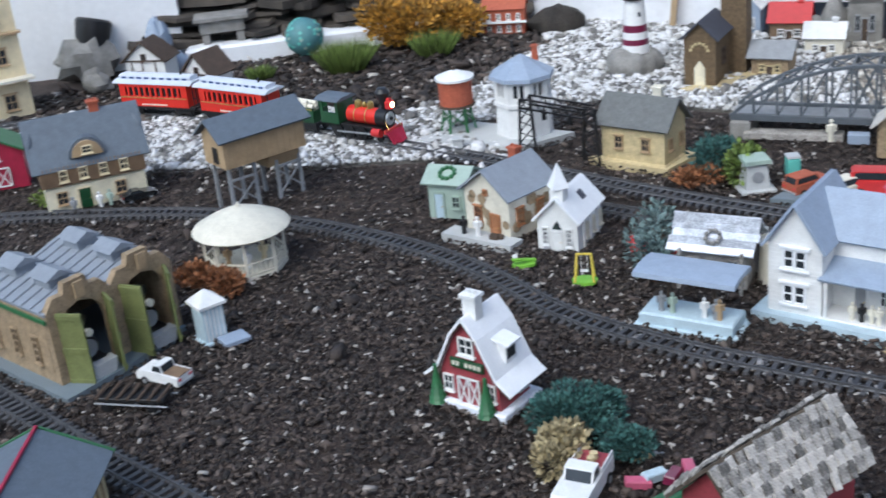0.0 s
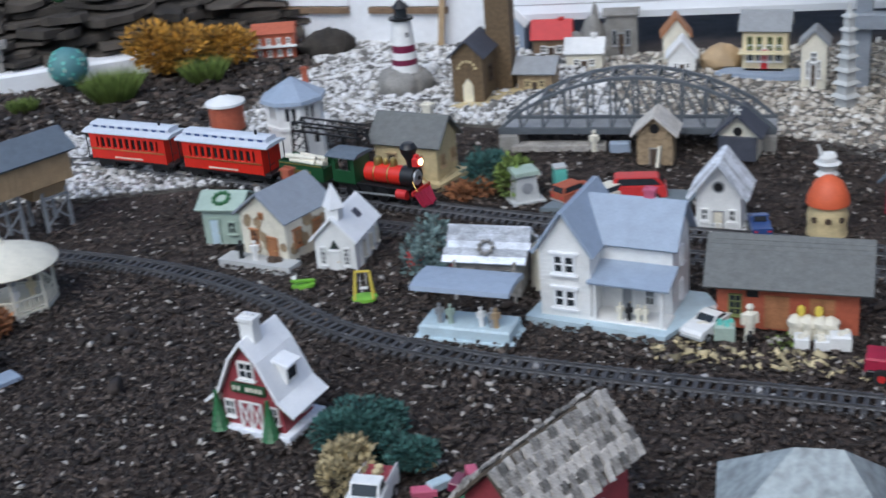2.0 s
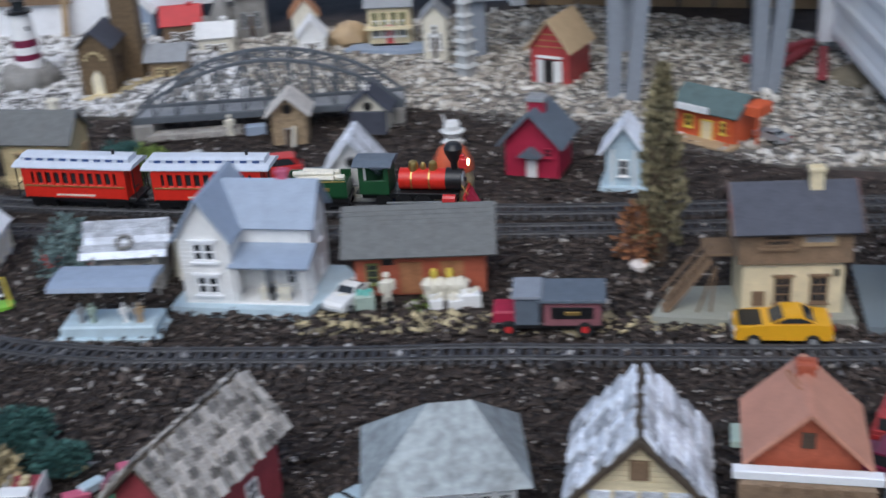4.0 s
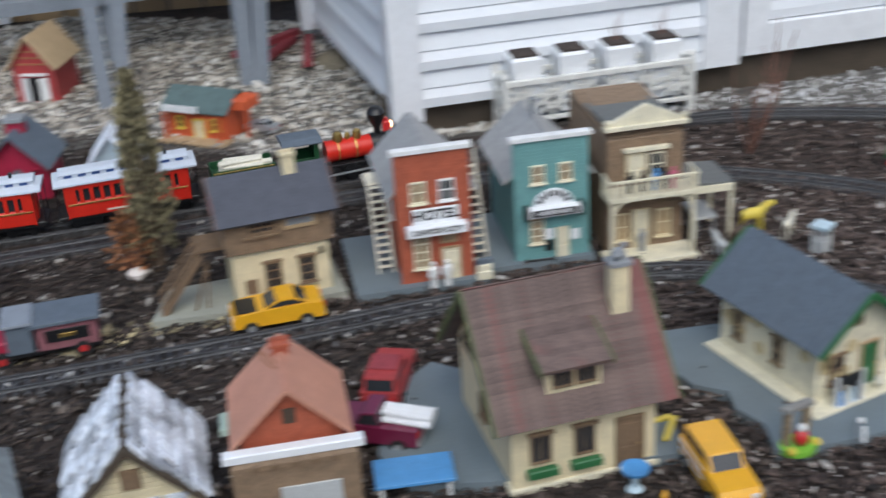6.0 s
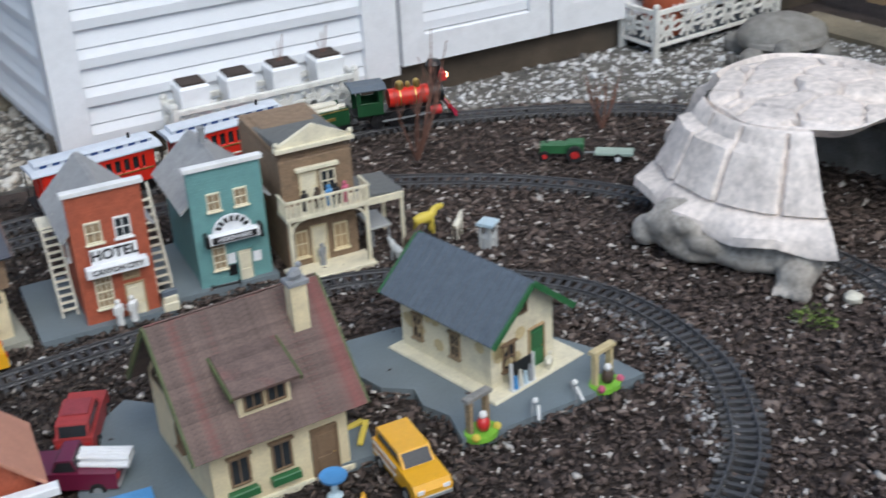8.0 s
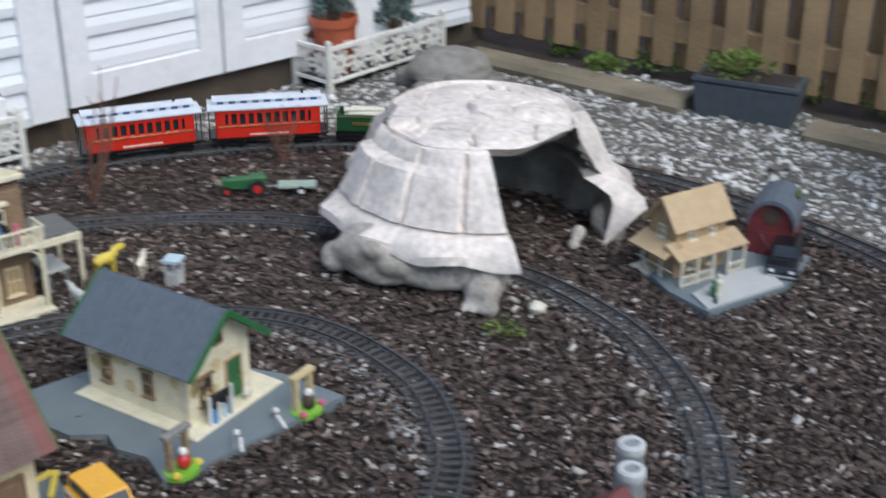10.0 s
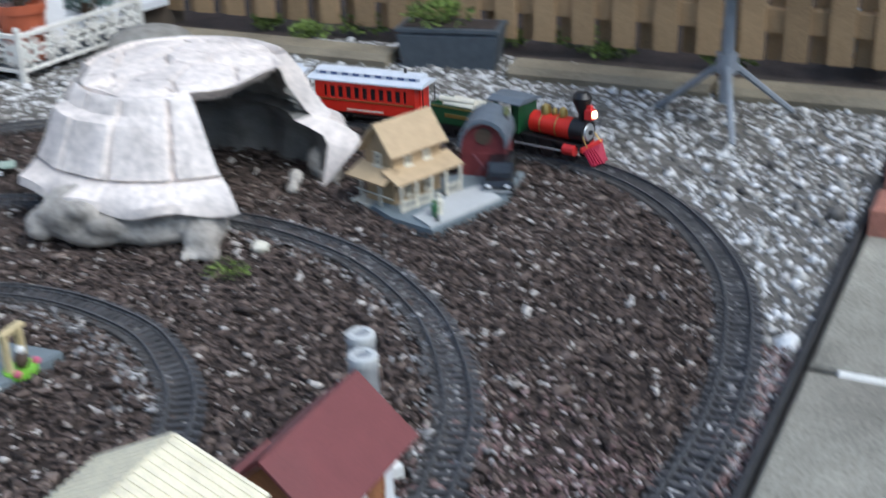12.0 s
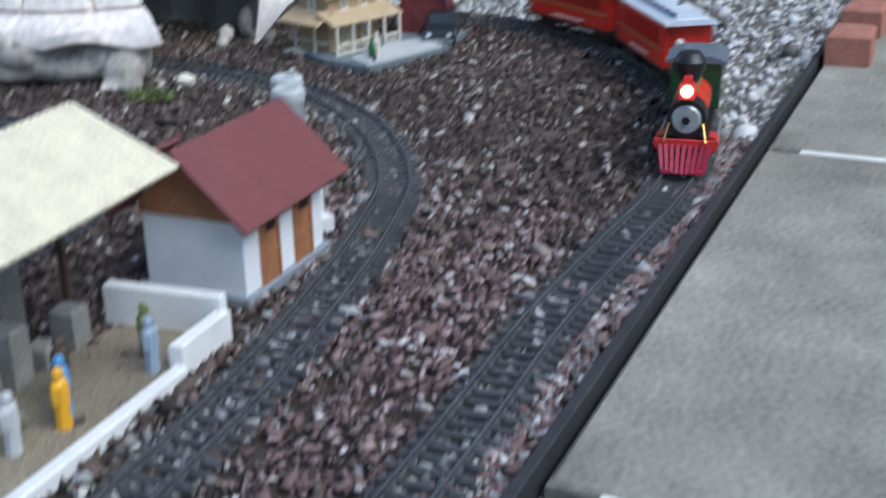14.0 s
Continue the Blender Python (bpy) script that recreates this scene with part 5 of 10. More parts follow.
    c = [m @ Vector((*v, 0)) for v in ((-w / 2 - 0.03, d / 2), (-w / 2 - 0.03, -d / 2 - 0.06), (-0.02, -d / 2 - 0.05), (w / 2, -d / 2 - 0.01), (w / 2, d / 2))]
    slab("shed_apron", [(v.x, v.y) for v in c], 0.004, "slabgrey", "grey base plate under the engine shed")
    for k in (-0.5, 0.5):
        q = m @ pose(k * W2, -d / 2 + 0.045, 0.006)
        e = thing("parked_engine", q, "black weathered model steam engine in its shed stall", "locomotive", "engines in the shed")
        Shape().cyl(0.026, 0.1, m=pose(0, -0.04, 0.058, -90), seg=16).part("boiler", "black", e, smooth=True)
        Shape().cyl(0.02, 0.006, m=pose(0, -0.04, 0.058, 90), seg=16).part("smokebox_door", "grey", e)
        Shape().lathe([(0.009, 0.08), (0.009, 0.1), (0.02, 0.118), (0.018, 0.13), (0.012, 0.134)], 12, 0, -0.02).part("stack", "black", e, smooth=True)
        Shape().cyl(0.009, 0.01, m=pose(0, -0.05, 0.1, 90), seg=10).part("headlamp", "offwhite", e)
        Shape().box(0.06, 0.14, 0.02, 0, 0, 0.016).part("frame", "black", e)
        for s in (-1, 1):
            for y in (-0.03, 0.02):
                Shape().cyl(0.018, 0.006, m=pose(s * 0.026 - 0.003, y, 0.018, 0, 90, 0), seg=14).part("wheel", "black", e)
        Shape().prism([(-0.036, 0.036), (0.036, 0.036), (0.026, 0.004), (-0.026, 0.004)], 0.03, pose(0, -0.075, 0), along="y").part("pilot", "paleslab" if k < 0 else "grey", e)


def outhouse():
    t = thing("privy", pose(-0.65, 2.5, 0, 0, 0, 38), "small white and pale blue model privy with open trap slab", "model privy")
    Shape().box(0.052, 0.052, 0.085).part("wall", "paleblue", t)
    for i in range(5):
        Shape().box(0.003, 0.003, 0.08, -0.02 + i * 0.01, -0.0265, 0.002).part("batten", "white", t)
    Shape().box(0.068, 0.068, 0.008, 0, 0, 0.085).cyl(0.046, 0.026, 0, 0, 0.093, r2=0.004, seg=4, m=pose(0, 0, 0, 0, 0, 45)).part("roof", "white", t)
    Shape().box(0.07, 0.07, 0.006, 0, 0, -0.004).part("base", "paleblue", t)
    single("trapdoor", Shape().box(0.062, 0.05, 0.01), "bluegrey", pose(-0.595, 2.472, 0.0, 0, 0, 35), "flat blue-grey hatch lying on the mulch", "hatch")


outhouse()


def model_car(x, y, rz, mat_m, label, length=0.13, style="sedan", z=0.0, extra=None):
    """A toy car: shaped body, cabin with glass, four wheels with hubs, lamps."""
    t = thing("model_car", pose(x, y, z, 0, 0, rz), label, "model car", "model cars of the town")
    L, W, r = length, length * 0.42, length * 0.085
    prof = {
        "sedan": ([(-0.5, 0.1), (0.5, 0.1), (0.51, 0.2), (0.46, 0.25), (0.2, 0.275), (-0.32, 0.285), (-0.49, 0.27), (-0.51, 0.18)], [(-0.34, 0.28), (0.15, 0.27), (-0.01, 0.355), (-0.19, 0.36)]),
        "wagon": ([(-0.5, 0.09), (0.5, 0.09), (0.51, 0.2), (0.46, 0.27), (0.22, 0.29), (-0.5, 0.29)], [(-0.49, 0.285), (0.2, 0.28), (0.08, 0.43), (-0.44, 0.44)]),
        "van": ([(-0.5, 0.08), (0.5, 0.08), (0.52, 0.2), (0.49, 0.3), (-0.5, 0.3)], [(-0.49, 0.295), (0.48, 0.295), (0.36, 0.46), (0.3, 0.48), (-0.42, 0.48), (-0.48, 0.45)]),
        "pickup": ([(-0.5, 0.1), (0.5, 0.1), (0.51, 0.22), (0.44, 0.29), (0.16, 0.3), (-0.5, 0.28)], [(-0.12, 0.28), (0.15, 0.28), (0.08, 0.43), (-0.08, 0.44)]),
    }[style]
    body = [(p * L, q * L) for p, q in prof[0]]
    cab = [(p * L, q * L) for p, q in prof[1]]
    Shape().prism(body, W, along="y").part("body", mat_m, t)
    c = Shape().prism(cab, W * 0.84, along="y").part("cabin", mat_m, t)
    mx, mz = sum(p for p, _ in cab) / len(cab), sum(q for _, q in cab) / len(cab)
    Shape().prism([(mx + (p - mx) * 0.84, mz + (q - mz) * 0.72) for p, q in cab], W * 0.86, along="y").part("side_glass", "glass", c)
    f, g = cab[1], cab[2]
    a = math.degrees(math.atan2(g[1] - f[1], g[0] - f[0]))
    n = math.hypot(g[1] - f[1], g[0] - f[0])
    Shape().box(n * 0.8, W * 0.72, 0.002, 0, 0, 0, pose((f[0] + g[0]) / 2, 0, (f[1] + g[1]) / 2, 0, -a, 0) @ pose(0, 0, -0.0013)).part("windscreen", "glass", c)
    f, g = cab[0], cab[-1]
    a = math.degrees(math.atan2(g[1] - f[1], g[0] - f[0]))
    n = math.hypot(g[1] - f[1], g[0] - f[0])
    Shape().box(n * 0.75, W * 0.7, 0.002, 0, 0, 0, pose((f[0] + g[0]) / 2, 0, (f[1] + g[1]) / 2, 0, -a, 0) @ pose(0, 0, -0.0008)).part("rear_window", "glass", c)
    for px in (-0.3, 0.31):
        for s in (-1, 1):
            w = Shape().cyl(r, L * 0.06, m=pose(px * L, s * W * 0.47 + L * 0.03, r, 90), seg=14).part("wheel", "rubber", t)
            Shape().cyl(r * 0.55, L * 0.065, m=pose(px * L, s * W * 0.47 + L * 0.0325, r, 90), seg=10).part("hub", "silver", w)
    for s in (-1, 1):
        Shape().box(L * 0.012, W * 0.16, L * 0.045, L * 0.512, s * W * 0.34, L * 0.185).part("headlamp", "cleanwhite", t)
        Shape().box(L * 0.012, W * 0.16, L * 0.04, -L * 0.508, s * W * 0.34, L * 0.2).part("tail_lamp", "red", t)
    Shape().box(L * 0.02, W * 0.96, L * 0.035, L * 0.515, 0, L * 0.11).part("bumper", "silver", t)
    Shape().box(L * 0.02, W * 0.96, L * 0.035, -L * 0.512, 0, L * 0.11).part("bumper", "silver", t)
    if extra:
        extra(t, L, W)
    return t


chalet()
engine_shed()


# ---- before the engine shed ----
def ground_clutter():
    t = thing("flat_wagon", pose(-0.76, 2.215, 0, 0, 0, -12), "black model flat wagon off its rails on the mulch", "wagon")
    Shape().box(0.15, 0.05, 0.008, 0, 0, 0.022).part("deck", "black", t)
    for i in range(7):
        Shape().rod((-0.07 + i * 0.023, -0.026, 0.03), (-0.065 + i * 0.023, 0.026, 0.036), 0.004).part("load_bar", "darkbrown", t)
    for s in (-1, 1):
        for x in (-0.05, 0.05):
            Shape().cyl(0.012, 0.006, m=pose(x, s * 0.025 + 0.003, 0.012, 90)).part("wheel", "black", t)
        Shape().rod((-0.075, s * 0.028, 0.02), (0.085, s * 0.028, 0.016), 0.002).part("truss_rod", "grey", t)

    def bed(t, L, W):
        Shape().box(L * 0.4, W * 0.8, L * 0.02, -L * 0.3, 0, L * 0.275).part("cargo", "brown", t)
    model_car(-0.715, 2.305, 150, "white", "white model pickup with brown load, by the engine shed", 0.115, "pickup", extra=bed)
    s = Shape()
    for i in range(14):
        s.ball(0.01, random.uniform(-0.04, 0.04), random.uniform(-0.03, 0.03), 0.004, sz=0.7, seg=6, rough=0.4)
    single("coal_heap", s, "black", pose(-0.73, 2.36, 0), "heap of black coal lumps by the engine shed", "coal heap")


ground_clutter()


def left_edge_house():
    """The near roof with the red ridge at the garden's left."""
    t, w, d = simple_house("depot", (-0.93, 1.61), (-0.72, 1.61), 0.24, 0.11, 0.05, "sand", "slate", "model depot with slate roof, red ridge line and green gutter", "y", 0.02, edge="green")
    Shape().bar((0, -d / 2 - 0.02, 0.172), (0, d / 2 + 0.02, 0.172), 0.005).part("ridge_line", "crimson", t, "red ridge strip")
    for i in range(8):
        Shape().box(0.004, 0.004, 0.09, w / 2 + 0.001, -d / 2 + 0.02 + i * 0.028, 0.005).part("pilaster", "tan", t)


left_edge_house()


def far_left():
    t, w, d = simple_house("tall_house", (-1.86, 4.36), (-1.655, 4.47), 0.2, 0.5, 0.08, "cream", "slate", "tall pale yellow model house with brown windows", "y", 0.02)
    F, R = face("f", w, d), face("r", w, d)
    for z in (0.03, 0.2, 0.35):
        for u in (-0.055, 0.04):
            window(t, F, u, z, 0.045, 0.06, "tan", bars=(1, 1), head=True)
        window(t, R, 0, z, 0.04, 0.06, "tan")
    Shape().box(w + 0.04, 0.05, 0.01, 0, -d / 2 - 0.02, 0.14).part("awning", "offwhite", t)
    Shape().box(w + 0.02, 0.03, 0.008, 0, -d / 2 - 0.012, 0.31).part("balcony", "tan", t)
    t, w, d = simple_house("small_barn", (-1.6, 3.61), (-1.425, 3.655), 0.12, 0.12, 0.05, "crimson", "green", "crimson model barn with green roof and white cross doors", "y", 0.012)
    F = face("f", w, d)
    g = Shape()
    for u in (-0.04, 0.0, 0.04):
        g.box(0.004, 0.004, 0.06, u, -0.003, 0.01, F)
    g.box(0.084, 0.004, 0.004, 0, -0.003, 0.01, F).box(0.084, 0.004, 0.004, 0, -0.003, 0.068, F)
    for u in (-0.04, 0.0):
        g.bar(F @ Vector((u, -0.003, 0.01)), F @ Vector((u + 0.04, -0.003, 0.07)), 0.003).bar(F @ Vector((u + 0.04, -0.003, 0.01)), F @ Vector((u, -0.003, 0.07)), 0.003)
    g.part("cross_door", "white", t)
    window(t, F, 0, 0.095, 0.04, 0.03, "white", bars=(2, 0))
    # tudor cottages
    for a, b, h, lab in (((-1.075, 4.455), (-0.96, 4.375), 0.105, "white half-timbered model cottage with brown roof and red door"), ((-1.36, 4.73), (-1.2, 4.69), 0.1, "half-timbered model cottage under a steep brown roof")):
        t, w, d = simple_house("cottage", a, b, 0.11, h, 0.07, "white", "darkbrown", lab, "y", 0.014)
        F = face("f", w, d)
        door(t, F, 0.02, 0.024, 0.045, "red", "darkbrown")
        window(t, F, -0.03, 0.03, 0.024, 0.03, "darkbrown")
        window(t, F, 0, h, 0.022, 0.026, "darkbrown")
        for u in (-0.055, -0.01, 0.045):
            Shape().box(0.005, 0.004, h, u, -0.001, 0, F).part("timber", "darkbrown", t)
        Shape().box(w, 0.004, 0.006, 0, -0.001, h - 0.004, F).part("timber", "darkbrown", t)
    s = Shape()
    random.seed(4)
    for x, y, r, q in ((0, 0, 0.05, 1.2), (0.035, 0.01, 0.03, 1.0), (-0.03, 0.02, 0.035, 1.9), (0.0, 0.0, 0.026, 2.9)):
        s.ball(r, x, y, r * 0.6 * q, sz=q * 0.7, seg=20, rough=0.22)
    single("rock_statue", s, "resindk", pose(-1.47, 4.69, 0), "lumpy grey cast-stone garden ornament", "garden ornament", smooth=True)
    s = Shape().ball(0.06, 0, 0, 0.09, sx=0.9, sz=2.3, seg=20, rough=0.22).ball(0.05, 0.06, 0.0, 0.04, seg=18, rough=0.22).ball(0.045, -0.05, 0.03, 0.05, seg=18, rough=0.22)
    single("castle_rock", s, "bluegrey", pose(-1.25, 4.86, 0), "blue-grey rock mound behind the cottages", "rock", smooth=True)
    s = Shape().lathe([(0.055, 0), (0.07, 0.06), (0.075, 0.12), (0.066, 0.13), (0.06, 0.122), (0.02, 0.12)], 14)
    single("tilted_pot", s, "black", pose(-1.55, 4.95, 0.1, -18, 12, 0), "tilted black plastic pot leaning at the wall", "flower pot", smooth=True)
    single("rock", Shape().ball(0.1, 0, 0, 0.07, sx=1.2, sz=0.9, seg=12, rough=0.6), "resindk", pose(-1.57, 4.93, 0), "dark rough stone under the tilted pot", "rock", smooth=True)
    s = Shape().box(0.18, 0.1, 0.05, 0, 0, 0.03).box(0.22, 0.13, 0.015, 0, 0, 0.08)
    for k in (-0.07, 0.07):
        s.box(0.03, 0.09, 0.05, k, 0, -0.02)
    single("stone_hut", s, "resindk", pose(-1.02, 5.03, 0.09, 0, 0, 8), "small stone shelter set among the slate", "garden ornament")
    # glass globe on its stand
    t = thing("gazing_globe", pose(-0.67, 4.86, 0), "teal mosaic gazing globe with a smaller glass ball behind", "garden ornament")
    Shape().cyl(0.03, 0.03, seg=14, r2=0.024).part("stand", "black", t)
    g = Shape().ball(0.075, 0, 0, 0.1, seg=28).part("globe", "tealdk", t, "dark teal mosaic globe", True)
    random.seed(3)
    for i in range(90):
        u, v = random.uniform(-1, 1), random.uniform(0, 6.28)
        q = Vector((math.sqrt(1 - u * u) * math.cos(v), math.sqrt(1 - u * u) * math.sin(v), u))
        o = Shape().cyl(0.007, 0.002, seg=6).part("mosaic_tile", "aqua" if i % 3 else "seafoam", g)
        o.matrix_basis = Matrix.Translation(Vector((0, 0, 0.1)) + q * 0.0745) @ q.to_track_quat("Z", "Y").to_matrix().to_4x4()
    t = thing("small_globe", pose(-0.69, 5.13, 0.3), "small shiny green glass ball resting on the slate", "garden ornament")
    Shape().ball(0.034, 0, 0, 0.03, seg=18).part("globe", "green", t, smooth=True)
    # brick model at the back of the shrub bed
    t, w, d = simple_house("brick_house", (0.04, 5.0), (0.205, 4.97), 0.1, 0.1, 0.03, "brickred", "brickred", "red brick model house with white windows at the bed's edge", "x", 0.006)
    F = face("f", w, d)
    for u in (-0.06, -0.02, 0.02, 0.06):
        for z in (0.012, 0.06):
            window(t, F, u, z, 0.018, 0.026, "white")
    Shape().box(w + 0.02, 0.02, 0.006, 0, -d / 2 - 0.012, 0.05).part("awning", "white", t)
    single("dark_boulder", Shape().ball(0.09, 0, 0, 0.03, sx=1.3, sz=0.7, seg=14, rough=0.5), "ledge", pose(0.34, 5.0, 0), "dark rounded boulder by the garage wall", "rock", smooth=True)


far_left()


def lighthouse():
    t = thing("lighthouse", pose(0.56, 4.3, 0), "white model lighthouse with dark red bands on a grey rock", "lighthouse", "model buildings")
    Shape().add(*blended([(0.05 + 0.012 * math.sin(5 * k), 0.05 * math.cos(k * 0.9), 0.05 * math.sin(k * 0.9), 0.028, 1, 1, 1) for k in range(7)])).part("rock_base", "resindk", t, "rough grey rock base", True)
    r = lambda z: 0.056 - z * 0.085
    for z0, z1, m in ((0.07, 0.1, "white"), (0.1, 0.12, "purple"), (0.12, 0.145, "white"), (0.145, 0.17, "purple"), (0.17, 0.26, "white")):
        Shape().cyl(r(z0), z1 - z0, 0, 0, z0, r2=r(z1), seg=20).part("tower_band", m, t, smooth=True)
    Shape().cyl(0.044, 0.008, 0, 0, 0.258, seg=20).part("gallery", "black", t)
    Shape().cyl(0.024, 0.035, 0, 0, 0.266, seg=12).part("lantern", "glass", t)
    Shape().cyl(0.032, 0.03, 0, 0, 0.3, r2=0.003, seg=12).part("lantern_roof", "black", t)
    for a in (0.3, 2.0, 3.9):
        Shape().box(0.01, 0.006, 0.016, 0, -0.036, 0.2, pose(0, 0, 0, 0, 0, math.degrees(a))).part("window", "glass", t)


lighthouse()


def dark_tower():
    m, w = front((0.69, 4.03), (0.735, 3.985), 0.16)
    t, w, d = simple_house("dark_church", (0.685, 4.045), (0.78, 3.995), 0.17, 0.17, 0.05, "darkstone", "navyroof", "dark brown model mission with cream arched door and tall post", "y", 0.014, cat="model church")
    F = face("f", w, d)
    dd = Shape().prism([(-0.018, 0), (0.018, 0), (0.018, 0.07), (0, 0.095), (-0.018, 0.07)], 0.006, F @ pose(0, -0.002, 0.0), along="y").part("door", "creamlt", t, "cream pointed door")
    g = Shape()
    for i in range(7):
        a = math.pi * (i + 0.5) / 7
        g.box(0.008, 0.005, 0.008, 0.03 * math.cos(a), -0.003, 0.12 + 0.03 * math.sin(a), F)
    g.part("arch_band", "sand", t)
    window(t, face("r", w, d), 0, 0.07, 0.035, 0.05, "darkbrown")
    single("timber_post", Shape().box(0.085, 0.085, 0.9), "darkstone", pose(0.885, 4.17, -0.01, 0, 0, -25), "square brown timber post behind the dark church", "post")
    slab("church_path", [(0.66, 4.0), (0.74, 3.95), (0.95, 4.1), (0.9, 4.14)], 0.004, "sand", "sandy path plate before the dark church")


dark_tower()


def back_row():
    """The row of small ornaments and houses along the house wall."""
    def small(name, a, b, depth, h, rise, wall, roof, lab, ridge="x", wins=2, over=0.01, door_m="darkbrown", win_m="white", chim=None):
        t, w, d = simple_house(name, a, b, depth, h, rise, wall, roof, lab, ridge, over)
        F = face("f", w, d)
        for i in range(wins):
            u = (i - (wins - 1) / 2) * w / max(wins, 1) * 0.85
            if abs(u) > 0.012:
                window(t, F, u, h * 0.25, w * 0.16, h * 0.4, win_m, bars=(1, 1))
        door(t, F, 0, w * 0.16, h * 0.55, door_m, win_m)
        if chim:
            chimney(t, w * 0.25, 0.0, h + rise * 0.5, 0.02, 0.04, chim)
        return t, w, d
    small("stone_lodge", (0.92, 4.1), (1.03, 4.045), 0.12, 0.07, 0.035, "stonebrown", "grey", "brown stone model lodge with stepped grey roof", over=0.016, win_m="sand")
    small("red_roof_house", (1.08, 4.52), (1.21, 4.47), 0.11, 0.07, 0.055, "brown", "red", "model house with bright red roof and chimney", chim="red")
    small("snow_house", (1.15, 4.3), (1.27, 4.25), 0.1, 0.06, 0.04, "offwhite", "white", "model cottage with snow-white roof", chim="white")
    small("birch_house", (0.98, 4.66), (1.07, 4.62), 0.08, 0.1, 0.05, "bluegrey", "white", "grey-blue model birdhouse with white roof", "y")
    s = Shape()
    for i, (x, h, r) in enumerate(((0, 0.15, 0.05), (0.05, 0.11, 0.04), (-0.06, 0.09, 0.045), (0.02, 0.19, 0.02))):
        s.lathe([(r, 0), (r * 0.9, h * 0.6), (r * 0.5, h * 0.9), (r * 0.1, h)], 9, x, 0.01 * i)
    single("castle_ornament", s, "resindk", pose(1.3, 4.47, 0), "grey-brown cast castle ornament by the wall", "garden ornament", smooth=True)
    small("ruin_house", (1.335, 4.42), (1.445, 4.38), 0.1, 0.15, 0.012, "resindk", "resindk", "dark grey-purple weathered model tower house", win_m="grey")
    small("white_chapel", (1.465, 4.1), (1.555, 4.065), 0.09, 0.055, 0.055, "white", "cleanwhite", "white model chapel with steep white roof", "y")
    small("brown_chapel", (1.49, 4.22), (1.58, 4.19), 0.1, 0.1, 0.06, "offwhite", "rust", "model church with brown roof and black finial", "y")
    single("brown_shell", Shape().ball(0.06, 0, 0, 0.03, sx=1.3, sz=0.9, seg=14, rough=0.3), "tan", pose(1.66, 4.09, 0), "tan domed cast ornament beside the painted houses", "garden ornament", smooth=True)
    t, w, d = small("painted_house", (1.7, 4.0), (1.83, 3.925), 0.1, 0.15, 0.05, "cream", "grey", "ornate yellow painted-lady model house with red door", wins=4, door_m="red", over=0.014)
    for z in (0.085,):
        for u in (-0.05, -0.018, 0.018, 0.05):
            window(t, face("f", w, d), u, z, 0.017, 0.04, "olive")
    Shape().box(w * 0.9, 0.03, 0.012, 0, -d / 2 - 0.014, 0).part("steps", "white", t)
    Shape().box(w + 0.02, 0.04, 0.006, 0, -d / 2 - 0.015, 0.07).part("porch_roof", "cream", t)
    t, w, d = small("tall_painted_house", (1.79, 3.73), (1.86, 3.69), 0.09, 0.15, 0.04, "offwhite", "grey", "tall narrow off-white painted-lady model house", "y", 2)
    window(t, face("f", w, d), 0, 0.09, 0.02, 0.035, "white")
    # small waters of blue-grey plate under the painted houses
    slab("pond_plate", [(1.6, 4.0), (1.75, 3.85), (1.84, 3.82), (1.9, 3.9), (1.66, 4.04)], 0.006, "bluegrey", "blue-grey slate plate below the painted houses", "plate")
    # pagoda lantern
    t = thing("stone_pagoda", pose(1.835, 3.5, 0, 0, 0, 20), "tall pale stone garden pagoda in seven tiers", "garden ornament")
    for i in range(7):
        w = 0.062 - i * 0.005
        z = i * 0.042
        Shape().box(w * 0.72, w * 0.72, 0.034, 0, 0, z).part("tier", "paleslab", t)
        Shape().box(w * 1.1, w * 1.1, 0.01, 0, 0, z + 0.033, None, 0.75).part("eave", "paleslab", t)
    Shape().cyl(0.012, 0.035, 0, 0, 0.294, r2=0.002, seg=8).part("finial", "paleslab", t)
    # red barn under the deck
    t, w, d = simple_house("little_red_barn", (1.975, 3.31), (2.05, 3.2), 0.16, 0.12, 0.085, "fadedred", "tanroof", "red board model barn with tan roof and white doors", "y", 0.02, cat="model barn")
    F = face("f", w, d)
    for s in (-1, 1):
        Shape().box(0.028, 0.005, 0.075, 0, 0, 0, F @ pose(s * 0.03, -0.008, 0.004, 0, 0, s * 25)).part("door_leaf", "white", t, "white half-open door leaf")
    Shape().box(0.085, 0.006, 0.008, 0, -0.003, 0.085, F).part("door_lintel", "white", t)
    Shape().box(0.045, 0.003, 0.075, 0, -0.001, 0.004, F).part("doorway", "black", t)
    for z in (0.12, 0.14, 0.16):
        Shape().box(w * 0.8 * (0.215 - z) / 0.09, 0.003, 0.004, 0, -0.001, z, F).part("board_line", "rust", t)
    # orange station
    t, w, d = simple_house("orange_station", (2.075, 2.665), (2.14, 2.485), 0.13, 0.085, 0.04, "orange", "storegreen", "orange model country store with dark green roof and porch", "x", 0.014, cat="model station")
    F = face("f", w, d)
    for u in (-0.05, 0.065):
        window(t, F, u, 0.03, 0.026, 0.036, "lemon")
    door(t, F, 0.01, 0.034, 0.058, "cream", "lemon")
    Shape().box(w * 0.6, 0.006, 0.018, -0.03, -d / 2 - 0.028, 0.088).part("sign_strip", "white", t, "white fascia board")
    for u in (-0.085, 0.09):
        Shape().box(0.006, 0.006, 0.085, u, -d / 2 - 0.028, 0).part("porch_post", "orange", t)
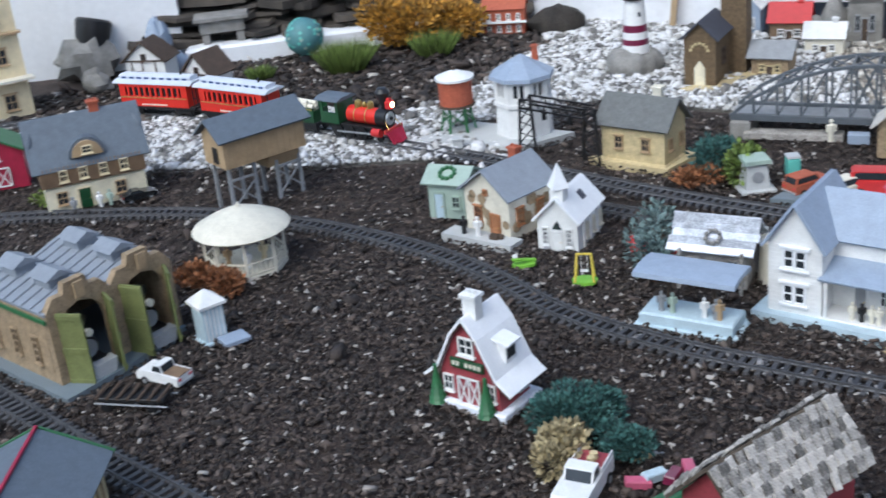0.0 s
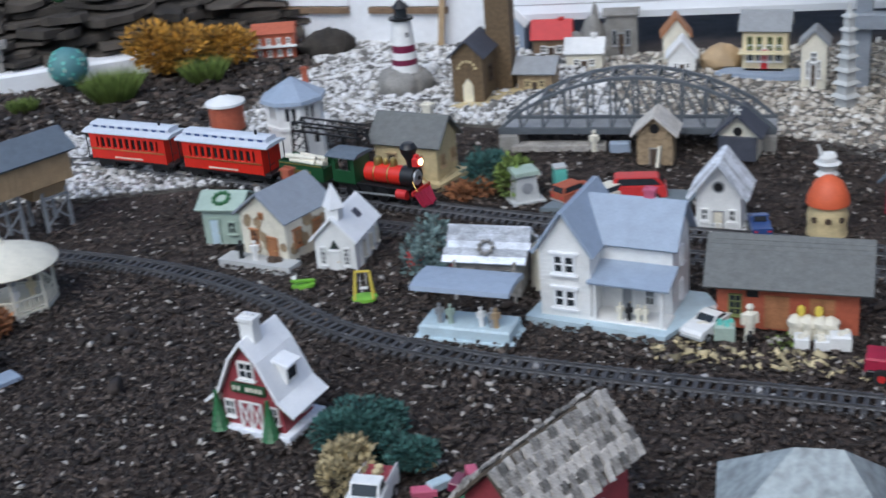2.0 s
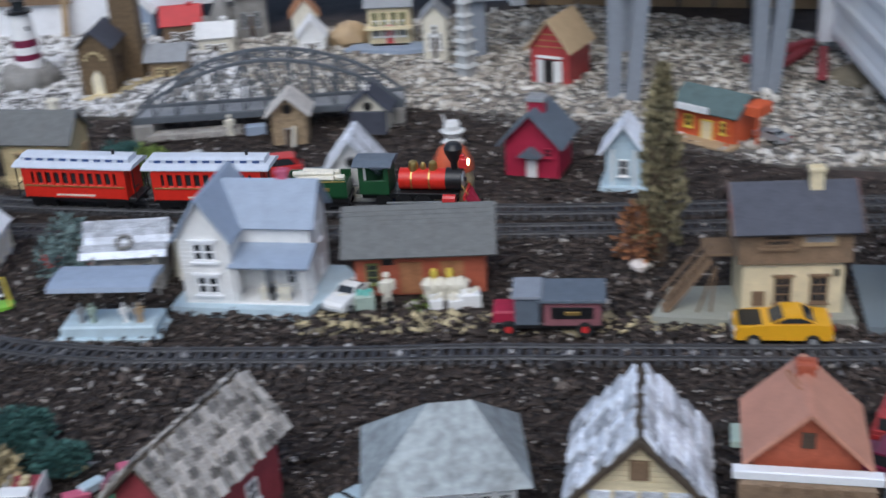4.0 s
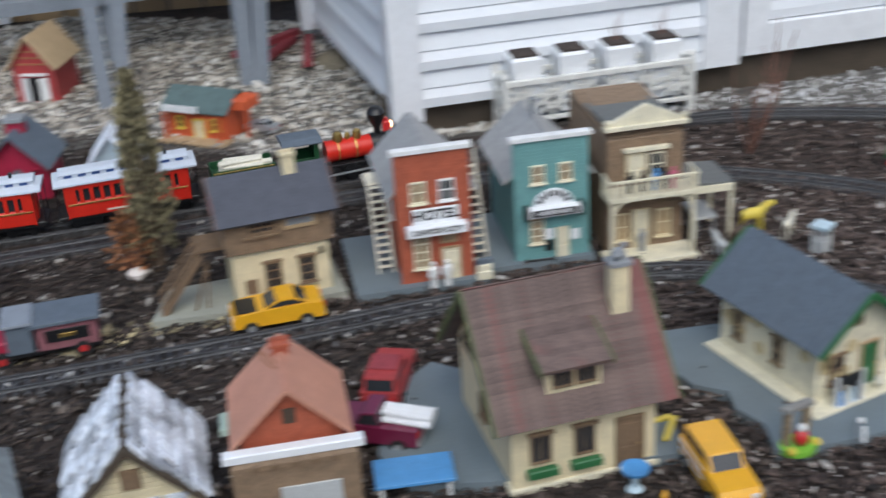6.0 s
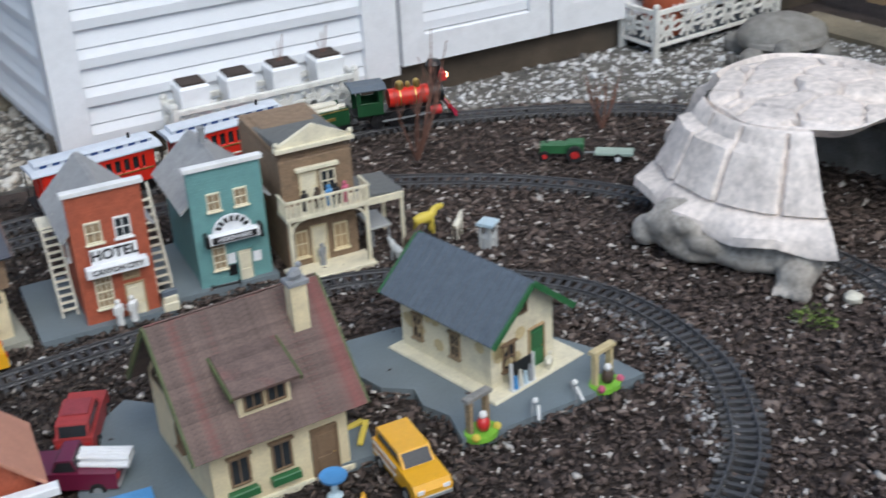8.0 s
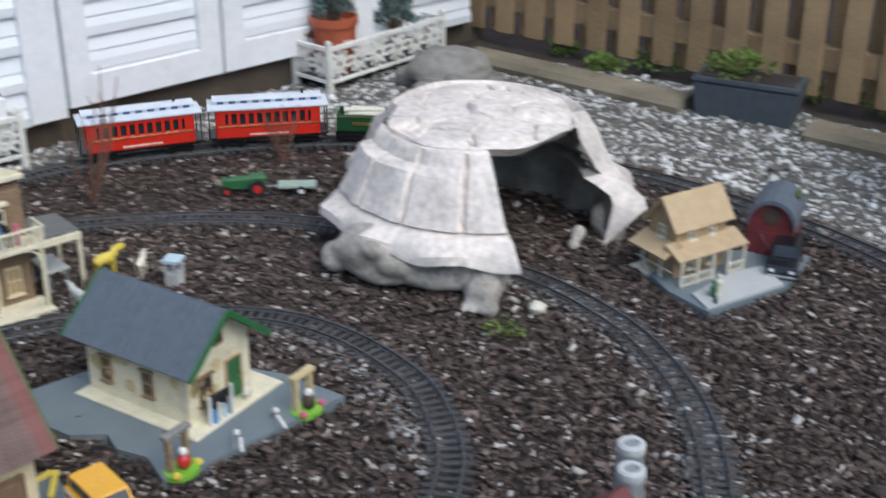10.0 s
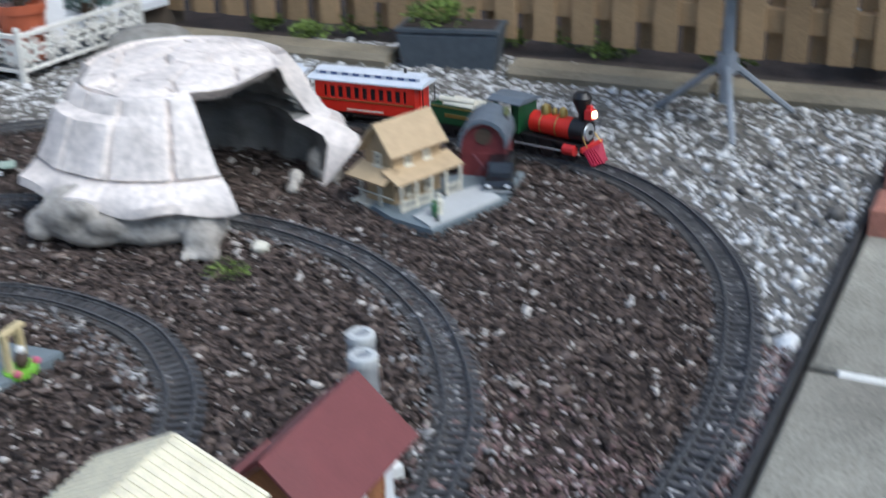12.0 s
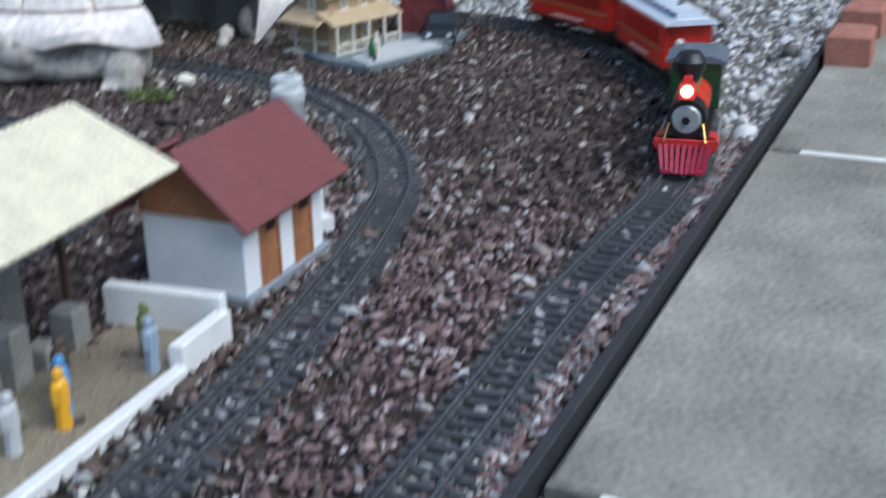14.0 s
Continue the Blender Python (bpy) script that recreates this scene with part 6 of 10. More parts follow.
    Shape().box(w + 0.03, 0.06, 0.008, 0, -d / 2 - 0.02, -0.002).part("porch_floor", "tan", t)
    Shape().box(0.05, 0.07, 0.03, w / 2 + 0.03, 0.0, 0.085).part("canopy", "orange", t)
    Shape().box(0.006, 0.006, 0.085, w / 2 + 0.05, -0.03, 0).part("canopy_post", "orange", t)
    model_car(2.25, 2.46, 100, "silver", "silver model car under the orange canopy", 0.1)


back_row()


def deck_and_timbers():
    """The grey posts and frame under the deck by the house, and the red lumber on the gravel."""
    for (x, y), tilt in (((2.115, 3.04), 0), ((2.145, 2.99), 5), ((2.5, 2.83), 0), ((2.525, 2.8), 5)):
        single("deck_post", Shape().box(0.045, 0.045, 1.0), "slatelt", pose(x, y, -0.012, 0, tilt, -30), "grey painted timber post standing on the gravel", "post", "posts of the deck")
    t = thing("deck_bench", pose(2.3, 3.25, 0, 0, 0, -32), "grey timber bench frame against the house", "bench")
    for x in (-0.5, 0.0, 0.45):
        Shape().box(0.05, 0.05, 0.42, x, 0.2, -0.012).part("leg", "slatelt", t)
    Shape().box(1.1, 0.05, 0.05, 0, 0.17, 0.2).part("apron", "slatelt", t)
    for i in range(3):
        Shape().box(1.1, 0.07, 0.02, 0, 0.19 + i * 0.08, 0.4).part("seat_slat", "slatelt", t)
    for i, (x, y, r, l) in enumerate(((2.7, 2.95, 25, 0.36), (2.78, 2.86, 48, 0.3), (2.74, 3.02, 5, 0.3))):
        single("red_board", Shape().box(l, 0.03, 0.02), "redbarn", pose(x, y, 0.008 + 0.008 * i, 0, 0, r), "dull red board lying on the gravel", "board", "red boards on the gravel")
    a, b = Vector((2.42, 4.25)), Vector((3.3, 3.45))
    d, m = b - a, (a + b) / 2
    t = thing("wall_deck_skirt", pose(m.x, m.y, 0, 0, 0, math.degrees(math.atan2(d.y, d.x))), "brown timber boards in shade behind the deck", "", "", "structure")
    for i in range(9):
        Shape().box(d.length / 9 - 0.012, 0.03, 1.3, -d.length / 2 + (i + 0.5) * d.length / 9, 0, -0.01).part("skirt_board", "fence", t)
    single("wooden_deck", Shape().box(1.5, 1.0, 0.05), "slatelt", pose(2.55, 3.35, 0.98, 0, 0, -35), "grey timber deck above the gravel, seen from below", "deck")
    single("flat_stone", Shape().ball(0.12, 0, 0, 0, sx=1.2, sz=0.25, seg=12, rough=0.3), "timber", pose(2.86, 2.72, 0), "flat tan stepping stone on the gravel", "stone", smooth=True)


deck_and_timbers()


def bridge():
    """Two bowstring truss spans of the grey model bridge."""
    A, B = Vector((0.755, 3.585, 0)), Vector((1.5, 3.255, 0))
    d = (B - A)
    L = d.length
    m = pose(*((A + B) / 2), 0, 0, math.degrees(math.atan2(d.y, d.x)))
    t = thing("truss_bridge", m, "grey steel bowstring truss model bridge", "model bridge", "model buildings")
    W, n, H = 0.12, 12, 0.16
    zb = 0.05
    for s in (-1, 1):
        y = s * W / 2
        top = [(-L / 2 + L * i / n, y, zb + 0.012 + H * math.sin(math.pi * i / n) ** 0.75) for i in range(n + 1)]
        for i in range(n):
            Shape().bar(top[i], top[i + 1], 0.011, 0.009).part("upper_chord", "bridgegrey", t)
        Shape().box(L, 0.01, 0.02, 0, y, zb).part("lower_chord", "bridgegrey", t)
        for i in range(1, n):
            Shape().bar((top[i][0], y, zb + 0.01), top[i], 0.007).part("hanger", "bridgegrey", t)
            j = i + 1 if i < n / 2 else i - 1
            Shape().bar((top[i][0], y, zb + 0.015), top[j], 0.005).part("diagonal", "bridgegrey", t)
    for i in range(2, n - 1):
        x = -L / 2 + L * i / n
        z = zb + 0.012 + H * math.sin(math.pi * i / n) ** 0.75
        Shape().bar((x, -W / 2, z), (x, W / 2, z), 0.006).part("portal_strut", "bridgegrey", t)
        x2 = -L / 2 + L * (i + 1) / n
        z2 = zb + 0.012 + H * math.sin(math.pi * (i + 1) / n) ** 0.75
        Shape().bar((x, -W / 2, z), (x2, W / 2, z2), 0.004).bar((x, W / 2, z), (x2, -W / 2, z2), 0.004).part("lateral_brace", "bridgegrey", t)
    Shape().box(L, W - 0.02, 0.012, 0, 0, zb).part("deck", "grey", t)
    for x in (-L / 2 + 0.03, L / 2 - 0.03):
        Shape().box(0.06, W + 0.02, zb + 0.01, x, 0, -0.01).part("abutment", "resindk", t)
    # a stained strip of pale planks before the bridge
    single("plank_walk", Shape().box(0.28, 0.05, 0.02), "driftwood", pose(0.9, 3.46, 0, 0, 0, -22), "pale weathered plank walk below the bridge", "plank")
    figurine(0.99, 3.4, 0, 0.07, "offwhite", label="small pale duck-like figurine by the bridge")
    single("blue_box", Shape().box(0.06, 0.03, 0.03), "bluegrey", pose(1.06, 3.37, 0, 0, 0, -20), "small blue-grey box by the bridge", "box")


bridge()


# ---- the middle of the town ----
def platform_canopy():
    m, w = front((0.297, 2.385), (0.475, 2.28), 0.085)
    t = thing("platform_shelter", m, "pale blue model platform with slate-blue butterfly canopy", "platform shelter", "model buildings")
    Shape().box(w, 0.085, 0.032, 0, 0, -0.002).part("platform", "paleblue", t)
    Shape().box(w + 0.02, 0.1, 0.008, 0, 0, -0.004).part("plinth", "paleblue", t)
    for x in (-0.05, 0.05):
        Shape().box(0.008, 0.008, 0.09, x, 0, 0.03).part("post", "darkbrown", t)
        Shape().bar((x, -0.035, 0.122), (x, 0.0, 0.09), 0.004).bar((x, 0.035, 0.122), (x, 0.0, 0.09), 0.004).part("bracket", "darkbrown", t)
    pts = [(-0.055, 0.118), (-0.052, 0.128), (-0.02, 0.133), (0.02, 0.133), (0.052, 0.128), (0.055, 0.118), (0.05, 0.116), (0.0, 0.124), (-0.05, 0.116)]
    Shape().prism(pts, w + 0.015).part("canopy", "bluegrey", t, "slate-blue canopy")
    for u, c in ((-0.06, "grey"), (-0.035, "seafoam"), (0.035, "white"), (0.06, "grey"), (0.068, "tan")):
        p = m @ Vector((u, -0.02, 0))
        figurine(p.x, p.y, 0.03, 0.048, c)


platform_canopy()


def plank_birdhouse():
    m, w = front((0.405, 2.575), (0.565, 2.497), 0.1)
    d = 0.1
    t = thing("plank_cabin", m, "rustic cabin with whitewashed plank roof and wreath", "model cabin", "model buildings")
    Shape().prism([(-d / 2, 0), (d / 2, 0), (d / 2, 0.1), (0, 0.145), (-d / 2, 0.1)], w * 0.86).part("wall", "driftwood", t)
    a = math.degrees(math.atan2(0.045, d / 2))
    for s in (0, 180):
        for i in range(5):
            Shape().box(w * 1.1, 0.0185, 0.006, random.uniform(-0.004, 0.004), -0.01 - i * 0.0185, 0.0, pose(0, 0, 0.15, 0, 0, s) @ pose(0, 0, 0, a)).part("roof_plank", "whitewash", t)
    F = face("f", w * 0.86, d)
    for u in (-0.045, 0.045):
        window(t, F, u, 0.035, 0.026, 0.035, "driftwood")
    door(t, F, 0, 0.026, 0.06, "darkbrown", "driftwood")
    for u in (-0.07, 0.07):
        Shape().bar((u, -d / 2 - 0.03, 0), (u, -d / 2 - 0.025, 0.098), 0.007).part("porch_post", "driftwood", t)
    g = Shape()
    for i in range(9):
        g.ball(0.006, 0.016 * math.cos(i * 0.698), 0.016 * math.sin(i * 0.698), 0, seg=6)
    o = g.part("roof_wreath", "resindk", t)
    o.matrix_basis = pose(0, -0.05, 0.122, a)
    s = Shape().cyl(0.045, 0.1, seg=16, r2=0.04)
    single("round_silo", s, "offwhite", pose(0.632, 2.545, 0), "round off-white silo between cabin and white house", "silo", smooth=True)


plank_birdhouse()


def white_farmhouse():
    m, w = front((0.572, 2.385), (0.795, 2.225), 0.2)
    d = 0.2
    t = thing("white_house", m, "white clapboard model farmhouse with blue-grey roof and porch", "model house", "model buildings")
    gw = 0.115
    gx = -w / 2 + gw / 2
    h = 0.172
    Shape().prism([(-gw / 2, 0), (gw / 2, 0), (gw / 2, h), (0, h + 0.085), (-gw / 2, h)], d, pose(gx, 0, 0), along="y").part("gable_wing", "white", t)
    rw = w - gw
    rx = w / 2 - rw / 2
    Shape().prism([(-0.065, 0), (0.065, 0), (0.065, h), (0, h + 0.075), (-0.065, h)], rw + 0.06, pose(rx - 0.03, 0.035, 0)).part("main_wing", "white", t)
    for i in range(17):
        z = 0.006 + i * 0.01
        Shape().box(gw + 0.0012, d + 0.0012, 0.0008, gx, 0, z).part("clapboard_line", "white", t)
    a = math.degrees(math.atan2(0.085, gw / 2))
    sl = math.hypot(0.085, gw / 2) + 0.016
    for s in (-1, 1):
        q = pose(gx, 0, h + 0.087, 0, 0, -90 if s < 0 else 90) @ pose(0, 0, 0, a)
        Shape().box(d + 0.03, sl, 0.006, 0, -sl / 2, 0, q).part("roof_slope", "bluegrey", t)
    a = math.degrees(math.atan2(0.075, 0.065))
    sl = math.hypot(0.075, 0.065) + 0.014
    for s in (-1, 1):
        q = pose(rx - 0.02, 0.035, h + 0.077, 0, 0, 0 if s < 0 else 180) @ pose(0, 0, 0, a)
        Shape().box(rw + 0.07, sl, 0.006, 0, -sl / 2, 0, q).part("roof_slope", "bluegrey", t)
    F = pose(gx, -d / 2, 0)
    for z in (0.035, 0.115):
        window(t, F, 0, z, 0.052, 0.046, "cleanwhite", bars=(1, 1), head=True)
        Shape().box(0.008, 0.007, 0.046, 0, -0.003, z, F).part("mullion", "cleanwhite", t)
    P = pose(rx, -0.03, 0)
    door(t, P, -0.02, 0.022, 0.07, "grey", "white")
    window(t, P, 0.03, 0.03, 0.022, 0.042, "white")
    pr = Shape().box(rw + 0.02, 0.085, 0.005, 0, 0, 0, pose(rx + 0.004, -0.068, 0.113, 16)).part("porch_roof", "bluegrey", t)
    Shape().box(rw + 0.012, 0.07, 0.016, rx, -0.066, 0).part("porch_floor", "white", t)
    for x in (w / 2 - 0.004, rx - rw / 2 + 0.008):
        Shape().box(0.007, 0.007, 0.092, x, -0.098, 0.014).part("porch_post", "white", t)
    R = face("r", w, d) @ pose(0.035, 0, 0)
    for z in (0.03, 0.11):
        window(t, R, 0.0, z, 0.024, 0.04, "cleanwhite")
    chimney(t, rx + 0.01, 0.045, 0.235, 0.022, 0.035, "pink")
    c = [m @ Vector((*v, 0)) for v in ((-w / 2 - 0.03, -d / 2 - 0.02), (w / 2 + 0.012, -d / 2 - 0.03), (w / 2 + 0.075, d / 2 - 0.05), (w / 2 + 0.04, d / 2), (-w / 2 - 0.02, d / 2))]
    slab("house_lawn_plate", [(v.x, v.y) for v in c], 0.008, "paleblue", "pale blue base plate under the white house")
    for u in (0.0, 0.02, 0.04, 0.055):
        p = m @ Vector((rx + u - 0.02, -0.085, 0))
        figurine(p.x, p.y, 0.016, 0.042, "offwhite" if u != 0.02 else "black")


white_farmhouse()


def freight_house():
    m, w = front((0.9, 2.235), (1.178, 2.085), 0.13)
    d = 0.13
    t = thing("freight_house", m, "red-brown model freight house with wide grey shingled roof", "model depot", "model buildings")
    gable_walls(w - 0.03, d, 0.1, 0.06, "x").part("wall", "brickred", t)
    roof_slabs(t, w - 0.01, d + 0.03, 0.11, 0.07, "x", "greyroof", 0.016, lines=11)
    F = face("f", w, d)
    window(t, F, -0.105, 0.03, 0.028, 0.05, "olive", bars=(1, 2))
    for u in (-0.02, 0.07):
        Shape().box(0.05, 0.004, 0.075, u, -0.001, 0.005, F).part("sliding_door", "rust", t)
    Shape().box(0.025, 0.003, 0.03, -0.07, -0.001, 0.075, F).part("opening", "black", t)
    # the produce stand: crates, sacks and a white figure before the freight house
    random.seed(11)
    for u, v, sx, sz, c, lab in ((-0.165, -0.055, 0.036, 0.03, "paleslab", "pale stone crate before the freight house"), (-0.12, -0.05, 0.042, 0.034, "seafoam", "green-topped crate of produce"), (0.075, -0.06, 0.03, 0.022, "white", "small white crate beside the freight house"), (0.11, -0.055, 0.042, 0.032, "white", "white peaked box of produce"), (0.035, -0.06, 0.03, 0.024, "white", "small white crate beside the freight house")):
        p = m @ Vector((u, -d / 2 + v, 0))
        b = thing("crate", pose(p.x, p.y, 0, 0, 0, -24), lab, "crate", "goods before the freight house")
        Shape().box(sx, 0.034, sz).part("crate_box", c, b)
        k = Shape()
        for i in range(5):
            k.ball(0.007, random.uniform(-sx / 2, sx / 2) * 0.6, random.uniform(-0.01, 0.01), sz, seg=6)
        k.part("goods", "aqua" if c == "seafoam" else "offwhite", b)
    for u in (0.02, 0.045, 0.07, 0.09):
        p = m @ Vector((u, -d / 2 - 0.025, 0))
        single("sack", Shape().ball(0.018, 0, 0, 0.036, sz=0.95, seg=10, rough=0.3).cyl(0.014, 0.03, seg=8), "offwhite", pose(p.x, p.y, 0), "plump cream sack standing on the stand", "sack", "sacks before the freight house", smooth=True)
    for u in (0.03, 0.065):
        p = m @ Vector((u, -d / 2 - 0.02, 0.055))
        single("squash", Shape().ball(0.009, 0, 0, 0.006, sz=1.5, seg=8), "lemon", pose(p.x, p.y, 0.054), "yellow squash lying on a sack", "squash", "yellow squashes", smooth=True)
    p = m @ Vector((-0.07, -d / 2 - 0.05, 0))
    figurine(p.x, p.y, 0, 0.085, "offwhite", label="white chef figurine before the freight house")
    p = m @ Vector((-0.065, -d / 2 - 0.085, 0))
    figurine(p.x, p.y, 0, 0.04, "black", label="small black and white figurine in the litter")
    p = m @ Vector((0.0, -d / 2 - 0.075, 0))
    foliage("grass_tuft", p.x, p.y, 0.0, 0.03, 0.018, 60, "leafgreen", "small yellow-green moss tuft beside the track", "grass tuft", 0.006)


def wagon():
    t = thing("delivery_wagon", pose(1.2, 1.885, 0, 0, 0, -32), "model delivery truck with red cab, maroon-pink box body and dark roof", "model truck", "model cars of the town")
    Shape().box(0.22, 0.07, 0.012, 0, 0, 0.016).part("chassis", "black", t)
    Shape().box(0.115, 0.082, 0.055, 0.05, 0, 0.026).part("box_body", "mutedpink", t, "dull maroon-pink box body")
    Shape().box(0.085, 0.003, 0.026, 0.05, -0.0415, 0.042).part("side_panel", "black", t, "dark panel with gold scroll")
    Shape().box(0.03, 0.002, 0.008, 0.05, -0.0435, 0.051).part("gold_scroll", "brass", t)
    Shape().box(0.135, 0.098, 0.007, 0.05, 0, 0.081).part("box_roof", "slate", t)
    Shape().box(0.05, 0.076, 0.062, -0.042, 0, 0.026).part("cab", "slate", t)
    Shape().box(0.06, 0.088, 0.006, -0.042, 0, 0.088).part("cab_roof", "slatelt", t)
    Shape().box(0.05, 0.06, 0.03, -0.088, 0, 0.022).part("bonnet", "crimson", t, "dark red bonnet")
    for x in (-0.08, 0.075):
        for s in (-1, 1):
            w = Shape().cyl(0.017, 0.009, m=pose(x, s * 0.038 + 0.0045, 0.017, 90), seg=14).part("wheel", "rubber", t)
            Shape().cyl(0.008, 0.011, m=pose(x, s * 0.038 + 0.0055, 0.017, 90), seg=8).part("hub", "red", w)


wagon()


def yellow_signal_house():
    m, w = front((1.545, 1.7), (1.72, 1.6), 0.13)
    d = 0.13
    t = thing("signal_box", m, "cream and brown model signal box with dark roof", "signal box", "model buildings")
    Shape().box(w, d, 0.135).part("ground_floor", "cream", t)
    Shape().box(w + 0.022, d + 0.02, 0.085, 0, 0, 0.132).part("upper_floor", "saloonbrown", t, "brown boarded upper floor")
    Shape().prism([(-d / 2, 0.21), (d / 2, 0.21), (0, 0.262)], w).part("gable", "saloonbrown", t)
    for i in range(15):
        Shape().box(0.002, 0.002, 0.045, -w / 2 + (i + 0.5) * w / 15, -d / 2 - 0.0115, 0.134).part("batten", "saloonbrown", t)
    roof_slabs(t, w, d + 0.02, 0.215, 0.058, "x", "navyroof", 0.024, edge_m="tileroof")
    F = face("f", w, d)
    U = pose(0, -d / 2 - 0.01, 0)
    window(t, U, -0.035, 0.17, 0.062, 0.032, "brown", bars=(4, 1))
    window(t, U, 0.045, 0.172, 0.07, 0.03, "tan", "grey", bars=(0, 0), sill=False)
    for u in (-0.02, 0.052):
        window(t, F, u, 0.04, 0.034, 0.06, "brown", "glass", bars=(1, 2), head=True)
    Shape().box(0.024, 0.004, 0.032, -0.068, -0.002, 0.035, F).part("notice_board", "brown", t)
    Shape().box(0.009, 0.006, 0.014, 0.085, -0.003, 0.1, F).part("wall_lamp", "black", t)
    chimney(t, 0.045, -0.01, 0.262, 0.026, 0.05, "cream")
    Shape().box(0.07, d * 0.6, 0.006, -w / 2 - 0.035, 0.01, 0.13).part("landing", "brown", t)
    st = Shape()
    for s in (-0.018, 0.018):
        st.bar((-w / 2 - 0.06, s - 0.03, 0.13), (-w / 2 - 0.155, s - 0.03, 0.006), 0.005, 0.009)
        st.bar((-w / 2 - 0.06, s - 0.03, 0.165), (-w / 2 - 0.155, s - 0.03, 0.045), 0.004)
    st.part("stair_string", "brown", t)
    for i in range(11):
        Shape().box(0.012, 0.036, 0.003, -w / 2 - 0.064 - i * 0.0086, -0.03, 0.124 - i * 0.0112).part("stair_tread", "brown", t)
    for x in (-0.09, -0.06):
        Shape().bar((-w / 2 + x, -0.05, 0.0), (-w / 2 - 0.05, -0.05, 0.12), 0.004).part("stair_prop", "brown", t)
    c = [m @ Vector((*v, 0)) for v in ((-w / 2 - 0.18, -d / 2 + 0.0), (-w / 2 + 0.03, -d / 2 - 0.03), (w / 2 + 0.025, -d / 2 - 0.03), (w / 2 + 0.025, d / 2), (-w / 2 - 0.13, d / 2))]
    slab("signal_box_plate", [(v.x, v.y) for v in c], 0.014, "plategreen", "pale greenish base plate under the signal box")


yellow_signal_house()


def muscle(t, L, W):
    Shape().box(L * 0.24, W * 0.8, 0.002, L * 0.34, 0, L * 0.262).part("bonnet_panel", "black", t, "matt black bonnet")


model_car(1.565, 1.598, 147, "yellow", "bright yellow model muscle car with black bonnet", 0.185, extra=muscle)


def western_shop(name, a, b, depth, h, wall, roof, label, trim="white"):
    """A false-front shop with a gabled body behind the front."""
    m, w = front(a, b, depth)
    t = thing(name, m, label, "model shop", "model buildings")
    Shape().box(w, 0.012, h, 0, -depth / 2 + 0.006, 0).part("false_front", wall, t)
    for i in range(int(h / 0.0075)):
        Shape().box(w + 0.0012, 0.0124, 0.0009, 0, -depth / 2 + 0.006, 0.004 + i * 0.0075).part("board_line", wall, t)
    Shape().box(w + 0.014, 0.02, 0.01, 0, -depth / 2 + 0.004, h).part("cornice", trim, t)
    hb, rise = h * 0.7, h * 0.25
    Shape().prism([(-w / 2 + 0.004, 0), (w / 2 - 0.004, 0), (w / 2 - 0.004, hb), (0, hb + rise), (-w / 2 + 0.004, hb)], depth - 0.014, pose(0, 0.006, 0), along="y").part("wall", wall, t)
    an = math.degrees(math.atan2(rise, w / 2))
    sl = math.hypot(rise, w / 2) + 0.024
    for s in (-1, 1):
        q = pose(0, 0.012, hb + rise + 0.002, 0, 0, -90 if s < 0 else 90) @ pose(0, 0, 0, an)
        Shape().box(depth - 0.005, sl, 0.005, 0, -sl / 2, 0, q).part("roof_slope", roof, t)
    return t, w, depth, m


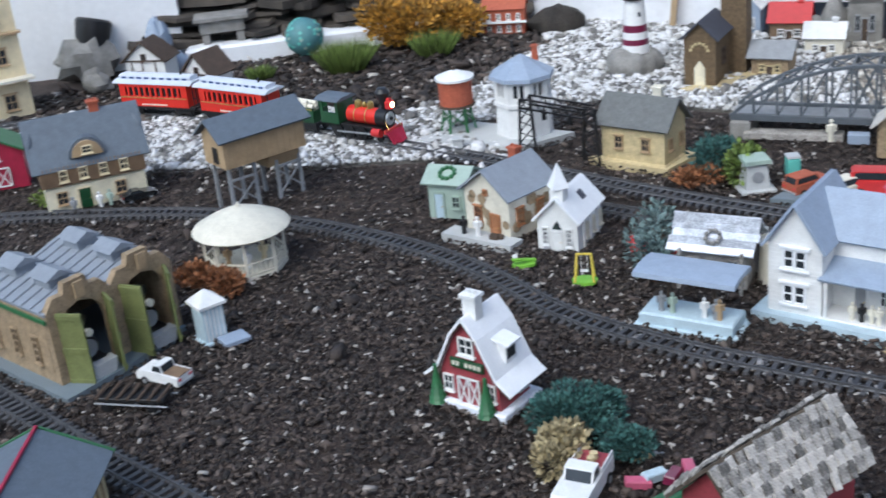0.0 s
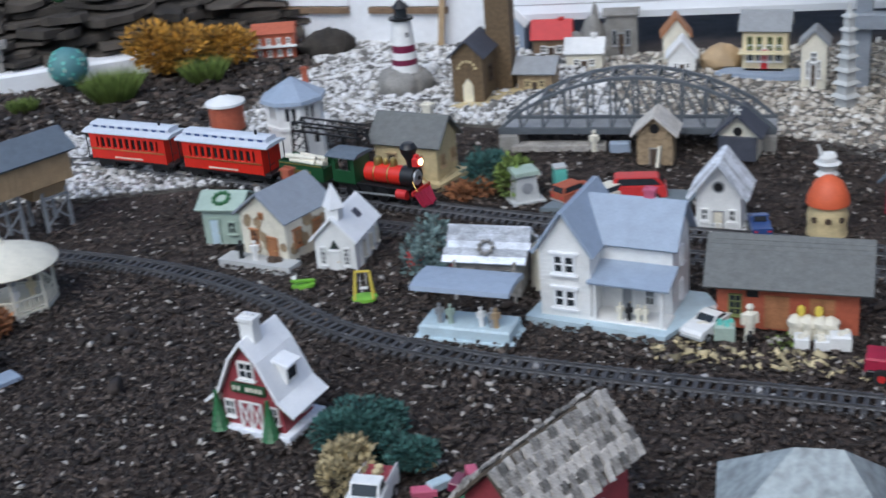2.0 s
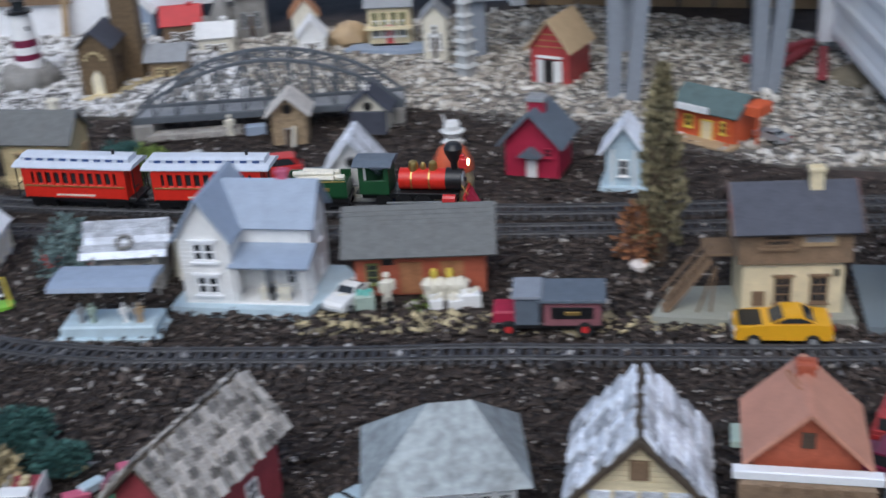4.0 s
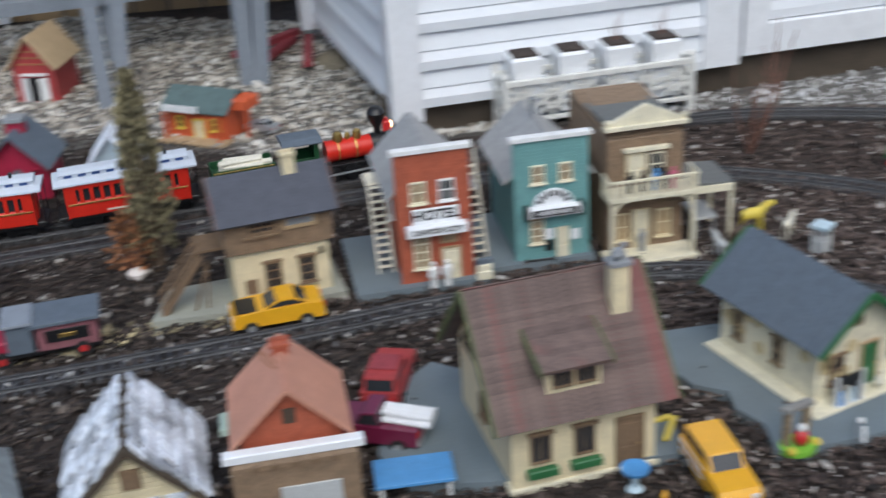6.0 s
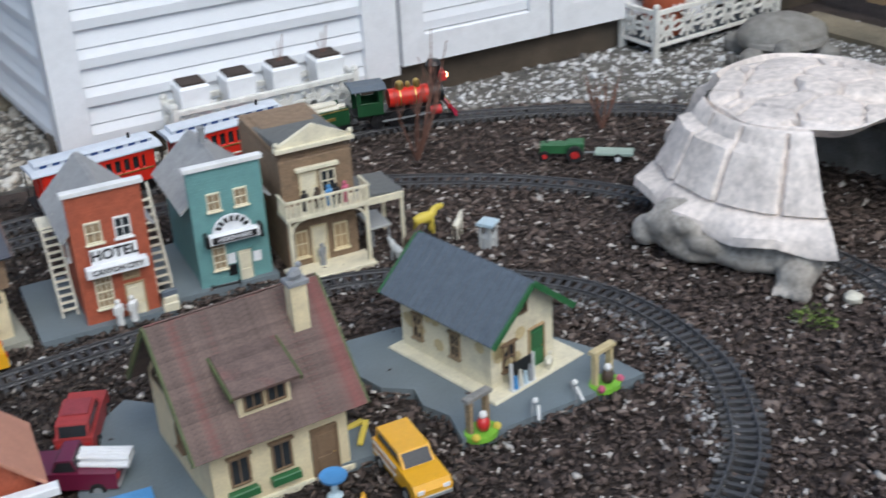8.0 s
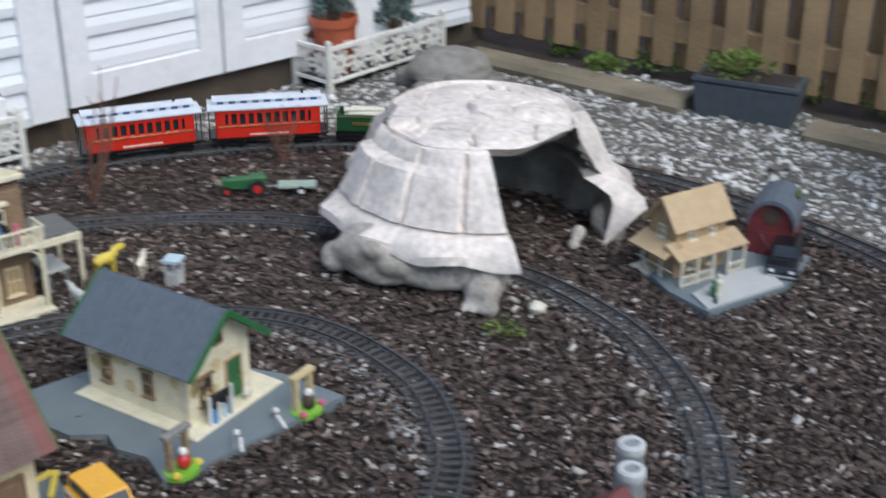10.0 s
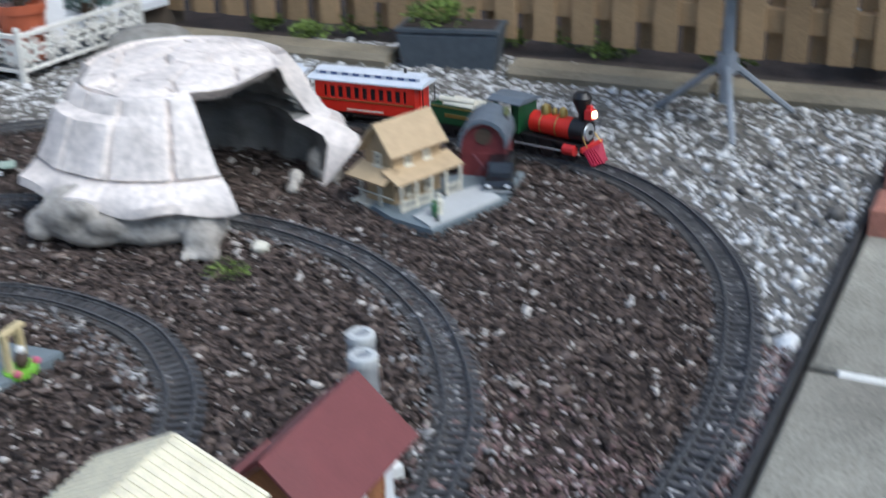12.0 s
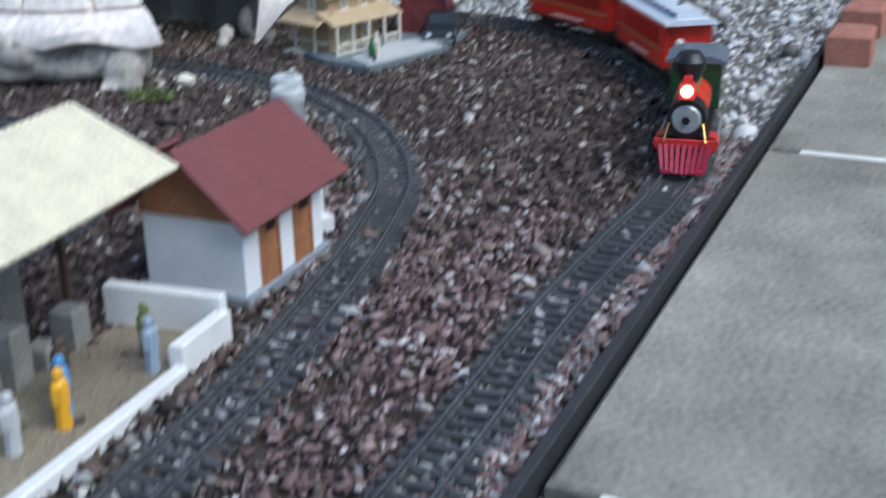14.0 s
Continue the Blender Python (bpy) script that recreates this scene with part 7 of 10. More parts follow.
def hotel_and_hardware():
    t, w, d, m = western_shop("hotel", (1.818, 1.487), (1.943, 1.396), 0.26, 0.306, "brickred", "shoproof", "red-brown false-front model hotel with white sign and outside stair")
    F = face("f", w, d)
    for u, p in ((-0.032, "stonebrown"), (0.028, "glass")):
        window(t, F, u, 0.195, 0.034, 0.048, "creamlt" if p != "glass" else "white", p, bars=(1, 1))
    window(t, F, -0.032, 0.045, 0.036, 0.075, "creamlt", "stonebrown", bars=(2, 3))
    door(t, F, 0.03, 0.036, 0.085, "creamlt", "tan")
    window(t, F, 0.028, 0.098, 0.036, 0.018, "tan", "stonebrown", bars=(2, 0), sill=False)
    s1 = Shape().box(0.098, 0.006, 0.034, 0, -0.012, 0.152, F).part("sign", "cleanwhite", t, "white sign reading HOTEL")
    text("lettering", "HOTEL", 0.031, "black", s1, F @ pose(0, -0.0158, 0.171, 90))
    s2 = Shape().box(0.128, 0.02, 0.022, 0, -0.02, 0.13, F).part("awning_sign", "cleanwhite", t, "white awning board reading CANYON CITY")
    text("lettering", "CANYON CITY", 0.0155, "black", s2, F @ pose(0, -0.0308, 0.141, 90))
    lad = Shape()
    for x in (-w / 2 - 0.04, -w / 2 - 0.008):
        lad.bar((x, 0.02, 0.185), (x, -0.07, 0.0), 0.004, 0.008).bar((x, 0.02, 0.215), (x, -0.07, 0.03), 0.004)
    lo = lad.part("outside_stair", "offwhite", t, "pale outside stair")
    for i in range(13):
        Shape().box(0.032, 0.009, 0.003, -w / 2 - 0.024, 0.016 - i * 0.0068, 0.178 - i * 0.0141).part("stair_tread", "offwhite", lo)
    Shape().box(0.04, 0.06, 0.005, -w / 2 - 0.024, 0.05, 0.183).part("stair_landing", "offwhite", lo)
    lad = Shape()
    for x in (w / 2 + 0.012, w / 2 + 0.044):
        lad.bar((x, 0.03, 0.2), (x, -0.07, 0.0), 0.004, 0.008).bar((x, 0.03, 0.235), (x, -0.07, 0.03), 0.004)
    lo = lad.part("outside_stair", "offwhite", t, "pale outside stair")
    for i in range(13):
        Shape().box(0.032, 0.009, 0.003, w / 2 + 0.028, 0.026 - i * 0.0076, 0.194 - i * 0.0152).part("stair_tread", "offwhite", lo)
    window(t, face("l", w - 0.008, d), 0.02, 0.12, 0.026, 0.04, "white")
    c = [m @ Vector((*v, 0)) for v in ((-w / 2 - 0.1, -d / 2 - 0.02), (w / 2 + 0.03, -d / 2 - 0.02), (w / 2 + 0.03, d / 2), (-w / 2 - 0.1, d / 2))]
    slab("hotel_plate", [(v.x, v.y) for v in c], 0.008, "slabgrey", "dark grey base plate under the hotel")
    p = m @ Vector((0.0, -d / 2 - 0.022, 0))
    for k in (-0.012, 0.014):
        figurine(p.x + k, p.y - k * 0.6, 0.008, 0.062, "white", label="white painted couple figurine before the hotel")
    p = m @ Vector((w / 2 + 0.02, -d / 2 - 0.012, 0))
    for k, (bw, bd, bh, bz) in enumerate(((0.034, 0.024, 0.02, 0.0), (0.03, 0.02, 0.014, 0.02), (0.034, 0.012, 0.012, 0.034))):
        single("trunk", Shape().box(bw, bd, bh), "creamlt" if k < 2 else "slate", pose(p.x, p.y, 0.008 + bz, 0, 0, -40 + 6 * k), "cream trunk stacked beside the hotel" if k < 2 else "grey-lidded case on top of the trunks", "luggage", "trunks beside the hotel")

    t, w, d, m = western_shop("hardware_store", (2.042, 1.36), (2.172, 1.263), 0.26, 0.288, "teal", "shoproof", "teal false-front model hardware store with arched white sign")
    F = face("f", w, d)
    for u in (-0.03, 0.03):
        window(t, F, u, 0.19, 0.03, 0.042, "creamlt", "stonebrown", bars=(1, 1))
    window(t, F, -0.034, 0.05, 0.03, 0.07, "creamlt", "stonebrown", bars=(1, 3))
    door(t, F, 0.022, 0.03, 0.085, "creamlt", "teal")
    for u, z in ((-0.008, 0.03), (-0.008, 0.058), (0.05, 0.05)):
        Shape().box(0.018, 0.003, 0.024, u, -0.003, z, F).part("notice", "cleanwhite" if z != 0.03 else "black", t)
    arc = [(-0.045, 0), (0.045, 0)] + [(0.045 * math.cos(a), 0.04 * math.sin(a)) for a in (0.35, 0.75, 1.2, 1.57, 1.95, 2.4, 2.8)]
    s1 = Shape().prism(arc, 0.006, F @ pose(0, -0.012, 0.14), along="y").part("arched_sign", "cleanwhite", t, "white half-round sign board")
    for i, ch in enumerate("XXXXXXX"):
        a = math.pi * (0.88 - i * 0.127)
        Shape().box(0.0065, 0.002, 0.012, 0, -0.0035, -0.006, F @ pose(0.033 * math.cos(a), -0.0125, 0.143 + 0.028 * math.sin(a)) @ pose(0, 0, 0, 0, 90 - math.degrees(a), 0)).part("letter_bar", "black", s1)
    s2 = Shape().box(0.115, 0.02, 0.02, 0, -0.018, 0.122, F).part("awning_sign", "cleanwhite", t, "white awning board reading HARDWARE")
    Shape().box(0.1, 0.002, 0.015, 0, -0.0285, 0.1245, F).part("sign_field", "black", s2)
    text("lettering", "HARDWARE", 0.0135, "cleanwhite", s2, F @ pose(0, -0.0298, 0.132, 90))
    for u in (-0.06, 0.06):
        Shape().box(0.008, 0.022, 0.03, u, -0.018, 0.117, F).part("sign_end", "black", s2)
    c = [m @ Vector((*v, 0)) for v in ((-w / 2 - 0.1, -d / 2 - 0.015), (w / 2 + 0.01, -d / 2 - 0.015), (w / 2 + 0.01, d / 2), (-w / 2 - 0.1, d / 2))]
    slab("hardware_plate", [(v.x, v.y) for v in c], 0.007, "slabgrey", "dark grey base plate under the hardware store")
    chimney(t, 0.0, 0.02, 0.29, 0.014, 0.035, "grey")
    p = m @ Vector((-0.03, -d / 2 - 0.012, 0))
    single("bicycle_rack", Shape().rod((-0.03, 0, 0.008), (0.03, 0, 0.008), 0.003).rod((-0.03, 0, 0), (-0.03, 0, 0.014), 0.003).rod((0.03, 0, 0), (0.03, 0, 0.014), 0.003), "black", pose(p.x, p.y, 0.006, 0, 0, -40), "low black hitching rail before the store", "hitching rail")


hotel_and_hardware()


def saloon():
    m, w = front((2.203, 1.236), (2.338, 1.136), 0.29)
    d = 0.29
    t = thing("saloon", m, "brown model saloon with cream balcony, pediment and side lean-to", "model saloon", "model buildings")
    h = 0.295
    Shape().box(w, d, h - 0.01).part("wall", "saloonbrown", t)
    for i in range(30):
        Shape().box(w + 0.001, d + 0.001, 0.0009, 0, 0, 0.005 + i * 0.0095).part("board_line", "saloonbrown", t)
    Shape().box(w * 0.94, d - 0.01, 0.012, 0, 0.01, 0, pose(0, 0, h - 0.02, -6)).part("roof", "greyroof", t)
    Shape().box(w + 0.016, 0.02, 0.009, 0, -d / 2, h - 0.006).part("cornice", "creamlt", t)
    Shape().prism([(-w / 2 - 0.006, 0), (w / 2 + 0.006, 0), (0, 0.042)], 0.012, pose(0, -d / 2 + 0.004, h + 0.003), along="y").part("pediment", "creamlt", t)
    for s in (-1, 1):
        Shape().ball(0.007, s * (w / 2 + 0.002), -d / 2, h + 0.012, seg=8).part("finial", "creamlt", t)
    F = face("f", w, d)
    door(t, F, -0.022, 0.036, 0.065, "creamlt", "cream", 0.165)
    window(t, F, 0.024, 0.175, 0.036, 0.055, "creamlt", "glass", bars=(1, 1))
    Shape().box(0.1, 0.012, 0.008, 0, -0.006, 0.238, F).part("door_hood", "creamlt", t)
    door(t, F, -0.01, 0.032, 0.09, "creamlt", "cream", 0.008)
    window(t, F, 0.042, 0.03, 0.034, 0.065, "cream", "tan", bars=(1, 1))
    window(t, F, -0.052, 0.03, 0.03, 0.065, "cream", "tan", bars=(1, 1))
    bal = Shape().box(w + 0.03, 0.06, 0.01, 0, -d / 2 - 0.03, 0.148).part("balcony_floor", "creamlt", t)
    Shape().box(w + 0.03, 0.005, 0.005, 0, -d / 2 - 0.058, 0.192).part("balcony_rail", "creamlt", bal)
    for i in range(14):
        Shape().box(0.0045, 0.004, 0.038, -w / 2 - 0.012 + (i + 0.5) * (w + 0.024) / 14, -d / 2 - 0.058, 0.156).part("baluster", "creamlt", bal)
    for s in (-1, 1):
        Shape().box(0.005, 0.058, 0.005, s * (w / 2 + 0.013), -d / 2 - 0.03, 0.192).part("balcony_rail", "creamlt", bal)
        for k in range(4):
            Shape().box(0.004, 0.0045, 0.038, s * (w / 2 + 0.013), -d / 2 - 0.01 - k * 0.014, 0.156).part("baluster", "creamlt", bal)
        Shape().box(0.008, 0.008, 0.148, s * (w / 2 + 0.006), -d / 2 - 0.052, 0.004).part("porch_post", "creamlt", t)
        g = Shape()
        for k in range(5):
            a0, a1 = math.pi / 2 * k / 5, math.pi / 2 * (k + 1) / 5
            cx, cz = s * (w / 2 - 0.03), 0.118
            g.bar((cx + s * 0.032 * math.cos(a0), -d / 2 - 0.052, cz + 0.028 * math.sin(a0)), (cx + s * 0.032 * math.cos(a1), -d / 2 - 0.052, cz + 0.028 * math.sin(a1)), 0.005)
        g.part("porch_bracket", "creamlt", t)
    Shape().box(w + 0.03, 0.075, 0.012, 0, -d / 2 - 0.033, -0.003).part("boardwalk", "creamlt", t)
    ln = Shape().box(0.1, 0.12, 0.006, 0, 0, 0, pose(w / 2 + 0.055, -d / 2 + 0.03, 0.148, 0, 4, 0)).part("lean_to_roof", "greyroof", t)
    Shape().box(0.1, 0.008, 0.016, w / 2 + 0.055, -d / 2 - 0.03, 0.132).part("fascia", "creamlt", ln)
    for y in (-0.03, 0.085):
        Shape().box(0.007, 0.007, 0.14, w / 2 + 0.1, -d / 2 + y, 0).part("lean_to_post", "creamlt", t)
    Shape().box(0.05, 0.09, 0.006, w / 2 + 0.06, -d / 2 + 0.05, 0.05).part("feed_table", "paleslab", t)
    for x, y in ((0.04, 0.01), (0.08, 0.01), (0.04, 0.09), (0.08, 0.09)):
        Shape().box(0.004, 0.004, 0.052, w / 2 + x, -d / 2 + y, 0).part("table_leg", "grey", t)
    for u, c in ((-0.045, "black"), (-0.015, "darkbrown"), (0.012, "skyblue"), (0.03, "black"), (0.05, "pink")):
        p = m @ Vector((u, -d / 2 - 0.035, 0))
        figurine(p.x, p.y, 0.158, 0.05, c, label="small painted figurine on the saloon balcony")
    p = m @ Vector((-0.012, -d / 2 - 0.02, 0))
    figurine(p.x, p.y, 0.009, 0.055, "grey", label="grey painted figurine in the saloon doorway")


saloon()


def horse(x, y, rz, mat_m, label, s=1.0):
    t = thing("model_horse", pose(x, y, 0, 0, 0, rz) @ Matrix.Diagonal((s, s, s, 1)), label, "model horse", "model horses at the saloon")
    t.matrix_basis = pose(x, y, 0, 0, 0, rz)
    Shape().ball(0.03 * s, 0, 0, 0.06 * s, sx=1.25, sy=0.55, sz=0.6, seg=12).part("body", mat_m, t, smooth=True)
    Shape().rod((0.026 * s, 0, 0.064 * s), (0.044 * s, 0, 0.084 * s), 0.014 * s, 0.009 * s).part("neck", mat_m, t)
    Shape().ball(0.011 * s, 0.053 * s, 0, 0.082 * s, sx=1.6, sy=0.7, seg=8).part("head", mat_m, t, smooth=True)
    for px in (-0.024, 0.024):
        for py in (-0.009, 0.009):
            Shape().rod((px * s, py * s, 0.055 * s), (px * 1.08 * s, py * s, 0), 0.0055 * s, 0.003 * s).part("leg", mat_m, t)
    Shape().rod((-0.036 * s, 0, 0.066 * s), (-0.048 * s, 0, 0.025 * s), 0.005 * s, 0.002 * s).part("tail", "darkbrown", t)


horse(2.33, 1.03, 60, "paleslab", "small pale dappled model horse standing at the saloon", 0.6)
horse(2.4, 1.03, -15, "darkbrown", "dark brown model horse with white legs", 0.62)
horse(2.475, 1.04, -30, "lemon", "yellow model horse with cream mane", 0.8)
horse(2.5, 0.965, 10, "offwhite", "pale cream model horse beside the others", 0.6)
_t = thing("well_head", pose(2.48, 0.875, 0), "pale grey and blue model well head on the mulch", "model well")
for _a in range(4):
    Shape().box(0.006, 0.006, 0.06, 0.018 * math.cos(_a * 1.57 + 0.7), 0.018 * math.sin(_a * 1.57 + 0.7), 0).part("well_post", "paleslab", _t)
Shape().box(0.04, 0.04, 0.008, 0, 0, 0.06).part("well_top", "paleblue", _t)
Shape().cyl(0.016, 0.03, seg=10).part("well_ring", "paleslab", _t)


# ---- plants ----
def foliage(name, x, y, z, r, h, n, leaf, label, category, size=0.012, trunk=None, shape="dome", seed=1, group=""):
    """A plant of many small leaves round an uneven crown, with stems."""
    rng = np.random.default_rng(seed + int(abs(x * 977 + y * 331)))
    t = thing(name, pose(x, y, z), label, category, group)
    s = Shape()
    lobes = [(rng.uniform(-0.5, 0.5) * r, rng.uniform(-0.5, 0.5) * r, rng.uniform(0.45, 0.8) * h, rng.uniform(0.4, 0.65)) for _ in range(7)]
    for i in range(n):
        if shape == "dome":
            cx, cy, cz, k = lobes[i % 7]
            q = rng.normal(0, 1, 3)
            q /= np.linalg.norm(q)
            f = k * (0.75 + 0.35 * rng.random())
            p = Vector((cx + q[0] * r * f, cy + q[1] * r * f, max(0.004, cz + q[2] * h * 0.45 * f / 0.6)))
            d = Vector(q) + Vector((0, 0, 0.5))
        elif shape == "grass":
            a = rng.uniform(0, 6.28)
            k = r * math.sqrt(rng.random())
            p = Vector((k * 0.6 * math.cos(a), k * 0.6 * math.sin(a), 0))
            d = Vector((math.cos(a) * k / r * 0.8, math.sin(a) * k / r * 0.8, 1.0))
        else:
            u = rng.random() ** 0.8
            a = rng.uniform(0, 6.28)
            k = r * (1 - u) ** 0.6 * (0.55 + 0.5 * rng.random()) * (1 + 0.25 * math.sin(a * 3 + u * 9))
            p = Vector((k * math.cos(a), k * math.sin(a), h * (0.06 + 0.92 * u)))
            d = Vector((math.cos(a) * 0.6, math.sin(a) * 0.6, 1.2))
        ln = (h * rng.uniform(0.7, 1.1)) if shape == "grass" else size * rng.uniform(0.7, 1.6)
        d.normalize()
        sd = d.cross(Vector(rng.normal(0, 1, 3))).normalized() * (0.0022 if shape == "grass" else ln * 0.3)
        up = d.cross(sd).normalized() * ln * (0.02 if shape == "grass" else 0.12)
        tip = p + d * ln
        s.add([p - sd * 0.4, p + sd * 0.4, p + d * ln * 0.5 + sd + up, tip, p + d * ln * 0.5 - sd + up], [(0, 1, 2, 4), (4, 2, 3)])
    tagged(s.part("leaves", leaf, t), "", "", "", "stuff")
    if trunk:
        for i in range(9):
            a = i * 0.7
            Shape().rod((0.2 * r * math.cos(a), 0.2 * r * math.sin(a), -0.01), (0.65 * r * math.cos(a), 0.65 * r * math.sin(a), h * 0.62), 0.005, 0.0015).part("stem", trunk, t)
        if shape == "cone":
            Shape().rod((0, 0, -0.01), (0, 0, h * 0.95), 0.009, 0.002).part("trunk", trunk, t)
    return t


freight_house()
for _x, _y, _r, _h, _n, _lab in ((0.1, 2.005, 0.062, 0.075, 3200, "spreading blue-green juniper beside the red barn"), (0.16, 1.965, 0.07, 0.07, 3600, "arching blue-green juniper bough"), (0.205, 1.89, 0.052, 0.055, 2200, "low trailing sprig of blue-green juniper")):
    foliage("juniper_bush", _x, _y, 0, _r, _h, _n, "leafteal", _lab, "shrub", 0.0075, "bark", group="garden shrubs")
foliage("dry_plant", 0.085, 1.87, 0, 0.055, 0.06, 1100, "leafstraw", "dry straw-coloured sedum beside the juniper", "shrub", 0.013)
foliage("rust_plant", -0.67, 2.755, 0, 0.065, 0.03, 900, "leafrust", "rust-brown dried fern before the bandstand", "shrub", 0.014)
foliage("rust_plant", -0.75, 2.8, 0, 0.04, 0.04, 400, "leafrust", "rust-brown dried plant beside the bandstand", "shrub", 0.014)
foliage("grey_shrub", 0.36, 2.62, 0, 0.07, 0.12, 600, "leafgrey", "sparse blue-grey shrub between church and cabin", "shrub", 0.012, "bark")
foliage("grey_shrub", 0.4, 2.78, 0, 0.05, 0.1, 350, "leafgrey", "sparse blue-grey twiggy shrub", "shrub", 0.012, "bark")
foliage("green_shrub", 0.63, 3.22, 0, 0.075, 0.1, 800, "leafteal", "dark blue-green shrub beside the stone cottage", "shrub", 0.014, "bark")
foliage("green_shrub", 0.69, 3.15, 0, 0.06, 0.09, 900, "leafgreen", "fresh green shrub beside the stone cottage", "shrub", 0.014, "bark")
foliage("rust_plant", 0.57, 3.17, 0, 0.07, 0.045, 500, "leafrust", "tawny dry plant beside the stone cottage", "shrub", 0.013)
foliage("conifer", 1.57, 2.02, 0, 0.055, 0.46, 1500, "leafolive", "slim olive-brown conifer beside the outer track", "tree", 0.016, "bark", "cone")
foliage("rust_plant", 1.515, 2.03, 0, 0.042, 0.12, 380, "leafrust", "rusty dead branches at the conifer's foot", "shrub", 0.013, "twig")
foliage("heather", -0.28, 4.94, 0, 0.16, 0.17, 2600, "leafgold", "golden-orange heather in the shrub bed", "shrub", 0.018, "bark", group="garden shrubs")
foliage("heather", -0.06, 4.95, 0, 0.13, 0.13, 1800, "leafgold", "golden-orange heather in the shrub bed", "shrub", 0.018, "bark", group="garden shrubs")
foliage("grass_clump", -0.5, 4.67, 0, 0.12, 0.12, 900, "leafgreen", "bright green tuft of ornamental grass", "grass clump", shape="grass", group="garden shrubs")
foliage("grass_clump", -0.16, 4.78, 0, 0.1, 0.1, 700, "leafgreen", "bright green tuft of ornamental grass", "grass clump", shape="grass", group="garden shrubs")
foliage("grass_clump", -0.83, 4.66, 0, 0.07, 0.05, 400, "leafgreen", "low green tuft in the shrub bed", "grass clump", shape="grass", group="garden shrubs")
foliage("low_herb", -1.3, 3.44, 0, 0.05, 0.04, 300, "leafgreen", "low green herb by the inn", "shrub", 0.012)


def bare_shrub(x, y, h, n, seed, label):
    random.seed(seed)
    t = thing("bare_shrub", pose(x, y, 0), label, "shrub", "bare shrubs")
    for i in range(n):
        a = random.uniform(0, 6.28)
        hh = h * random.uniform(0.55, 1.0)
        p = Vector((0, 0, -0.01))
        q = Vector((0.2 * hh * math.cos(a), 0.2 * hh * math.sin(a), hh * 0.5))
        r = q + Vector((0.12 * hh * math.cos(a + 0.6), 0.12 * hh * math.sin(a + 0.6), hh * 0.5))
        s = Shape().rod(p, q, 0.0035, 0.0025).rod(q, r, 0.0025, 0.001).rod(q, q + Vector((0.1 * hh * math.cos(a + 2), 0.1 * hh * math.sin(a + 2), hh * 0.3)), 0.002, 0.0008)
        s.part("twig", "twig", t)


bare_shrub(2.88, 1.28, 0.34, 9, 2, "bare reddish twigs of a leafless shrub")
bare_shrub(3.26, 0.9, 0.18, 7, 6, "thin grey leafless twigs beside the track")


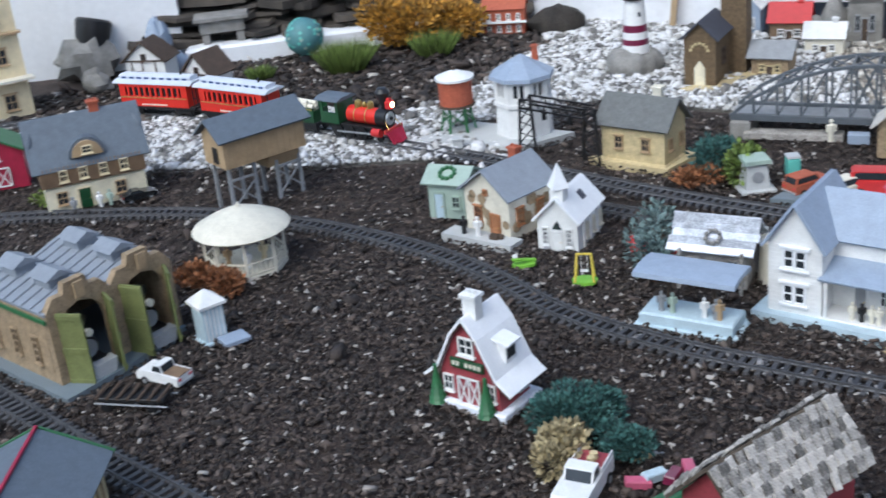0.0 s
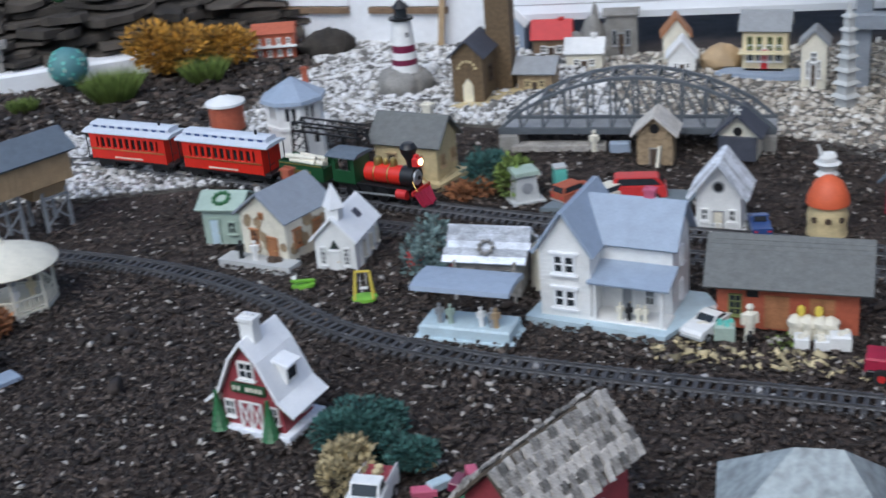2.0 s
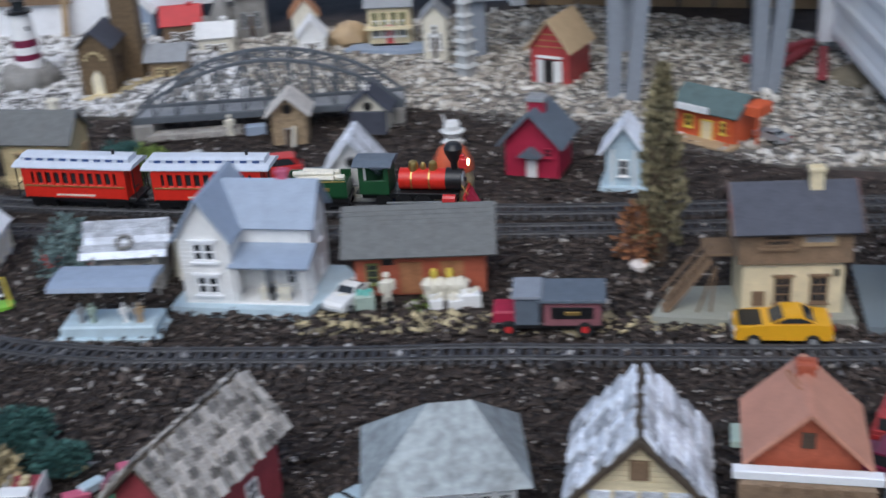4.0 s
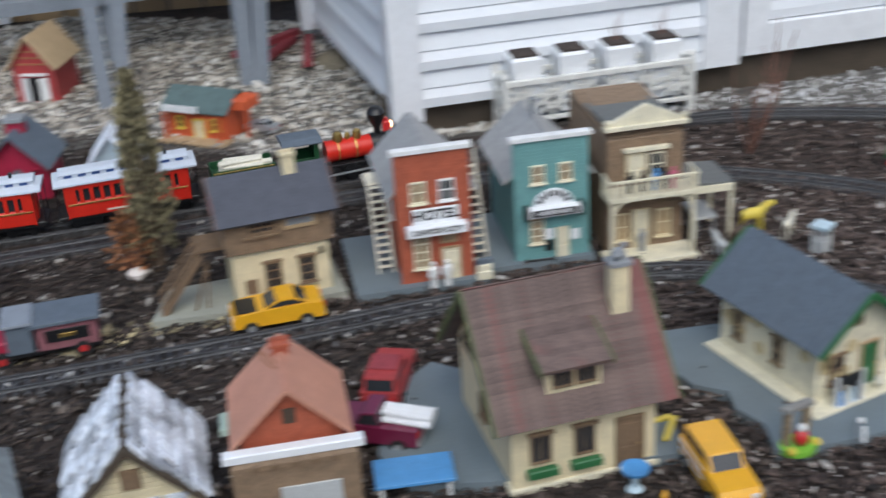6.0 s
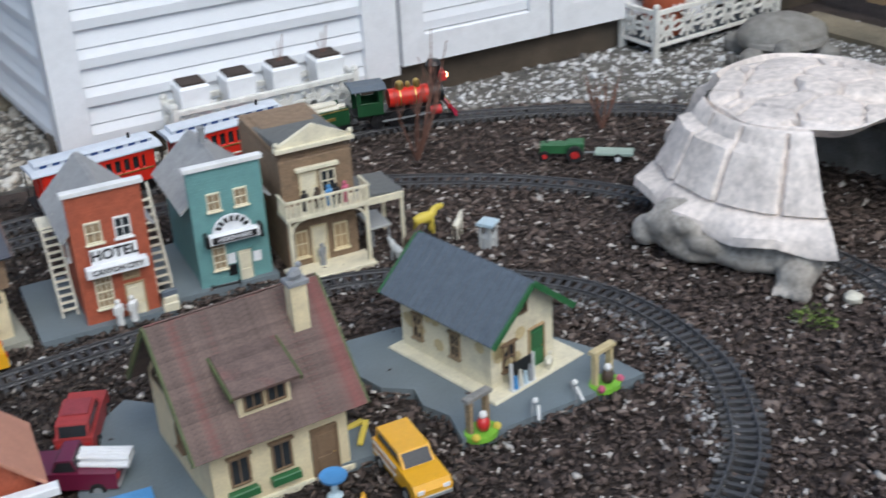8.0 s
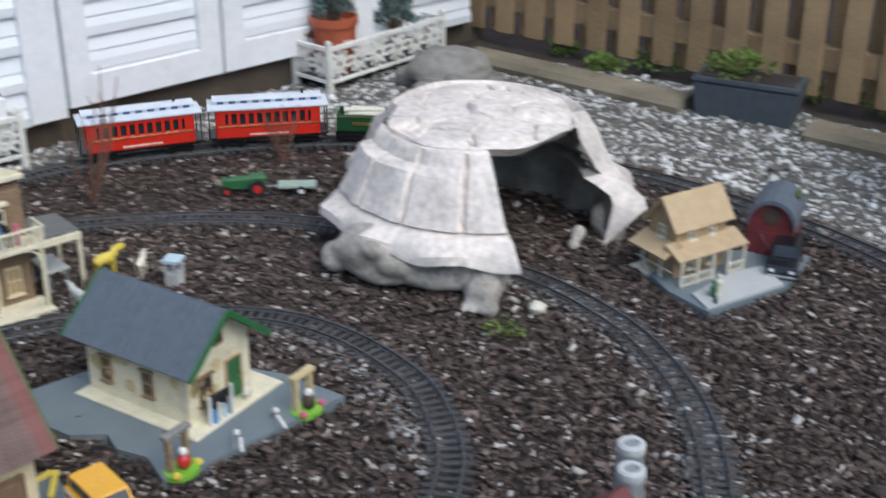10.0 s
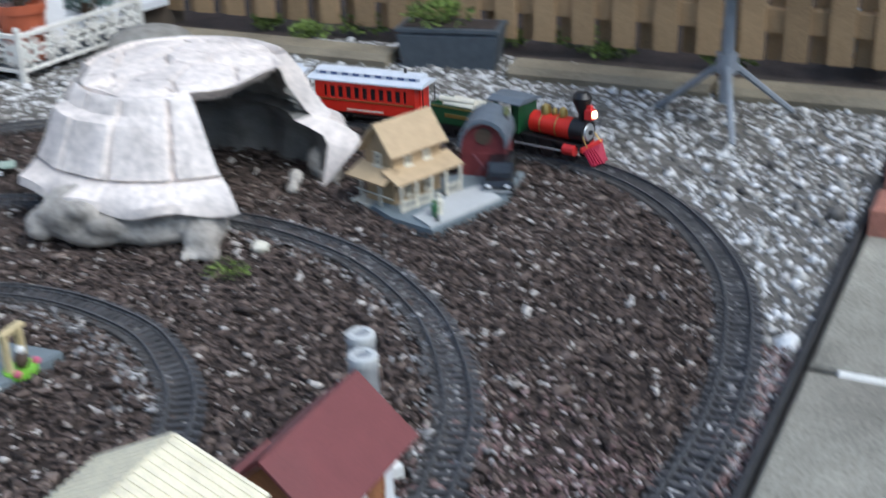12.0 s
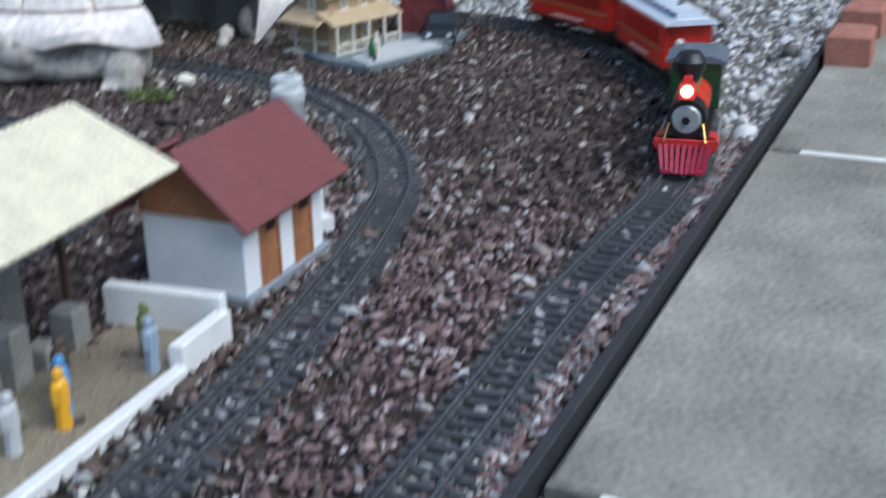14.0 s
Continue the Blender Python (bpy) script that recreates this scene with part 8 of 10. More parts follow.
# ---- bird houses and other ornaments in the middle ----
def small_things():
    # rustic stone bird house
    t, w, d = simple_house("stone_birdhouse", (1.07, 3.24), (1.16, 3.195), 0.08, 0.1, 0.045, "stonebrown", "driftwood", "rustic stone birdhouse with round hole and shingle roof", "y", 0.02, cat="birdhouse", group="birdhouses")
    F = face("f", w, d)
    Shape().cyl(0.014, 0.004, seg=14, m=F @ pose(0, 0, 0.11, 90)).part("entry_hole", "black", t)
    door(t, F, 0, 0.024, 0.05, "darkbrown", "driftwood")
    Shape().bar(F @ Vector((0.01, -0.02, 0)), F @ Vector((0.016, -0.004, 0.06)), 0.008).part("leaning_plank", "offwhite", t)
    # dark chapel birdhouse
    t, w, d = simple_house("chapel_birdhouse", (1.3, 3.2), (1.39, 3.14), 0.1, 0.08, 0.05, "offwhite", "navyroof", "cream birdhouse with dark roof, round hole and star", "y", 0.02, cat="birdhouse", group="birdhouses")
    F = face("f", w, d)
    Shape().cyl(0.013, 0.004, seg=14, m=F @ pose(0, 0, 0.085, 90)).part("entry_hole", "black", t)
    Shape().box(w, 0.01, 0.07, 0, -0.004, 0, F).part("front_base", "navyroof", t)
    g = Shape()
    for i in range(5):
        a = i * 1.2566
        g.bar((0, -d / 2 - 0.014, 0.15), (0.014 * math.sin(a), -d / 2 - 0.014, 0.15 + 0.014 * math.cos(a)), 0.004)
    g.part("star", "white", t)
    # white birdhouse with ribbed roof
    t, w, d = simple_house("white_birdhouse", (1.06, 2.74), (1.155, 2.685), 0.095, 0.105, 0.07, "white", "whitewash", "white birdhouse with ribbed tin roof and picket porch", "y", 0.026, lines=-7, cat="birdhouse", group="birdhouses")
    F = face("f", w, d)
    Shape().cyl(0.011, 0.004, seg=14, m=F @ pose(0, 0, 0.115, 90)).part("entry_hole", "black", t)
    Shape().cyl(0.016, 0.003, seg=14, m=F @ pose(0, 0.0005, 0.115, 90)).part("hole_ring", "grey", t)
    door(t, F, 0.0, 0.022, 0.05, "offwhite", "grey")
    for u in (-0.034, 0.034):
        window(t, F, u, 0.025, 0.018, 0.032, "white")
    for i in range(8):
        Shape().box(0.005, 0.004, 0.026, -0.045 + i * 0.013, -d / 2 - 0.02, 0).part("picket", "white", t)
    Shape().box(w + 0.03, d + 0.03, 0.006, 0, 0, -0.003).part("base", "white", t)
    # blue birdhouse
    t, w, d = simple_house("blue_birdhouse", (1.69, 2.43), (1.76, 2.37), 0.08, 0.115, 0.06, "paleblue", "whitewash", "pale blue birdhouse with whitewashed roof on a plinth", "y", 0.022, cat="birdhouse", group="birdhouses")
    F = face("f", w, d)
    window(t, F, 0, 0.04, 0.026, 0.045, "white")
    Shape().box(w + 0.03, d + 0.03, 0.016, 0, 0, -0.003).part("plinth", "paleblue", t)
    for u in (-0.028, 0.028):
        Shape().box(0.006, 0.006, 0.1, u, -d / 2 - 0.004, 0.012).part("corner_post", "white", t)
    # crimson house
    t, w, d = simple_house("crimson_house", (1.525, 2.66), (1.625, 2.555), 0.13, 0.1, 0.075, "crimson", "slate", "crimson model house with grey roof and pink chimney", "y", 0.022)
    F = face("f", w, d)
    door(t, F, 0.0, 0.03, 0.055, "white", "crimson")
    Shape().prism([(-0.032, 0), (0.032, 0), (0, 0.026)], 0.03, F @ pose(0, -0.015, 0.064), along="y").part("door_canopy", "slate", t)
    window(t, F, 0.045, 0.06, 0.022, 0.026, "crimson")
    chimney(t, 0, -0.005, 0.155, 0.042, 0.05, "crimson", "grey")
    # beehive pot
    t = thing("clay_pot_house", pose(1.34, 2.6, 0), "yellow ornament pot with terracotta dome lid", "garden ornament")
    Shape().lathe([(0.05, 0), (0.046, 0.03), (0.05, 0.05), (0.04, 0.085)], 16).part("pot", "sand", t, smooth=True)
    Shape().lathe([(0.052, 0.082), (0.05, 0.1), (0.034, 0.135), (0.012, 0.15), (0.002, 0.152)], 16).part("dome_lid", "orange", t, "terracotta dome lid", True)
    for a in (3.6, 4.3, 5.0):
        Shape().cyl(0.008, 0.004, seg=8, m=pose(0.047 * math.cos(a), 0.047 * math.sin(a), 0.05, 90, 0, math.degrees(a) + 90)).part("porthole", "darkbrown", t)
    # white bird fountain
    s = Shape().lathe([(0.034, 0), (0.02, 0.012), (0.03, 0.03), (0.036, 0.034), (0.01, 0.036)], 12).ball(0.018, 0, 0, 0.05, sx=1.5, seg=8).rod((-0.015, 0, 0.05), (-0.03, 0, 0.09), 0.008, 0.002)
    single("bird_ornament", s, "white", pose(1.52, 2.97, 0), "white bird-bath ornament behind the crimson house", "garden ornament", smooth=True)
    # kiosk and small privy
    t = thing("kiosk", pose(0.705, 3.1, 0, 0, 0, 5), "weathered grey stone model kiosk with flat roof", "model kiosk")
    Shape().box(0.066, 0.06, 0.07, 0, 0, 0.006, None, 0.82).part("wall", "paleslab", t)
    Shape().box(0.07, 0.066, 0.012, 0, 0, 0.076).part("roof", "seafoam", t)
    Shape().box(0.094, 0.085, 0.008, 0, 0, -0.002).part("base", "paleslab", t)
    Shape().cyl(0.016, 0.004, seg=10, m=pose(0, -0.0265, 0.04, 90)).part("niche", "grey", t)
    t = thing("teal_privy", pose(0.82, 3.16, 0), "small teal model portable toilet", "model privy")
    Shape().box(0.034, 0.034, 0.056).part("wall", "aqua", t)
    Shape().box(0.036, 0.036, 0.006, 0, 0, 0.056).part("roof", "paleslab", t)
    Shape().box(0.022, 0.003, 0.044, 0, -0.018, 0.004).part("door", "aqua", t)
    slab("car_lot", [(0.72, 2.99), (1.06, 2.85), (1.16, 2.95), (0.86, 3.12)], 0.003, "slabgrey", "grey plate of the model car lot", "base plate")
    model_car(0.83, 3.045, 28, "brickred", "red-orange model estate car on the car lot", 0.125, "wagon")
    model_car(0.9, 2.985, 25, "offwhite", "white model camper car on the car lot", 0.11, "van")
    model_car(0.995, 2.99, -18, "red", "bright red model camper van on the car lot", 0.14, "van")
    model_car(1.195, 2.665, 75, "navy", "blue model pickup beside the white birdhouse", 0.11, "pickup")
    model_car(0.885, 2.205, 215, "white", "white model police-style saloon car beside the house", 0.125)
    for i, (x, y, c) in enumerate(((0.35, 2.76, "red"), (0.44, 2.72, "red"))):
        s = Shape().lathe([(0.02, 0), (0.027, 0.03), (0.024, 0.034), (0.018, 0.03)], 12).ball(0.008, 0.008, 0, 0.036, seg=6).ball(0.008, -0.008, 0.004, 0.036, seg=6)
        single("red_flower_pot", s, c, pose(x, y, 0), "little red pot with white flowers behind the church", "flower pot", "red pots behind the church", smooth=True)
    # swing and green play set on the mulch
    t = thing("toy_swing", pose(0.205, 2.615, 0, 0, 0, -12), "yellow wooden toy swing on a green base", "toy swing")
    Shape().cyl(0.03, 0.008, seg=14, sy=0.75).part("base", "lime", t)
    for s in (-1, 1):
        Shape().bar((s * 0.022, -0.016, 0.006), (s * 0.016, 0, 0.072), 0.004).bar((s * 0.022, 0.016, 0.006), (s * 0.016, 0, 0.072), 0.004).part("frame_leg", "lemon", t)
        Shape().rod((s * 0.007, 0, 0.072), (s * 0.007, 0, 0.03), 0.0008).part("swing_rope", "white", t)
    Shape().bar((-0.018, 0, 0.072), (0.018, 0, 0.072), 0.004).part("top_bar", "lemon", t)
    Shape().box(0.018, 0.01, 0.003, 0, 0, 0.028).part("swing_seat", "white", t)
    t = thing("toy_seesaw", pose(0.07, 2.735, 0), "lime green toy seesaw on the mulch", "toy seesaw")
    Shape().cyl(0.028, 0.008, seg=12, sy=0.6).part("base", "lime", t)
    Shape().box(0.06, 0.01, 0.005, 0, 0, 0, pose(0, 0, 0.014, 0, 12, 20)).part("plank", "lime", t)
    Shape().ball(0.007, -0.02, 0, 0.026, seg=6).part("knob", "white", t)
    # pink truck and fallen toys in front of the juniper
    def cargo(t, L, W):
        Shape().box(L * 0.38, W * 0.74, L * 0.03, -L * 0.3, 0, L * 0.275).part("cargo_floor", "redbarn", t)
        for k in (-0.34, -0.24):
            Shape().cyl(L * 0.05, L * 0.1, k * L, 0.004, L * 0.29, seg=8).part("barrel", "sand", t)
        for s in (-1, 1):
            Shape().box(L * 0.42, W * 0.04, L * 0.08, -L * 0.3, s * W * 0.46, L * 0.27).part("bed_side", "white", t)
    model_car(0.115, 1.775, 245, "white", "white and maroon model pickup with barrels", 0.15, "pickup", extra=cargo)
    random.seed(5)
    for i in range(4):
        single("toy_block", Shape().box(0.045, 0.02, 0.016), ("pink", "paleblue", "purple", "pink")[i], pose(0.21 + i * 0.03, 1.79 + 0.012 * (i % 2), 0.002 + 0.004 * i, 4, 6, 30 * i), "small pink and lilac toy piece on the mulch", "toy block", "toy pieces")
    single("wood_peg", Shape().cyl(0.008, 0.035, seg=10, m=pose(0, 0, 0.008, 0, 90, 10)), "sand", pose(0.21, 1.87, 0), "small pale wooden peg on the mulch", "peg")
    single("pale_stone", Shape().ball(0.022, 0, 0, 0.012, sz=0.7, seg=10, rough=0.4), "resin", pose(1.5, 2.0, 0), "pale stone at the conifer's foot", "stone", smooth=True)


small_things()


# ---- the near row of the town ----
def near_row():
    # old barn with split shingles
    t, w, d = simple_house("shingled_barn", (0.33, 1.465), (0.524, 1.618), 0.13, 0.145, 0.07, "redbarn", "skirt", "crimson model barn under grey split-wood shingles", "x", 0.02, cat="model barn")
    a = math.degrees(math.atan2(0.07, d / 2))
    sl = math.hypot(0.07, d / 2) + 0.02
    for s in (0, 180):
        shingle_slope(t, pose(0, 0, 0.217, 0, 0, s) @ pose(0, 0, 0, a), w + 0.04, sl, 0.0205, "driftwood")
    R = face("r", w, d)
    window(t, R, -0.02, 0.06, 0.034, 0.045, "white")
    window(t, R, 0.035, 0.06, 0.02, 0.045, "white")
    window(t, face("f", w, d), 0.04, 0.05, 0.03, 0.04, "white")
    # green canopy beside the barn
    single("green_canopy", Shape().prism([(-0.05, 0), (-0.05, 0.05), (0, 0.075), (0.05, 0.05), (0.05, 0)], 0.09), "green", pose(0.27, 1.66, 0, 0, 0, 35), "dark green model tent roof beside the barn", "model tent")
    # hip-roofed grey building
    m, w = front((0.615, 1.41), (0.815, 1.325), 0.16)
    d = 0.16
    t = thing("grey_pavilion", m, "white model pavilion under a blotchy pale grey hip roof", "model pavilion", "model buildings")
    Shape().box(w, d, 0.115).part("wall", "white", t)
    vs = [(-w / 2 - 0.025, -d / 2 - 0.025, 0.11), (w / 2 + 0.025, -d / 2 - 0.025, 0.11), (w / 2 + 0.025, d / 2 + 0.025, 0.11), (-w / 2 - 0.025, d / 2 + 0.025, 0.11), (-0.02, 0.01, 0.205), (0.05, 0.01, 0.205)]
    Shape().add(vs, [(3, 2, 1, 0), (0, 1, 5, 4), (1, 2, 5), (2, 3, 4, 5), (3, 0, 4)]).part("hip_roof", "sagging", t, "blotchy pale grey hip roof")
    for u in (0.03, 0.06, 0.09):
        window(t, face("f", w, d), u, 0.04, 0.02, 0.05, "white")
    model_car(0.6, 1.52, 20, "paleblue", "pale blue model car behind the pavilion", 0.1)
    # white-shingled house
    t, w, d = simple_house("shingled_house", (0.885, 1.25), (1.03, 1.15), 0.17, 0.12, 0.092, "cream", "skirt", "cream clapboard model house under whitewashed wood shingles", "y", 0.022)
    a = math.degrees(math.atan2(0.092, w / 2))
    sl = math.hypot(0.092, w / 2) + 0.022
    for s in (-90, 90):
        shingle_slope(t, pose(0, 0, 0.214, 0, 0, s) @ pose(0, 0, 0, a), d + 0.044, sl, 0.029, "whitewash")
    F = face("f", w, d)
    for i in range(9):
        z = 0.125 + i * 0.0095
        Shape().box(max(0.01, w * (0.212 - z) / 0.092), 0.003, 0.008, 0, -0.001, z, F).part("clapboard", "cream", t)
    Shape().box(0.03, 0.006, 0.034, 0, -0.003, 0.138, F).part("loft_shutter", "brown", t, "brown loft shutter")
    for s in (-1, 1):
        Shape().bar(F @ Vector((s * (w / 2 + 0.018), -0.016, 0.098)), F @ Vector((0, -0.016, 0.21)), 0.006).part("bargeboard", "darkbrown", t)
    for u in (-0.06, -0.02, 0.02, 0.06):
        Shape().box(0.034, 0.004, 0.05, u, -0.002, 0.065, F).part("shutter", "whitewash", t)
    # copper-roofed house
    t, w, d = simple_house("copper_roof_house", (1.108, 1.125), (1.232, 1.032), 0.14, 0.175, 0.075, "brickred", "copper", "model house with salmon copper roof and red-brown gable", "y", 0.018)
    F = face("f", w, d)
    Shape().box(0.02, 0.004, 0.026, 0, -0.001, 0.19, F).part("gable_window", "darkbrown", t)
    Shape().box(w + 0.06, 0.02, 0.014, 0, -d / 2 - 0.025, 0.152).part("gutter_board", "cleanwhite", t, "white gutter board")
    Shape().box(w + 0.04, 0.05, 0.15, 0, -d / 2 - 0.012, 0).part("front_bay", "saloonbrown", t)
    for i in range(5):
        Shape().box(0.012, 0.008, 0.01, -0.06 + i * 0.03, -d / 2 - 0.04, 0.138).part("bracket", "brown", t)
    Shape().box(w * 0.6, 0.005, 0.05, 0.02, -d / 2 - 0.038, 0.05).part("sign_panel", "paleslab", t)
    chimney(t, 0.0, 0.04, 0.225, 0.026, 0.045, "brickred", "brickred")
    g = Shape()
    for i in range(10):
        a0, a1 = i * 0.628, (i + 1) * 0.628
        g.rod((0.012 * math.cos(a0), 0, 0.02 * math.sin(a0)), (0.012 * math.cos(a1), 0, 0.02 * math.sin(a1)), 0.0012)
    o = g.part("wire_loop", "rust", t)
    o.matrix_basis = pose(-0.02, 0.0, 0.262, -40, 0, 90)
    Shape().box(0.022, 0.05, 0.012, -w / 2 - 0.02, 0.0, 0.152).part("side_canopy", "seafoam", t)
    # vehicles beside it
    def rack(t, L, W):
        Shape().box(L * 0.3, W * 0.7, 0.003, -L * 0.12, 0, L * 0.44).part("roof_rack", "redbarn", t)
    model_car(1.525, 1.235, 33, "fadedred", "faded red model off-road wagon on the grey plate", 0.165, "wagon", extra=rack)

    def logs(t, L, W):
        for i in range(9):
            o = Shape().cyl(0.0048, L * 0.62, seg=8).part("white_pole", "cleanwhite", t, "white pole")
            o.matrix_basis = pose(-L * 0.62, -0.018 + (i % 5) * 0.009, L * 0.3 + (i // 5) * 0.009, 0, 88, random.uniform(-5, 5))
    model_car(1.4, 1.145, 118, "purple", "dark maroon model truck loaded with white poles", 0.17, "pickup", extra=logs)
    slab("yard_plate", [(1.33, 1.0), (1.42, 0.9), (1.68, 0.7), (1.74, 0.76), (1.63, 1.23), (1.5, 1.22), (1.36, 1.1)], 0.004, "slabgrey", "grey plate of the house yard")
    t = thing("blue_table", pose(1.345, 1.0, 0, 0, 0, -40), "bright blue flat-topped toy table in the yard", "toy table")
    Shape().box(0.13, 0.075, 0.006, 0, 0, 0.03).part("table_top", "skyblue", t)
    for x in (-0.055, 0.055):
        for y in (-0.03, 0.03):
            Shape().box(0.006, 0.006, 0.032, x, y, 0).part("leg", "white", t)


near_row()


def tiled_house():
    m, w = front((1.43, 0.862), (1.642, 0.734), 0.275)
    d, h, rise = 0.275, 0.15, 0.15
    t = thing("tiled_house", m, "cream model house with steep mottled red-brown tiled roof and dormer", "model house", "model buildings")
    gable_walls(w, d, h, rise, "x").part("wall", "cream", t)
    Shape().box(w + 0.01, d + 0.01, 0.012, 0, 0, -0.004).part("plinth", "creamlt", t)
    out = roof_slabs(t, w, d, h, rise, "x", "tileroof", 0.03, edge_m="mossgreen")
    for p, mm, ln, sl in out:
        n = 26
        cs = [Shape().box(ln * 0.998, sl / n * 1.25, 0.0026).mesh("tile_course", "tileroof")]
        for i in range(n):
            o = new("tile_course", cs[0])
            o.parent = p
            o.matrix_basis = mm @ pose(0, -sl + (i + 0.55) * sl / n, 0.0062, 7, 0, 0)
    F, L = face("f", w, d), face("l", w, d)
    for u in (-0.075, 0.0):
        window(t, F, u, 0.05, 0.036, 0.056, "brown", "glass", bars=(1, 0), head=True, sill=False)
        bx = Shape().box(0.052, 0.014, 0.014, u, -0.009, 0.03, F).part("window_box", "green", t, "green window box")
    door(t, F, 0.078, 0.042, 0.1, "brown", "brown")
    window(t, L, 0.0, 0.06, 0.03, 0.045, "brown")
    g = Shape()
    for u0, z0, u1, z1 in ((-0.1, 0.155, 0.1, 0.155), (-0.06, 0.155, -0.06, 0.225), (0.0, 0.155, 0.0, 0.285), (0.06, 0.155, 0.06, 0.225), (-0.06, 0.2, 0.06, 0.2), (-0.1, 0.16, -0.06, 0.2), (0.1, 0.16, 0.06, 0.2), (-0.06, 0.16, 0.0, 0.2), (0.06, 0.16, 0.0, 0.2)):
        g.bar(L @ Vector((u0, -0.002, z0)), L @ Vector((u1, -0.002, z1)), 0.007)
    g.part("gable_timber", "darkbrown", t)
    dy = -d / 2 + 0.006
    dm = Shape().box(0.092, 0.085, 0.083, -0.014, dy + 0.0425, h - 0.012).part("dormer", "cream", t)
    for u in (-0.02, 0.02):
        window(t, pose(-0.014, dy, 0), u, h + 0.031, 0.035, 0.034, "brown", bars=(1, 0), sill=False)
    q = pose(-0.014, dy + 0.036, h + 0.084, 17)
    Shape().box(0.118, 0.11, 0.006, 0, 0, 0, q).part("dormer_roof", "tileroof", dm)
    for i in range(8):
        o = Shape().box(0.116, 0.0155, 0.0026, 0, 0, 0, q @ pose(0, -0.047 + i * 0.0135, 0.0055, 7)).part("tile_course", "tileroof", dm)
    for k in (-1, 1):
        Shape().box(0.004, 0.112, 0.01, k * 0.061, 0, -0.003, q).part("dormer_bargeboard", "mossgreen", dm)
    chimney(t, 0.095, -0.05, 0.2, 0.03, 0.14, "cream", "grey")
    p = m @ Vector((0.095, -0.05, 0))
    single("bird_figure", Shape().ball(0.011, 0, 0, 0.01, sx=1.4, seg=8).ball(0.006, 0.014, 0, 0.02, seg=6), "grey", pose(p.x, p.y, 0.341), "small grey bird ornament on the chimney", "garden ornament", smooth=True)
    p = m @ Vector((0.062, -d / 2 - 0.06, 0))
    t = thing("bird_bath", pose(p.x, p.y, 0.004) @ Matrix.Diagonal((0.8, 0.8, 0.8, 1)), "blue-bowled model bird bath on a white stand", "bird bath")
    Shape().lathe([(0.018, 0), (0.008, 0.008), (0.007, 0.035), (0.012, 0.04)], 12).part("pedestal", "paleblue", t, smooth=True)
    Shape().lathe([(0.012, 0.038), (0.028, 0.045), (0.03, 0.052), (0.024, 0.05), (0.004, 0.047)], 16).part("bowl", "skyblue", t, "bright blue bowl", True)
    p = m @ Vector((0.09, -d / 2 - 0.11, 0))
    figurine(p.x, p.y, 0.0, 0.03, "yellow", label="small yellow toy figure on the yard plate")
    for k, (u, v) in enumerate(((w / 2 + 0.04, -0.05), (w / 2 + 0.05, -0.09))):
        p = m @ Vector((u, v, 0))
        single("yellow_slat", Shape().box(0.06, 0.01, 0.006), "lemon", pose(p.x, p.y, 0.01 + 0.01 * k, 0, -8, -30 + 50 * k), "yellow plastic slat beside the house", "slat", "yellow slats")


tiled_house()


def woody(t, L, W):
    for s in (-1, 1):
        for z in (0.15, 0.2, 0.25):
            Shape().box(L * 0.55, 0.002, L * 0.02, -L * 0.2, s * W * 0.503, z * L).part("side_stripe", "cleanwhite" if z != 0.2 else "rust", t)


model_car(1.655, 0.62, 235, "yellow", "bright yellow model woody wagon with striped sides", 0.165, "wagon", extra=woody)


